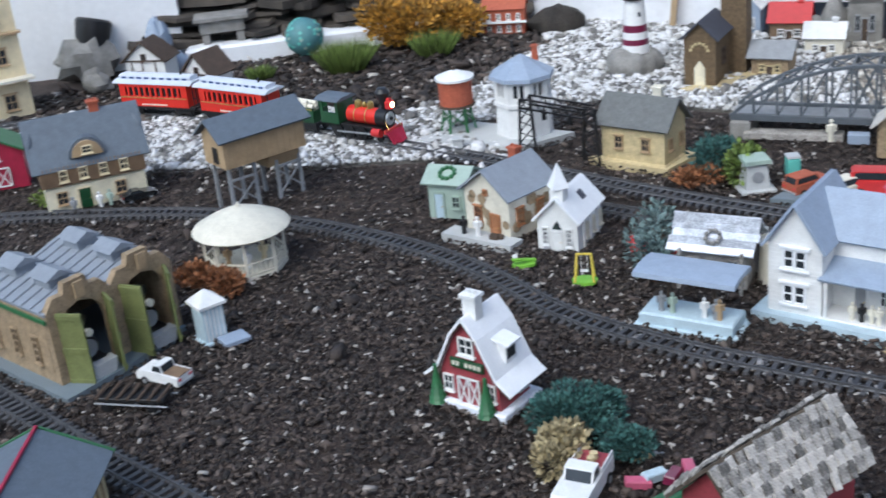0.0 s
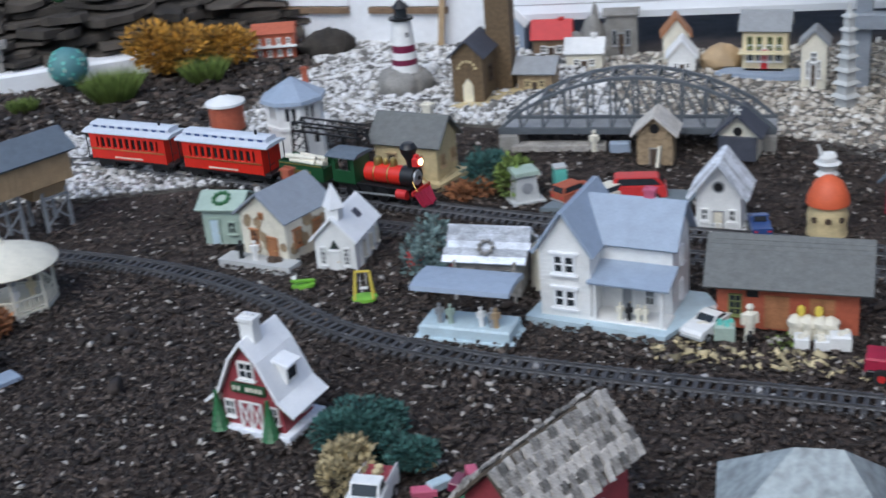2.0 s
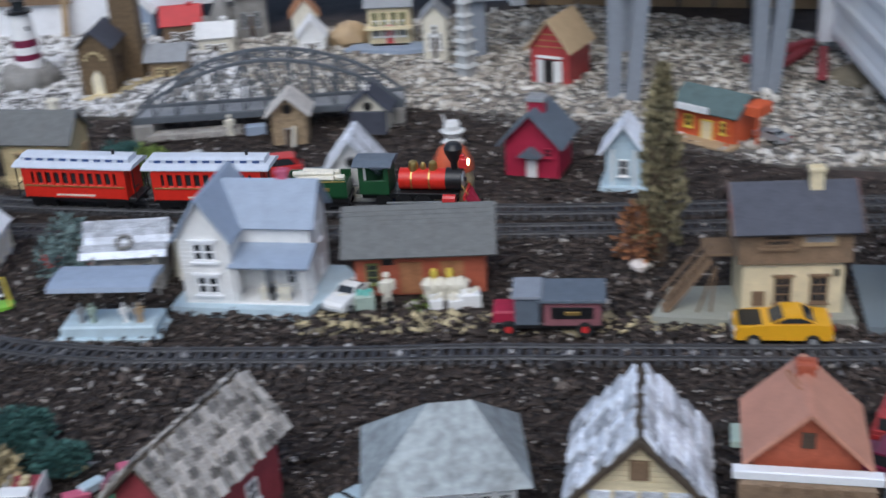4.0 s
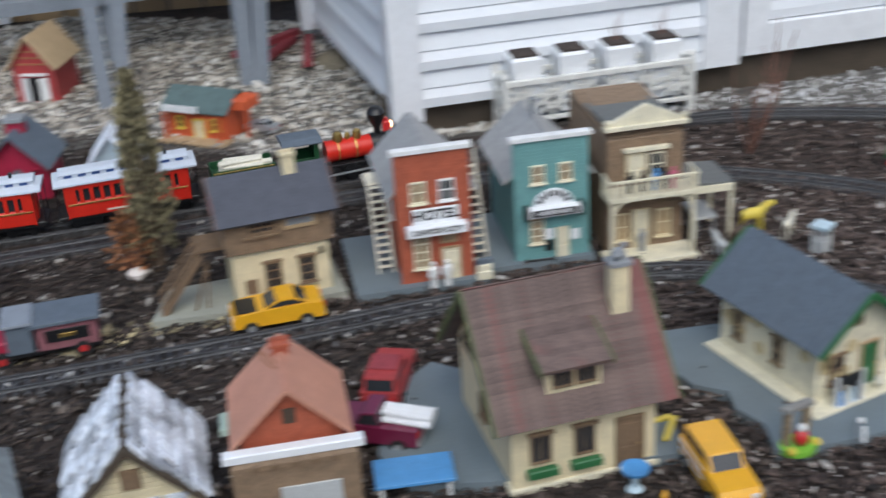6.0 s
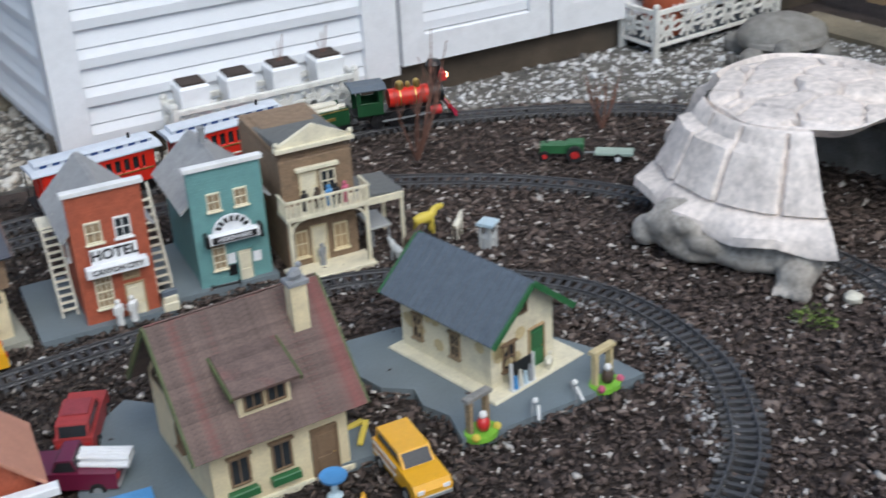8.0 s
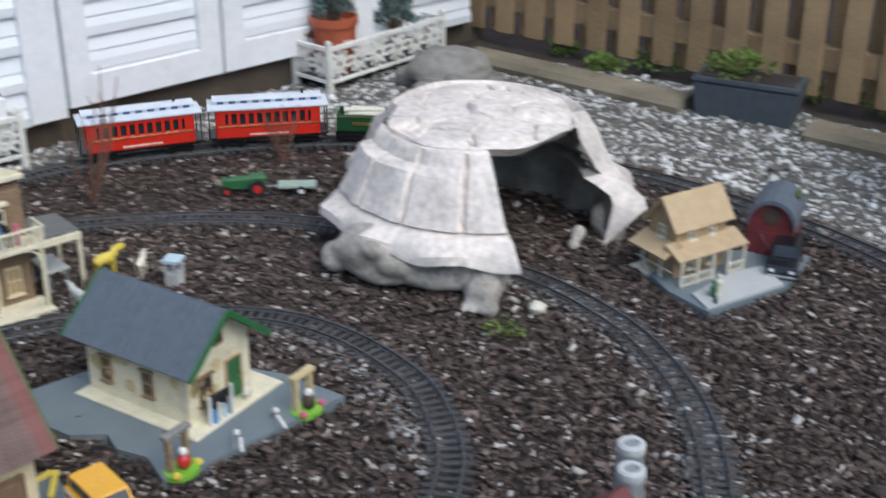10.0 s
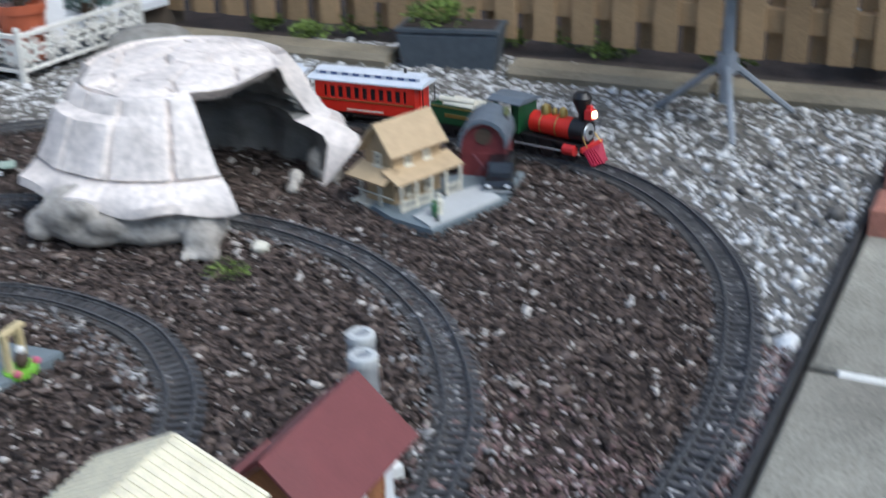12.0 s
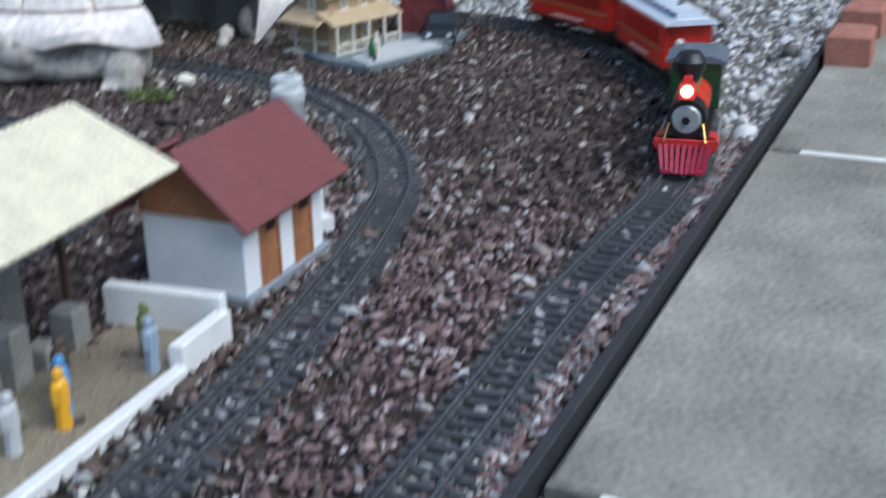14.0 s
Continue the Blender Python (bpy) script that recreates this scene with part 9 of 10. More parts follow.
def country_station():
    m, w = front((1.928, 0.6), (2.085, 0.545), 0.25)
    d, h, rise = 0.25, 0.145, 0.07
    t = thing("country_station", m, "cream model station house with blue-grey roof and green bargeboards", "model station", "model buildings")
    gable_walls(w, d, h, rise, "y").part("wall", "creamlt", t)
    roof_slabs(t, w, d, h, rise, "y", "slate", 0.03, lines=-18, edge_m="green")
    Shape().box(w + 0.075, d + 0.05, 0.022, 0.01, -0.012, -0.004).part("plinth", "creamlt", t)
    F, L = face("f", w, d), face("l", w, d)
    door(t, F, 0.035, 0.036, 0.085, "green", "tan", 0.018)
    window(t, F, -0.04, 0.045, 0.032, 0.055, "brown", bars=(1, 1), head=True)
    window(t, F, 0.0, 0.148, 0.022, 0.026, "brown", bars=(1, 0), sill=False)
    for u in (-0.075, 0.03):
        window(t, L, u, 0.05, 0.026, 0.052, "stonebrown", bars=(1, 1), head=True)
    random.seed(9)
    for f, n, uw in ((F, 6, w), (L, 8, d)):
        for i in range(n):
            r = random.uniform(0.009, 0.016)
            Shape().cyl(r, 0.0016, seg=7, m=f @ pose(random.uniform(-uw / 2 + r, uw / 2 - r), 0, random.uniform(0.05, 0.13), 90)).part("stone_patch", "sand", t, "bare stonework patch")
    slab("station_plate", [(1.9, 0.93), (1.86, 0.8), (1.88, 0.74), (1.84, 0.7), (1.83, 0.64), (1.775, 0.585), (1.8, 0.555), (2.1, 0.365), (2.15, 0.5), (2.16, 0.62), (2.07, 0.88), (1.98, 0.95)], 0.005, "slabgrey", "smooth grey plate under the country station")
    for x, y, c in ((1.81, 0.565, "red"), (2.04, 0.42, "white")):
        t = thing("garden_gnome_stand", pose(x, y, 0.005, 0, 0, -20), "toy well on a lime green base with a small ornament", "toy well", "toy wells by the station")
        Shape().cyl(0.034, 0.01, seg=16, sy=0.8).part("base", "lime", t)
        for s in (-1, 1):
            Shape().box(0.008, 0.012, 0.07, s * 0.02, 0.008, 0.008).part("post", "sand" if c == "white" else "stonebrown", t)
        Shape().box(0.06, 0.016, 0.008, 0, 0.008, 0.076).part("lintel", "sand" if c == "white" else "resindk", t)
        Shape().ball(0.013, 0, -0.006, 0.026, sz=1.2, seg=10).part("ornament", "darkbrown" if c == "white" else "red", t, smooth=True)
        Shape().ball(0.008, 0, -0.006, 0.045, seg=8).part("ornament_top", "white", t, smooth=True)
        Shape().ball(0.008, 0.026, -0.014, 0.012, seg=8).ball(0.008, -0.026, -0.014, 0.012, seg=8).part("flower", "pink" if c == "white" else "lemon", t)
    q = pose(1.965, 0.555, 0.018, 0, 0, -19)
    t = thing("display_rack", q, "white-framed rack with small blue figures on the station step", "display rack")
    Shape().box(0.062, 0.012, 0.004).part("rack_base", "white", t)
    for x in (-0.029, 0.029):
        Shape().box(0.004, 0.006, 0.058, x, 0, 0.002).part("rack_post", "white", t)
    Shape().box(0.058, 0.004, 0.05, 0, 0.004, 0.004).part("rack_back", "black", t)
    for i in range(4):
        Shape().cyl(0.006, 0.026 + 0.008 * (i % 2), -0.02 + i * 0.013, -0.002, 0.004, r2=0.003, seg=7).part("rack_figure", ("skyblue", "offwhite", "paleblue", "grey")[i], t)
    s = Shape().ball(0.009, 0, 0, 0.016, sx=1.6, seg=8).ball(0.005, 0.016, 0, 0.023, seg=6)
    for x in (-0.008, 0.008):
        s.rod((x, 0.003, 0.012), (x, 0.003, 0), 0.0016).rod((x, -0.003, 0.012), (x, -0.003, 0), 0.0016)
    single("spotted_dog", s, "offwhite", pose(2.04, 0.535, 0.018, 0, 0, 10), "black and white toy dog on the station step", "toy dog", smooth=True)
    for x, y, rz in ((1.9, 0.5, 25), (1.985, 0.455, 38)):
        t = thing("toy_bench", pose(x, y, 0.005, 0, 0, rz), "small white wire toy bench on the grey plate", "toy bench", "toy benches by the station")
        Shape().box(0.045, 0.006, 0.003, 0, -0.006, 0.006).part("seat", "white", t)
        Shape().box(0.045, 0.003, 0.003, 0, 0.006, 0.02).part("back_rail", "grey", t)
        for k in (-0.02, 0.02):
            Shape().bar((k, 0.006, 0.0), (k, 0.006, 0.022), 0.002).part("leg", "grey", t)
            Shape().bar((k, -0.008, 0.0), (k, -0.008, 0.007), 0.002).part("leg", "grey", t)
        Shape().ball(0.006, 0.012, 0.0, 0.026, seg=6).part("sitting_bird", "white", t)


country_station()


def west_houses():
    m, w = front((1.46, -0.15), (1.63, -0.232), 0.135)
    d, h, rise = 0.135, 0.118, 0.062
    t = thing("station_toilet", m, "white model outbuilding with brown doors and dark red roof", "model house", "model buildings")
    Shape().box(w + 0.016, d + 0.016, 0.014, 0, 0, -0.004).part("plinth", "slatelt", t)
    gable_walls(w, d, h, rise, "x").part("wall", "cleanwhite", t)
    F, L = face("f", w, d), face("l", w, d)
    for f, n in ((F, w), (L, d)):
        Shape().box(n + 0.004, 0.006, 0.02, 0, -0.001, h - 0.018, f).part("wall_plate", "rust", t)
    Shape().prism([(-d / 2, h - 0.002), (d / 2, h - 0.002), (0, h + rise - 0.008)], 0.006, pose(-w / 2 - 0.002, 0, 0)).part("gable_boarding", "rust", t)
    for u in (-0.04, 0.04):
        door(t, F, u, 0.034, 0.082, "rust", "rust", 0.01)
        Shape().box(0.02, 0.003, 0.014, u, -0.004, 0.075, F).part("door_light", "black", t)
    roof_slabs(t, w, d, h, rise, "x", "maroonroof", 0.032, thick=0.005)
    Shape().box(0.09, 0.06, 0.005, 0, 0, 0, pose(-w / 2 - 0.035, 0.03, h + 0.052, -42)).part("porch_roof", "maroonroof", t)
    p = m @ Vector((w / 2 + 0.05, -0.02, 0))
    t = thing("toy_sofa", pose(p.x, p.y, 0, 0, 0, -60), "white toy bench with a dark painted figure seated", "toy bench")
    Shape().box(0.06, 0.03, 0.022).part("seat", "white", t)
    Shape().box(0.06, 0.01, 0.05, 0, 0.018, 0).part("backrest", "white", t)
    figurine(p.x - 0.02, p.y + 0.005, 0.02, 0.04, "dkgreen")
    # two grey canisters
    for x, y in ((1.8, -0.185), (1.733, -0.191)):
        t = thing("canister", pose(x, y, 0), "grey metal canister with white rimmed lid", "canister", "canisters by the middle track")
        Shape().cyl(0.026, 0.175, seg=20, r2=0.021).part("body", "silver", t, smooth=True)
        Shape().lathe([(0.0215, 0.172), (0.023, 0.176), (0.022, 0.186), (0.018, 0.189), (0.012, 0.188), (0.011, 0.183)], 20).part("lid", "paleslab", t, smooth=True)
        Shape().cyl(0.012, 0.003, 0, 0, 0.182, seg=14).part("cap", "grey", t)
    single("green_shrub_toy", Shape().ball(0.016, 0, 0, 0.012, seg=10, rough=0.4), "green", pose(1.83, -0.2, 0), "small green toy bush behind the outbuilding", "toy bush")
    # cream corrugated shelter
    m, w = front((1.08, -0.02), (1.35, -0.13), 0.2)
    t = thing("corrugated_shelter", m, "open model shelter with pale cream corrugated roof", "model shelter", "model buildings")
    for s in (-1, 1):
        q = pose(0, 0.06, 0.252, 0, 0, 0 if s < 0 else 180) @ pose(0, 0, 0, 26)
        g = Shape().box(w + 0.03, 0.135, 0.004, 0, -0.0675, 0, q).part("roof_slope", "creamlt", t, "pale cream corrugated roof")
        for i in range(24):
            Shape().box(0.006, 0.135, 0.003, -w / 2 - 0.01 + i * (w + 0.02) / 23, -0.0675, 0.003, q).part("roof_rib", "creamlt", g)
    for x in (-w / 2 + 0.01, 0, w / 2 - 0.01):
        for y in (0.08, 0.15):
            Shape().box(0.008, 0.008, 0.2, x, y, -0.004).part("post", "darkbrown", t)
    Shape().box(w * 0.9, 0.006, 0.15, 0, 0.14, 0).part("back_panel", "resindk", t)
    for i in range(5):
        Shape().box(0.03, 0.03, 0.03 + 0.02 * (i % 3), -w / 2 + 0.04 + i * 0.05, 0.05, 0).part("stored_box", "resindk", t)
    # picnic plate with low white walls and figures
    t = thing("picnic_terrace", Matrix(), "tan model terrace with low white walls", "terrace")
    flat([(1.0, 0.1), (0.98, 0.04), (1.36, -0.13), (1.42, -0.02), (1.2, 0.1)], 0.006, 0.015).part("terrace_floor", "timber", t)
    for a, b, hh in (((1.37, -0.135), (1.42, 0.0), 0.056), ((1.28, -0.095), (1.37, -0.135), 0.04), ((0.98, 0.035), (1.28, -0.1), 0.018)):
        L = math.hypot(b[0] - a[0], b[1] - a[1])
        Shape().box(L, 0.016, hh, 0, 0, 0, pose((a[0] + b[0]) / 2, (a[1] + b[1]) / 2, -0.004, 0, 0, math.degrees(math.atan2(b[1] - a[1], b[0] - a[0])))).part("low_wall", "white", t, "low white wall")
    for x, y, c in ((1.32, -0.06, "olive"), (1.285, -0.07, "bluegrey"), (1.2, 0.0, "skyblue"), (1.175, -0.005, "yellow"), (1.13, 0.03, "paleslab"), (1.24, 0.01, "darkbrown")):
        figurine(x, y, 0.006, 0.064, c, label="small painted figurine on the terrace")


west_houses()


def farm():
    m, w = front((2.724, -0.202), (2.856, -0.334), 0.12)
    d = 0.12
    t = thing("farm_house", m, "tan two-storey model farmhouse with wraparound porch", "model house", "model buildings")
    gable_walls(w * 0.8, d * 0.75, 0.132, 0.056, "x").part("wall", "tan", t)
    roof_slabs(t, w * 0.8, d * 0.75, 0.132, 0.056, "x", "tanroof", 0.014)
    F = face("f", w * 0.8, d * 0.75)
    for u in (-0.03, 0.028):
        window(t, F, u, 0.098, 0.02, 0.03, "offwhite", "black")
        window(t, F, u, 0.026, 0.018, 0.034, "offwhite", "black")
    L = face("l", w * 0.8, d * 0.75)
    window(t, L, 0.0, 0.098, 0.02, 0.03, "offwhite", "black")
    for mm, ln in ((pose(0, -d * 0.375 - 0.02, 0.084, 24), w + 0.02), (pose(-w * 0.4 - 0.02, 0, 0.084, 0, 0, -90) @ pose(0, 0, 0, 24), d)):
        Shape().box(ln, 0.058, 0.005, 0, 0, 0, mm).part("porch_roof", "tanroof", t)
    Shape().box(w + 0.02, d + 0.05, 0.012, 0, -0.015, -0.003).part("porch_floor", "offwhite", t)
    for i in range(5):
        x = -w / 2 + i * w / 4
        Shape().box(0.005, 0.005, 0.068, x, -d * 0.375 - 0.045, 0.008).part("porch_post", "offwhite", t)
        if i < 4 and i != 2:
            Shape().box(w / 4, 0.003, 0.003, x + w / 8, -d * 0.375 - 0.045, 0.034).box(w / 4, 0.003, 0.003, x + w / 8, -d * 0.375 - 0.045, 0.014).part("porch_rail", "offwhite", t)
            for k in range(6):
                Shape().box(0.002, 0.002, 0.02, x + (k + 0.5) * w / 24, -d * 0.375 - 0.045, 0.015).part("baluster", "offwhite", t)
    for y in (-0.02, 0.04):
        Shape().box(0.005, 0.005, 0.068, -w / 2, y, 0.008).part("porch_post", "offwhite", t)
    Shape().box(0.003, d, 0.003, -w / 2, 0, 0.034).part("porch_rail", "offwhite", t)
    slab("farm_plate", [(2.76, -0.15), (2.68, -0.2), (2.6, -0.29), (2.77, -0.455), (2.94, -0.51), (2.98, -0.42), (2.88, -0.24)], 0.004, "slabgrey", "dark grey plate under farmhouse and barn")
    slab("farm_path", [(2.67, -0.25), (2.61, -0.285), (2.765, -0.445), (2.85, -0.4), (2.8, -0.33), (2.76, -0.31)], 0.018, "paleslab", "pale grey model driveway before the farmhouse")
    figurine(2.68, -0.305, 0.008, 0.06, "offwhite", label="little couple figurine on the farm driveway")
    figurine(2.665, -0.295, 0.008, 0.05, "green", label="little couple figurine on the farm driveway")
    figurine(2.635, -0.3, 0.008, 0.03, "black", label="small dark dog figurine on the driveway")
    m, w = front((2.935, -0.36), (2.915, -0.465), 0.11)
    d = 0.11
    t = thing("round_roof_barn", m, "dark red model barn with rounded slate roof", "model barn", "model buildings")
    arc = [(w / 2 * math.cos(a), 0.082 + 0.062 * math.sin(a)) for a in (0, 0.4, 0.8, 1.2, 1.57, 1.95, 2.35, 2.74, math.pi)]
    Shape().prism([(-w / 2, 0), (w / 2, 0)] + arc, d, along="y").part("wall", "barnred", t)
    g = Shape()
    for i in range(8):
        a, b, c, e = arc[i], arc[i + 1], (arc[i][0] * 1.1, arc[i][1] + 0.01), (arc[i + 1][0] * 1.1, arc[i + 1][1] + 0.01)
        g.prism([a, c, e, b], d + 0.03, along="y")
    g.part("roof", "slate", t, "rounded slate roof")
    F = face("f", w, d)
    Shape().cyl(0.02, 0.004, seg=14, m=F @ pose(0, 0, 0.11, 90)).part("round_window", "darkbrown", t)
    g = Shape().box(0.05, 0.004, 0.065, 0, -0.002, 0.004, F).part("barn_door", "barnred", t)
    Shape().bar(F @ Vector((-0.024, -0.005, 0.006)), F @ Vector((0.024, -0.005, 0.066)), 0.003).bar(F @ Vector((0.024, -0.005, 0.006)), F @ Vector((-0.024, -0.005, 0.066)), 0.003).part("door_brace", "mutedpink", g)
    t = thing("lantern_post", pose(2.99, -0.47, 0), "small dark model lamp post beside the barn", "lamp post")
    Shape().cyl(0.004, 0.14, seg=8).part("post", "darkbrown", t)
    Shape().box(0.012, 0.012, 0.018, 0, 0, 0.14).part("lantern", "olive", t)
    model_car(2.875, -0.45, 172, "blackcar", "black model estate car on the farm plate", 0.155, "wagon")


farm()


# ---- the stone tortoises ----
TORTOISE_BODY = []


def tortoise_shell():
    """The big cast tortoise: a hollow shell with an arch through its flanks, head and feet under the rim."""
    s = Shape()
    seg = 360
    slab = [(0.342 - 0.073 * u + 0.006 * math.sin(math.pi * u), u) for u in (0.0, 0.08, 0.2, 0.35, 0.5, 0.65, 0.8, 0.92)]
    cap = [(0.238 - 0.0074 * i, 0.306 + 0.02 * (1 - (1 - i / 31) ** 2)) for i in range(32)]
    n_slab, n_cap = 5 + len(slab), 5 + len(slab) + 4
    n = n_cap + len(cap)

    def angle(i, k):
        """The angle of column i at level k: the columns at the openings' edges lean with them."""
        low = max(0.0, 1 - k / n_slab)
        a = 360.0 * i / seg
        return math.radians(np.interp(a, (0, 72, 110, 203, 285, 360), (0, 72, 110, 199 + 8 * low, 297 - 26 * low ** 1.3, 360)))

    def pt(i, k, inner=False):
        a = angle(i, k)
        up = max(0.0, math.cos(a - math.radians(122)))
        zr = 0.083 + 0.006 * up
        thin = 1 - 0.1 * up
        zs = zr + 0.066 - 0.016 * up
        wave = math.sin(a * 12 + 0.6)
        groove = abs(((a * 14 / (2 * math.pi) + 0.2) % 1) - 0.5)
        if k < 5:
            r, z = ((0.388, zr - 0.004), (0.408, zr + 0.004), (0.404, zr + 0.024), (0.37, zs - 0.01), (0.344, zs + 0.001))[k]
            if k < 3:
                z += 0.009 * wave
                r += 0.011 * math.sin(a * 12 + 1.4)
            r *= 1 - 0.012 * math.exp(-((groove / 0.05) ** 2))
        elif k < n_slab:
            r, u = slab[k - 5]
            z = zs + 0.008 + (0.298 - zs) * u
            r += 0.012 * (1 - u) ** 3 - 0.022 * math.exp(-((groove / 0.03) ** 2)) + 0.009 * noise.noise((math.cos(a) * 5, math.sin(a) * 5, z * 14)) + 0.003 * noise.noise((math.cos(a) * 21, math.sin(a) * 21, z * 60))
        elif k < n_cap:
            r, z = ((0.266, 0.306), (0.259, 0.309), (0.252, 0.302), (0.246, 0.272))[k - n_slab]
        else:
            r, z = cap[k - n_cap]
            q = Vector((r * math.cos(a) * 8.5 + 0.35, r * math.sin(a) * 8.5 + 0.1, 0))
            d = noise.voronoi(q)[0]
            z -= 0.02 * math.exp(-(((d[1] - d[0]) / 0.04) ** 2)) if r < 0.225 else 0
            z += 0.004 * noise.noise(q * 1.3)
            if r > 0.2:
                r += 0.008 * math.sin(a * 7 + 0.5)
        r *= thin
        if k >= n_slab - 2:
            r, z = r * (1 - 0.08 * up), z - 0.016 * up
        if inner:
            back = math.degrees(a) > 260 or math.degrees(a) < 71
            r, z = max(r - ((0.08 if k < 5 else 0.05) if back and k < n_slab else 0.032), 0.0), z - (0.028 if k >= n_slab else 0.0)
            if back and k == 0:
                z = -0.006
        return (r * math.cos(a), r * math.sin(a), z)

    def cut(i, k):
        if k >= n_cap:
            return False
        a = 360.0 * (i + 0.5) / seg
        return 203 < a < 285 or 72 < a < 110

    vs = [pt(i, k) for k in range(n) for i in range(seg)] + [pt(i, k, True) for k in range(n) for i in range(seg)]
    off = n * seg
    fs = []
    solid = {(i, k): not cut(i, k) for i in range(seg) for k in range(n - 1)}
    for (i, k), ok in solid.items():
        j = (i + 1) % seg
        a, b, c, d = k * seg + i, k * seg + j, (k + 1) * seg + j, (k + 1) * seg + i
        if ok:
            fs += [(a, b, c, d), (off + d, off + c, off + b, off + a)]
            if not solid[(j, k)]:
                fs.append((b, off + b, off + c, c))
            if not solid[((i - 1) % seg, k)]:
                fs.append((a, d, off + d, off + a))
            if k == 0 or not solid[(i, k - 1)]:
                fs.append((a, off + a, off + b, b))
            if k < n - 2 and not solid[(i, k + 1)]:
                fs.append((d, c, off + c, off + d))
    fs += [tuple((n - 1) * seg + i for i in range(seg)), tuple(off + (n - 1) * seg + i for i in range(seg))[::-1]]
    s.add(vs, fs)
    # snout, head, brow, throat folds, shoulder and clawed foot; forward is -x
    body = [(0.04, -0.335, 0.28, 0.05, 1, 1, 0.9), (0.03, -0.35, 0.255, 0.085, 1, 1, 0.8), (0.075, -0.33, 0.19, 0.075, 1.0, 1.15, 0.85), (0.03, -0.385, 0.17, 0.105, 1, 1.3, 0.8), (0.05, -0.365, 0.15, 0.04, 1, 1.5, 0.7),
            (0.028, -0.4, 0.115, 0.07, 0.8, 1.6, 0.8), (0.085, -0.31, 0.06, 0.065, 1, 1.3, 0.8), (0.06, -0.355, 0.02, 0.04, 1.0, 1.8, 0.6), (0.07, -0.335, -0.06, 0.06, 1, 1.2, 0.8), (0.05, -0.36, -0.11, 0.055, 1.1, 1, 1.1),
            (0.043, -0.405, -0.11, 0.033, 1.1, 1, 0.8), (0.11, -0.25, 0.08, 0.06, 1, 1.5, 0.75), (0.04, 0.09, -0.35, 0.035, 1.0, 1.0, 1.2), (0.03, 0.05, -0.375, 0.018, 1.4, 1, 0.7), (0.018, 0.0, -0.285, 0.03, 1.5, 1, 1.2), (0.015, -0.035, -0.28, 0.014, 1.6, 1, 0.9)]
    body += [(0.0145, -0.45, -0.145 + 0.023 * k, 0.014, 2.0, 0.7, 0.9) for k in range(4)] + [(0.009, 0.03, -0.395 + 0.018 * k, 0.009, 2.0, 0.8, 0.9) for k in range(2)]
    TORTOISE_BODY.extend(blended([(r, x + 0.045 if x < -0.1 else x, y * 0.9, z * 0.9, sx, sy, sz) for r, x, y, z, sx, sy, sz in body]))
    s.add(*TORTOISE_BODY)
    return s


_t = single("tortoise_statue", tortoise_shell(), "resin", pose(2.92, 0.29, -0.004), "large pale cast-stone tortoise whose hollow shell bridges the track", "garden statue", smooth=True)
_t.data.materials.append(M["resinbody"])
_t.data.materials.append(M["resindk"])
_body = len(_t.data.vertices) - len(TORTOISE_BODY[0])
# Inside faces take darker resin: the hollow's shade is put into the colour.
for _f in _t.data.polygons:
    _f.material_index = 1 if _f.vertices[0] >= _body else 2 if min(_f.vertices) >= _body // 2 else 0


def small_tortoise():
    s = Shape()
    s.ball(0.15, 0, 0, 0.09, sx=1.0, sy=1.25, sz=0.55, seg=26, rough=0.06)
    s.lathe([(0.16, 0.07), (0.185, 0.075), (0.18, 0.09), (0.15, 0.1)], 26)
    s.ball(0.05, -0.17, 0.06, 0.07, sx=1.2, seg=14, rough=0.1)
    for x, y in ((-0.13, -0.13), (-0.1, 0.17), (0.12, -0.12), (0.12, 0.14)):
        s.ball(0.055, x, y, 0.035, sx=1.2, sz=0.8, seg=12, rough=0.2)
    return s


single("small_tortoise_statue", small_tortoise(), "resindk", pose(4.04, 0.6, -0.005, 0, 0, 40) @ Matrix.Diagonal((0.78, 0.78, 0.8, 1)), "smaller grey cast-stone tortoise on the gravel", "garden statue", smooth=True)
single("pebble_shell", Shape().ball(0.02, 0, 0, 0.012, sz=0.7, seg=10, rough=0.4), "offwhite", pose(2.535, 0.07, 0), "pale seashell-like stone before the tortoise", "stone", smooth=True)
foliage("moss_tuft", 2.44, 0.13, 0, 0.05, 0.015, 160, "leafgreen", "thin yellow-green moss before the tortoise's foot", "moss", 0.008)


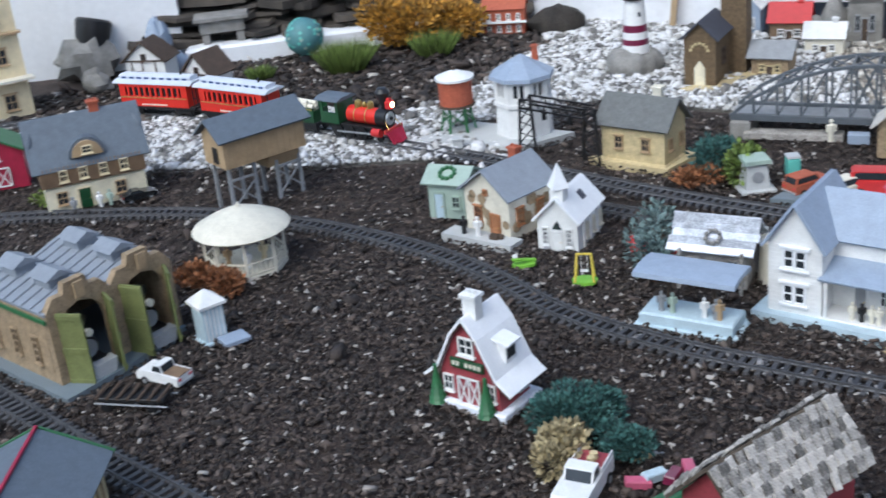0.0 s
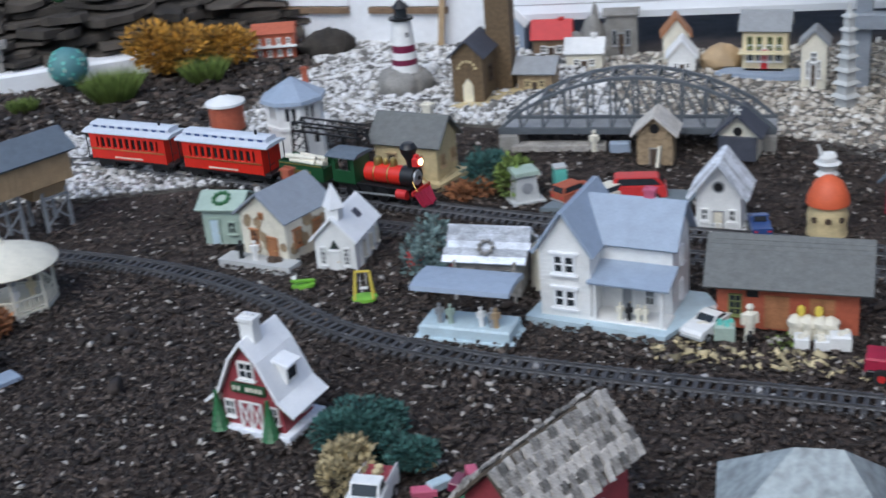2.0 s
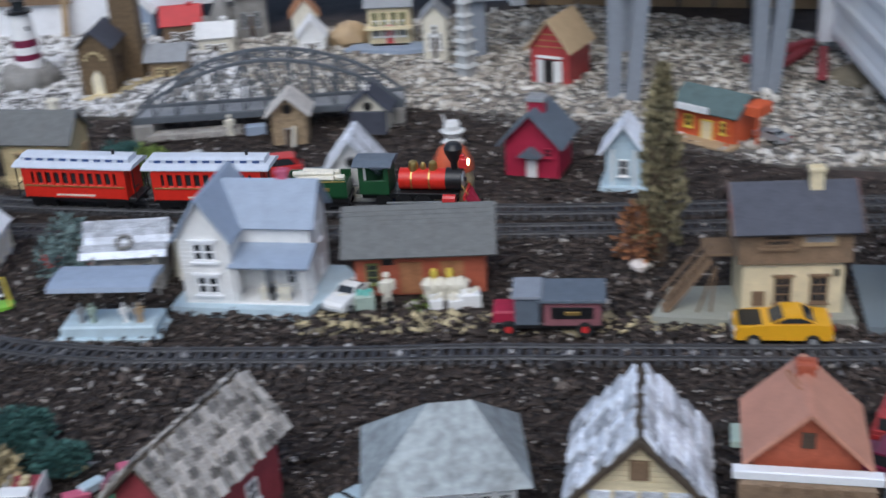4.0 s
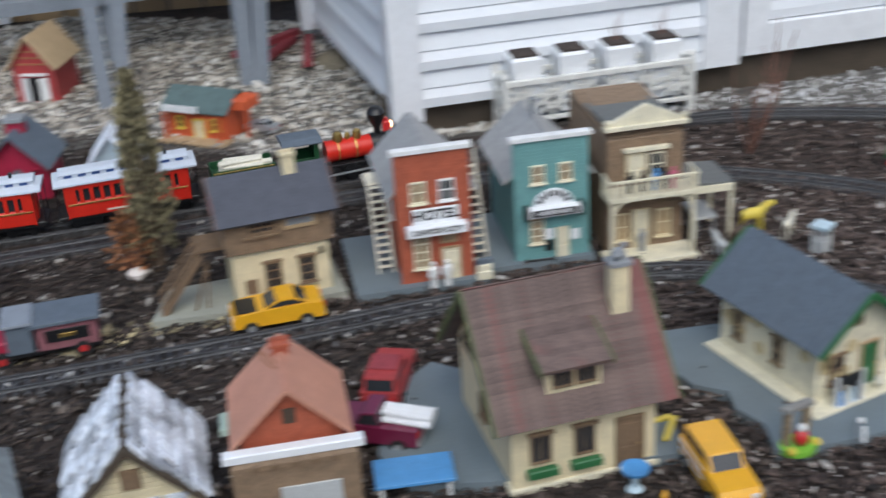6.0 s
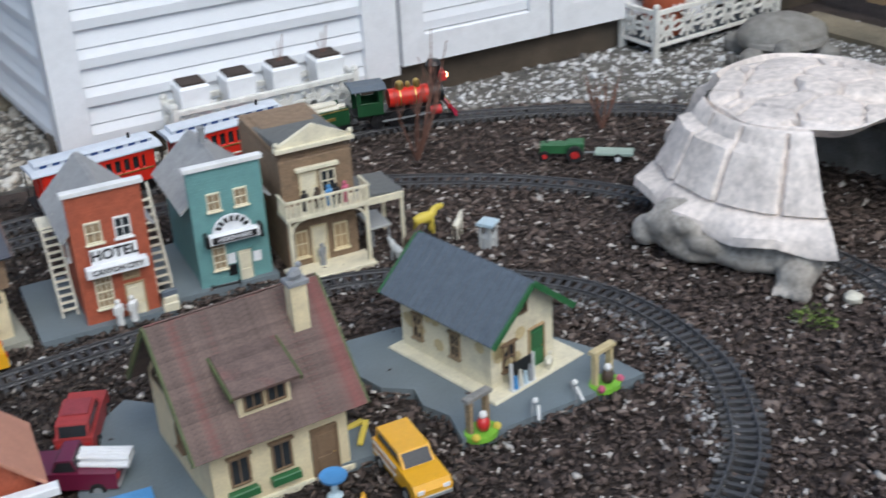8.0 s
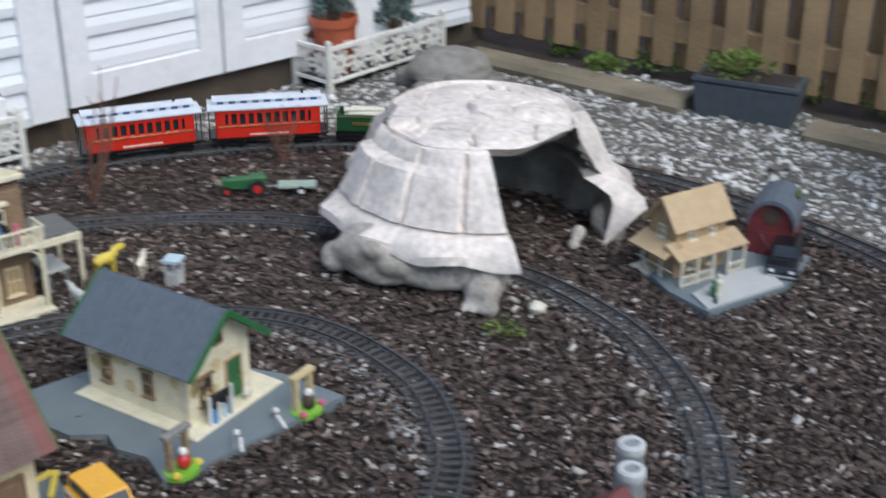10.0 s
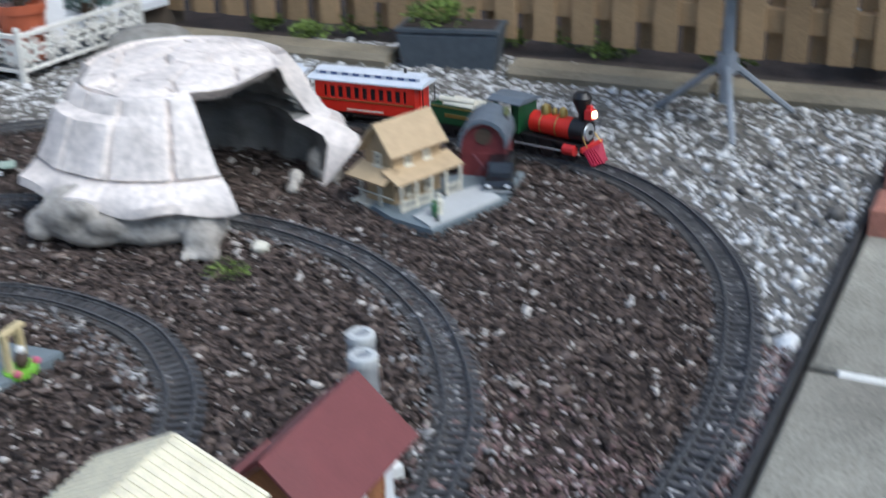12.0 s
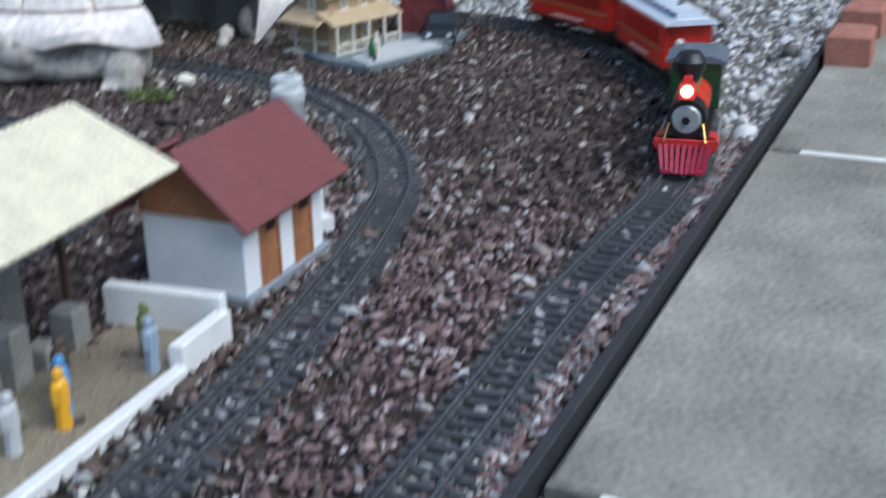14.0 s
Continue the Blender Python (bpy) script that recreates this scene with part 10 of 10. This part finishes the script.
def tractor():
    t = thing("toy_tractor", pose(3.02, 0.93, 0, 0, 0, 110), "green toy tractor with red wheels, towing a flat trailer", "toy tractor")
    Shape().box(0.075, 0.03, 0.026, 0.01, 0, 0.018).part("bonnet", "green", t)
    Shape().box(0.045, 0.04, 0.03, -0.045, 0, 0.02).part("seat_box", "green", t)
    for s in (-1, 1):
        w = Shape().cyl(0.022, 0.012, m=pose(-0.045, s * 0.028 + 0.006, 0.022, 90), seg=16).part("rear_wheel", "rubber", t)
        Shape().cyl(0.011, 0.014, m=pose(-0.045, s * 0.028 + 0.007, 0.022, 90), seg=10).part("hub", "red", w)
        w = Shape().cyl(0.013, 0.009, m=pose(0.035, s * 0.02 + 0.0045, 0.013, 90), seg=14).part("front_wheel", "rubber", t)
        Shape().cyl(0.007, 0.011, m=pose(0.035, s * 0.02 + 0.0055, 0.013, 90), seg=10).part("hub", "red", w)
    Shape().cyl(0.003, 0.03, 0.03, 0, 0.042, seg=6).part("exhaust", "black", t)
    t = thing("toy_trailer", pose(3.065, 0.79, 0, 0, 0, 106), "flat grey-green toy trailer behind the tractor", "toy trailer")
    Shape().box(0.1, 0.045, 0.006, 0, 0, 0.018).part("bed", "seafoam", t)
    for s in (-1, 1):
        w = Shape().cyl(0.012, 0.008, m=pose(-0.012, s * 0.026 + 0.004, 0.012, 90), seg=14).part("wheel", "rubber", t)
        Shape().cyl(0.007, 0.01, m=pose(-0.012, s * 0.026 + 0.005, 0.012, 90), seg=10).part("hub", "cleanwhite", w)
    Shape().bar((0.05, 0, 0.018), (0.09, 0, 0.016), 0.004).part("drawbar", "grey", t)


tractor()


# ---- planters, pots, table ----
def iron_planter(name, a, b, depth, h, label):
    """A white cast-iron planter box: scroll panels in a frame on short legs."""
    m, w = front(a, b, depth)
    t = thing(name, m, label, "planter", "white iron planters")
    random.seed(12)
    for mm, ln in ((pose(0, -depth / 2, 0), w), (pose(-w / 2, 0, 0, 0, 0, -90), depth), (pose(w / 2, 0, 0, 0, 0, 90), depth), (pose(0, depth / 2, 0, 0, 0, 180), w)):
        p = Shape().box(ln, 0.014, 0.014, 0, 0, h - 0.014, mm).part("top_rail", "wicker", t)
        Shape().box(ln, 0.012, 0.01, 0, 0, 0.03, mm).part("bottom_rail", "wicker", t)
        k = max(2, round(ln / 0.085))
        for i in range(k):
            cx, cz, R = -ln / 2 + (i + 0.5) * ln / k, 0.03 + (h - 0.044) / 2 + 0.005, min(ln / k, h - 0.05) / 2 * 0.95
            g = Shape()
            for j in range(10):
                a0 = 2 * math.pi * j / 10
                g.bar(mm @ Vector((cx + 0.25 * R * math.cos(a0), 0, cz + 0.25 * R * math.sin(a0))), mm @ Vector((cx + R * 1.15 * math.cos(a0 + 0.3), 0, cz + R * 1.1 * math.sin(a0 + 0.3))), 0.008)
                a1 = 2 * math.pi * (j + 1) / 10
                g.bar(mm @ Vector((cx + 0.62 * R * math.cos(a0), 0, cz + 0.62 * R * math.sin(a0))), mm @ Vector((cx + 0.62 * R * math.cos(a1), 0, cz + 0.62 * R * math.sin(a1))), 0.007)
            g.part("scroll_rosette", "wicker", p)
    for sx in (-1, 1):
        for sy in (-1, 1):
            Shape().box(0.018, 0.018, h + 0.015, sx * w / 2, sy * depth / 2, -0.008).ball(0.012, sx * w / 2, sy * depth / 2, h + 0.012, seg=8).part("leg", "wicker", t)
    Shape().box(w - 0.015, depth - 0.015, 0.012, 0, 0, 0.03).part("tray", "planterdark", t)
    return m, w


m1, w1 = iron_planter("iron_planter", (2.62, 1.872), (3.06, 1.575), 0.1, 0.15, "white scrolled iron planter holding white pots by the shed")
for i in range(4):
    p = m1 @ Vector((-w1 / 2 + (i + 0.5) * w1 / 4, 0, 0))
    t = thing("white_pot", pose(p.x, p.y, 0.042, 0, 0, -35), "square white plastic flower pot with dark soil", "flower pot", "white pots in the planter")
    Shape().box(0.07, 0.07, 0.165, 0, 0, 0, None, 1.22).part("pot", "cleanwhite", t)
    Shape().box(0.07, 0.07, 0.012, 0, 0, 0.158).part("soil", "soil", t)
    if i > 1:
        for k in range(3):
            Shape().rod((0, 0, 0.15), (0.02 * (k - 1), 0.01 * k, 0.21 + 0.015 * k), 0.002, 0.001).part("dry_stem", "twig", t)
m2, w2 = iron_planter("iron_planter", (3.885, 0.96), (4.37, 0.7), 0.16, 0.15, "white scrolled iron planter with a terracotta pot")
p = m2 @ Vector((-0.17, 0, 0))
t = thing("terracotta_pot", pose(p.x, p.y, 0.042) @ Matrix.Diagonal((0.8, 0.8, 0.95, 1)), "orange plastic flower pot with a pale label", "flower pot")
Shape().lathe([(0.07, 0), (0.092, 0.16), (0.1, 0.162), (0.1, 0.19), (0.088, 0.19), (0.085, 0.165), (0.01, 0.16)], 20).part("pot", "terracotta", t, smooth=True)
Shape().box(0.04, 0.004, 0.03, 0, 0, 0, pose(-0.045, -0.073, 0.09, -8, 0, -32)).part("label_tag", "cleanwhite", t, "pale price label")
foliage("potted_conifer", p.x, p.y, 0.2, 0.06, 0.26, 900, "leafgrey", "sparse dwarf conifer growing in the orange pot", "shrub", 0.02, "bark", "cone")
p = m2 @ Vector((0.12, 0, 0))
foliage("potted_conifer", p.x, p.y, 0.12, 0.07, 0.22, 700, "leafgrey", "sparse grey-green dwarf conifer in the planter", "shrub", 0.02, "bark", "cone")


def fence_side():
    m, w = front((3.945, -0.2), (3.875, -0.48), 0.14)
    t = thing("trough_planter", m, "dark grey plastic trough with yellow-green seedlings", "planter")
    Shape().box(w, 0.13, 0.12, 0, 0, -0.005, None, 1.1).part("trough", "planterdark", t)
    Shape().box(w * 1.13, 0.15, 0.012, 0, 0, 0.112).part("rim", "planterdark", t)
    Shape().box(w, 0.11, 0.006, 0, 0, 0.121).part("soil", "soil", t)
    p = m @ Vector((-0.04, 0, 0))
    foliage("seedlings", p.x, p.y, 0.122, 0.1, 0.06, 500, "leafgreen", "yellow-green seedlings growing in the trough", "herb", 0.014)
    random.seed(31)
    for x, y, r in ((4.3, -0.05, 0.11), (4.25, 0.12, 0.07), (3.98, -0.78, 0.11), (3.9, -0.86, 0.07), (4.42, 0.3, 0.06), (3.75, -1.2, 0.07), (4.1, -0.55, 0.06)):
        foliage("weed", x + 0.12, y, 0, r, r * 0.5, 260, "leafgreen", "low green weed sprouting along the fence", "weed", 0.016, group="weeds along the fence")
    bare_shrub(4.4, -0.2, 0.5, 10, 9, "bare brown rose stems before the fence")
    # patio table
    t = thing("patio_table", pose(3.3, -1.06, 0), "round glass patio table on splayed pale metal legs", "patio table")
    Shape().cyl(0.016, 0.36, seg=14, z=0.06).part("stem", "slatelt", t, smooth=True)
    Shape().cyl(0.028, 0.05, seg=14, z=0.14).part("hub", "slatelt", t, smooth=True)
    for (x, y) in ((-0.2, 0.02), (0.14, 0.15), (0.06, -0.2)):
        Shape().rod((x * 0.08, y * 0.08, 0.16), (x, y, 0.008), 0.01, 0.008).part("leg", "slatelt", t)
    Shape().cyl(0.2, 0.01, 0, 0, 0.415, seg=48).part("table_top", "seafoam", t, "green frosted glass top")
    g = Shape()
    for i in range(48):
        a0, a1 = 2 * math.pi * i / 48, 2 * math.pi * (i + 1) / 48
        g.rod((0.2 * math.cos(a0), 0.2 * math.sin(a0), 0.418), (0.2 * math.cos(a1), 0.2 * math.sin(a1), 0.418), 0.012)
    g.part("table_rim", "slatelt", t)
    # bricks at the patio's edge
    for i, (x, y, rz, c) in enumerate(((2.545, -1.25, -26, "brickpaver"), (2.8, -1.375, -30, "brickpaver"), (2.95, -1.46, -22, "brickpaver"), (3.12, -1.56, -28, "paleslab"))):
        single("brick", Shape().box(0.12, 0.085, 0.065), c, pose(x, y, 0.008, 0, 0, rz), "loose red paving brick on the patio's edge" if i < 3 else "loose pale grey paving block on the patio's edge", "brick", "bricks on the patio's edge")
    s = Shape().ball(0.1, 0, 0, 0.06, sx=1.0, sy=1.2, sz=0.8, seg=18, rough=0.25)
    single("shell_ornament", s, "paleblue", pose(3.78, -1.62, 0.045), "pale blue-white shell ornament on the timber edging", "garden ornament", smooth=True)
    a = Vector((3.36, -1.58))
    q = a + NORMAL * 0.9
    d2 = Vector((-0.425, -0.905))
    setting("trim_patio_end", Shape().box(1.8, 0.12, 0.1), "timber", pose(3.36 + d2.x * 0.9 + 0.06, -1.58 + d2.y * 0.9, -0.02, 0, 0, 64.9), "grey timber at the patio's far end")


fence_side()


# ---- what closes the garden behind the camera ----
setting("wall_back", Shape().box(9.0, 0.1, 2.4), "vinyl", pose(0.5, -4.2, -0.01, 0, 0, -10), "plain pale house wall behind the viewer")
# Added pale backdrop: stands in for daylight between the fence boards.
setting("wall_neighbour", Shape().box(7.0, 0.1, 2.2), "vinyl", pose(5.6, -1.2, -0.01, 0, 0, 65), "plain pale backdrop added beyond the fence to brighten its gaps")


# ---- the train ----
def bogie(parent, x, r=0.0125, base=0.05, name="bogie"):
    b = Shape()
    for s in (-1, 1):
        b.box(base * 1.3, 0.005, 0.012, x, s * 0.027, r - 0.003)
    fr = b.part(name, "black", parent)
    for k in (-0.5, 0.5):
        for s in (-1, 1):
            Shape().cyl(r, 0.006, m=pose(x + k * base, s * 0.0225 + 0.003, r, 90)).part("wheel", "black", fr, smooth=True)
    return fr


def coach(label):
    L, W, H = 0.335, 0.09, 0.082
    t = thing("passenger_coach", Matrix(), label, "railway coach", "coaches of the garden train")
    Shape().box(L - 0.012, W * 0.9, 0.012, 0, 0, 0.026).part("underframe", "black", t)
    bl = L - 0.05
    body = Shape().box(bl, W, 0.036, 0, 0, 0.036).box(bl, W, 0.012, 0, 0, 0.105)
    body.part("body", "trainred", t)
    for i in range(12):
        x = -bl / 2 + 0.012 + i * (bl - 0.024) / 11
        for s in (-1, 1):
            Shape().box(0.009 if 0 < i < 11 else 0.022, 0.005, 0.035, x, s * (W / 2 - 0.003), 0.071).part("window_post", "trainred", t)
    for s in (-1, 1):
        Shape().box(bl, 0.0015, 0.034, 0, s * (W / 2 - 0.009), 0.071).part("window_glass", "glass", t)
        Shape().box(bl * 0.98, 0.002, 0.0035, 0, s * (W / 2 + 0.0006), 0.066).part("gold_line", "brass", t)
        Shape().box(bl * 0.38, 0.002, 0.004, 0, s * (W / 2 + 0.0006), 0.0415).part("lettering_bar", "offwhite", t, "pale lettering strip along the lower side")
        e = Shape().box(0.004, W, 0.085, s * bl / 2, 0, 0.034).box(0.006, 0.03, 0.075, s * (bl / 2 + 0.002), 0, 0.036)
        e.part("end_wall", "trainred", t)
        pl = Shape().box(0.026, W * 0.92, 0.006, s * (L / 2 - 0.012), 0, 0.031)
        for q in (-1, 1):
            pl.rod((s * (L / 2 - 0.003), q * 0.038, 0.034), (s * (L / 2 - 0.003), q * 0.038, 0.116), 0.0015)
            pl.rod((s * (L / 2 - 0.003), q * 0.038, 0.066), (s * (L / 2 - 0.003), q * 0.014, 0.066), 0.0012)
        pl.part("platform", "black", t)
        bogie(t, s * 0.105)
    ro = [(-0.05, 0.117), (-0.05, 0.121), (-0.03, 0.1275), (0.03, 0.1275), (0.05, 0.121), (0.05, 0.117)]
    Shape().prism(ro, L).part("roof", "coachroof", t, "pale blue-grey roof")
    Shape().prism([(-0.024, 0.127), (-0.024, 0.137), (-0.028, 0.138), (-0.015, 0.1425), (0.015, 0.1425), (0.028, 0.138), (0.024, 0.137), (0.024, 0.127)], L - 0.03).part("clerestory", "coachroof", t)
    for i in range(9):
        for s in (-1, 1):
            Shape().box(0.018, 0.002, 0.006, -0.13 + i * 0.0325, s * 0.0245, 0.1295).part("clerestory_light", "navy", t)
    Shape().cyl(0.004, 0.014, 0.1, 0, 0.141).part("vent", "black", t)
    return t


def tender():
    t = thing("tender", Matrix(), "dark green tender loaded with pale split logs", "railway tender", "garden train")
    Shape().box(0.165, 0.07, 0.012, 0, 0, 0.024).part("underframe", "black", t)
    Shape().box(0.155, 0.076, 0.006, 0, 0, 0.036).box(0.155, 0.004, 0.05, 0, 0.036, 0.036).box(0.155, 0.004, 0.05, 0, -0.036, 0.036).box(0.004, 0.07, 0.05, -0.0765, 0, 0.036).box(0.004, 0.07, 0.04, 0.0765, 0, 0.036).box(0.15, 0.07, 0.03, 0, 0, 0.038).part("tank", "dkgreen", t)
    for s in (-1, 1):
        Shape().box(0.15, 0.002, 0.003, 0, s * 0.0385, 0.08).part("gold_line", "brass", t)
        Shape().box(0.07, 0.002, 0.009, 0, s * 0.0385, 0.056).part("lettering_bar", "brass", t, "gold lettering strip on the tank")
    for i in range(9):
        o = Shape().cyl(0.0075, 0.1 + random.uniform(-0.02, 0.02), seg=7).part("log", "offwhite", t)
        o.matrix_basis = pose(-0.05 + random.uniform(-0.01, 0.01), -0.024 + (i % 4) * 0.016, 0.076 + (i // 4) * 0.011, 0, 90, random.uniform(-8, 8))
    bogie(t, -0.045)
    bogie(t, 0.045)
    return t


DRIVERS = []


def locomotive():
    t = thing("steam_locomotive", Matrix(), "red and green wood-burning model steam engine with black balloon stack", "locomotive", "garden train")
    Shape().box(0.24, 0.05, 0.014, -0.005, 0, 0.03).box(0.26, 0.066, 0.004, -0.01, 0, 0.044).part("running_board", "black", t)
    ax = pose(-0.03, 0, 0.075, 0, 90, 0)
    Shape().cyl(0.027, 0.12, m=ax, seg=20).part("boiler", "trainred", t, smooth=True)
    for x in (0.0, 0.045):
        Shape().cyl(0.0278, 0.004, m=pose(x, 0, 0.075, 0, 90, 0), seg=20).part("boiler_band", "brass", t)
    sb = Shape().cyl(0.029, 0.04, m=pose(0.088, 0, 0.075, 0, 90, 0), seg=20).part("smokebox", "black", t, smooth=True)
    Shape().cyl(0.022, 0.004, m=pose(0.128, 0, 0.075, 0, 90, 0), seg=18, r2=0.019).part("smokebox_door", "silver", sb, "silver smokebox door")
    Shape().cyl(0.006, 0.006, m=pose(0.131, 0, 0.075, 0, 90, 0), seg=8).part("door_dog", "black", sb)
    Shape().lathe([(0.009, 0.1), (0.008, 0.118), (0.022, 0.146), (0.024, 0.158), (0.016, 0.17), (0.014, 0.171)], 16, 0.108, 0).part("chimney", "black", t, "black balloon smoke stack", True)
    lp = Shape().box(0.02, 0.022, 0.024, 0.132, 0, 0.108).box(0.012, 0.012, 0.01, 0.13, 0, 0.131).part("headlamp", "red", t, "red boxed headlamp, lit")
    Shape().cyl(0.0085, 0.004, m=pose(0.142, 0, 0.121, 0, 90, 0), seg=14).part("lamp_lens", "glow", lp, "glowing orange lamp lens")
    for x, r in ((0.055, 0.011), (0.005, 0.013)):
        Shape().lathe([(r, 0.096), (r, 0.112), (r * 0.8, 0.12), (r * 0.25, 0.124)], 12, x, 0).part("steam_dome", "brass", t, smooth=True)
    Shape().lathe([(0.007, 0.1), (0.008, 0.11), (0.004, 0.118)], 10, 0.03, 0).part("bell", "brass", t, smooth=True)
    cab = Shape()
    for s in (-1, 1):
        cab.box(0.075, 0.004, 0.036, -0.09, s * 0.036, 0.046).box(0.012, 0.004, 0.04, -0.122, s * 0.036, 0.082).box(0.012, 0.004, 0.04, -0.058, s * 0.036, 0.082)
    cab.box(0.004, 0.07, 0.075, -0.054, 0, 0.046)
    cab.part("cab", "dkgreen", t)
    Shape().prism([(-0.048, 0.12), (-0.048, 0.123), (-0.024, 0.131), (0.024, 0.131), (0.048, 0.123), (0.048, 0.12)], 0.1, pose(-0.092, 0, 0)).part("cab_roof", "slate", t, "dark grey cab roof")
    for s in (-1, 1):
        Shape().cyl(0.0135, 0.032, m=pose(0.082, s * 0.034, 0.034, 0, 90, 0), seg=12).part("cylinder", "red", t)
        Shape().bar((0.09, s * 0.043, 0.031), (-0.06, s * 0.043, 0.026), 0.004).part("side_rod", "silver", t)
        Shape().rod((0.115, s * 0.02, 0.085), (0.145, s * 0.03, 0.046), 0.0015).part("smokebox_brace", "brass", t)
        for x in (-0.07, -0.02, 0.03):
            w = Shape().cyl(0.0215, 0.007, m=pose(0, 0.0035, 0, 90), seg=18)
            w.box(0.006, 0.009, 0.036, 0, 0, -0.018).box(0.036, 0.009, 0.006, 0, 0, -0.003)
            o = w.part("driving_wheel", "black", t)
            o.matrix_basis = pose(x, s * 0.0265, 0.0385 - 0.016)
            DRIVERS.append((o, x, s * 0.0265))
        Shape().cyl(0.0125, 0.006, m=pose(0.1, s * 0.0225 + 0.003, 0.0125 + 0.001, 90)).part("pilot_wheel", "black", t)
    Shape().box(0.006, 0.088, 0.012, 0.137, 0, 0.036).part("buffer_beam", "red", t)
    pc = Shape().box(0.006, 0.06, 0.006, 0.162, 0, 0.003).part("cowcatcher", "crimson", t, "dark red slatted cowcatcher")
    for i in range(9):
        y = -0.036 + i * 0.009
        Shape().bar((0.141, y, 0.04), (0.172 - abs(y) * 0.35, y * 0.8, 0.004), 0.0055).part("slat", "crimson", pc)
    return t


RUN = [(0, 2.149), (0.5, 2.364), (1, 2.584), (1.5, 2.819), (2, 3.061), (4.5, 4.439), (5, 4.709), (5.5, 4.969), (6, 5.234), (7, 5.779), (9.5, 7.154), (10, 7.407), (10.5, 7.669), (11, 7.969), (12, 8.552), (12.5, 8.819), (13, 9.084), (13.5, 9.406), (14, 9.738)]
LOCO, TENDER = locomotive(), tender()
COACHES = [coach("red open-windowed model coach with pale blue-grey clerestory roof"), coach("second red model coach with pale blue-grey clerestory roof")]
TRAIN = [(LOCO, 0.172, 0.07), (TENDER, 0.412, 0.045), (COACHES[0], 0.69, 0.105), (COACHES[1], 1.048, 0.105)]


def motions():
    """The train's run along the outer line, from the head's place at each moment."""
    x, y, _ = spline(LINE_OUTER, 0.01)
    s = np.arange(len(x)) * 0.01
    times = [i * 0.2 for i in range(71)]
    ts, ss = [r[0] for r in RUN], [r[1] for r in RUN]
    slope = np.gradient(ss, ts)

    def head(t):
        i = min(max(np.searchsorted(ts, t) - 1, 0), len(ts) - 2)
        h = ts[i + 1] - ts[i]
        u = (t - ts[i]) / h
        return (2 * u**3 - 3 * u**2 + 1) * ss[i] + (u**3 - 2 * u**2 + u) * h * slope[i] + (3 * u**2 - 2 * u**3) * ss[i + 1] + (u**3 - u**2) * h * slope[i + 1]

    for ob, back, half in TRAIN:
        rows = []
        for t in times:
            c = head(t) - back
            p, q = [Vector((np.interp(c + k, s, x), np.interp(c + k, s, y))) for k in (-half, half)]
            m = (p + q) / 2
            rows.append((t, pose(m.x, m.y, 0.0165, 0, 0, math.degrees(math.atan2(q.y - p.y, q.x - p.x)))))
        walk(ob, rows)
    for ob, wx, wy in DRIVERS:
        walk(ob, [(i / FPS, pose(wx, wy, 0.0225, 0, math.degrees((head(i / FPS) - head(0)) / 0.0215), 0)) for i in range(421)])


motions()
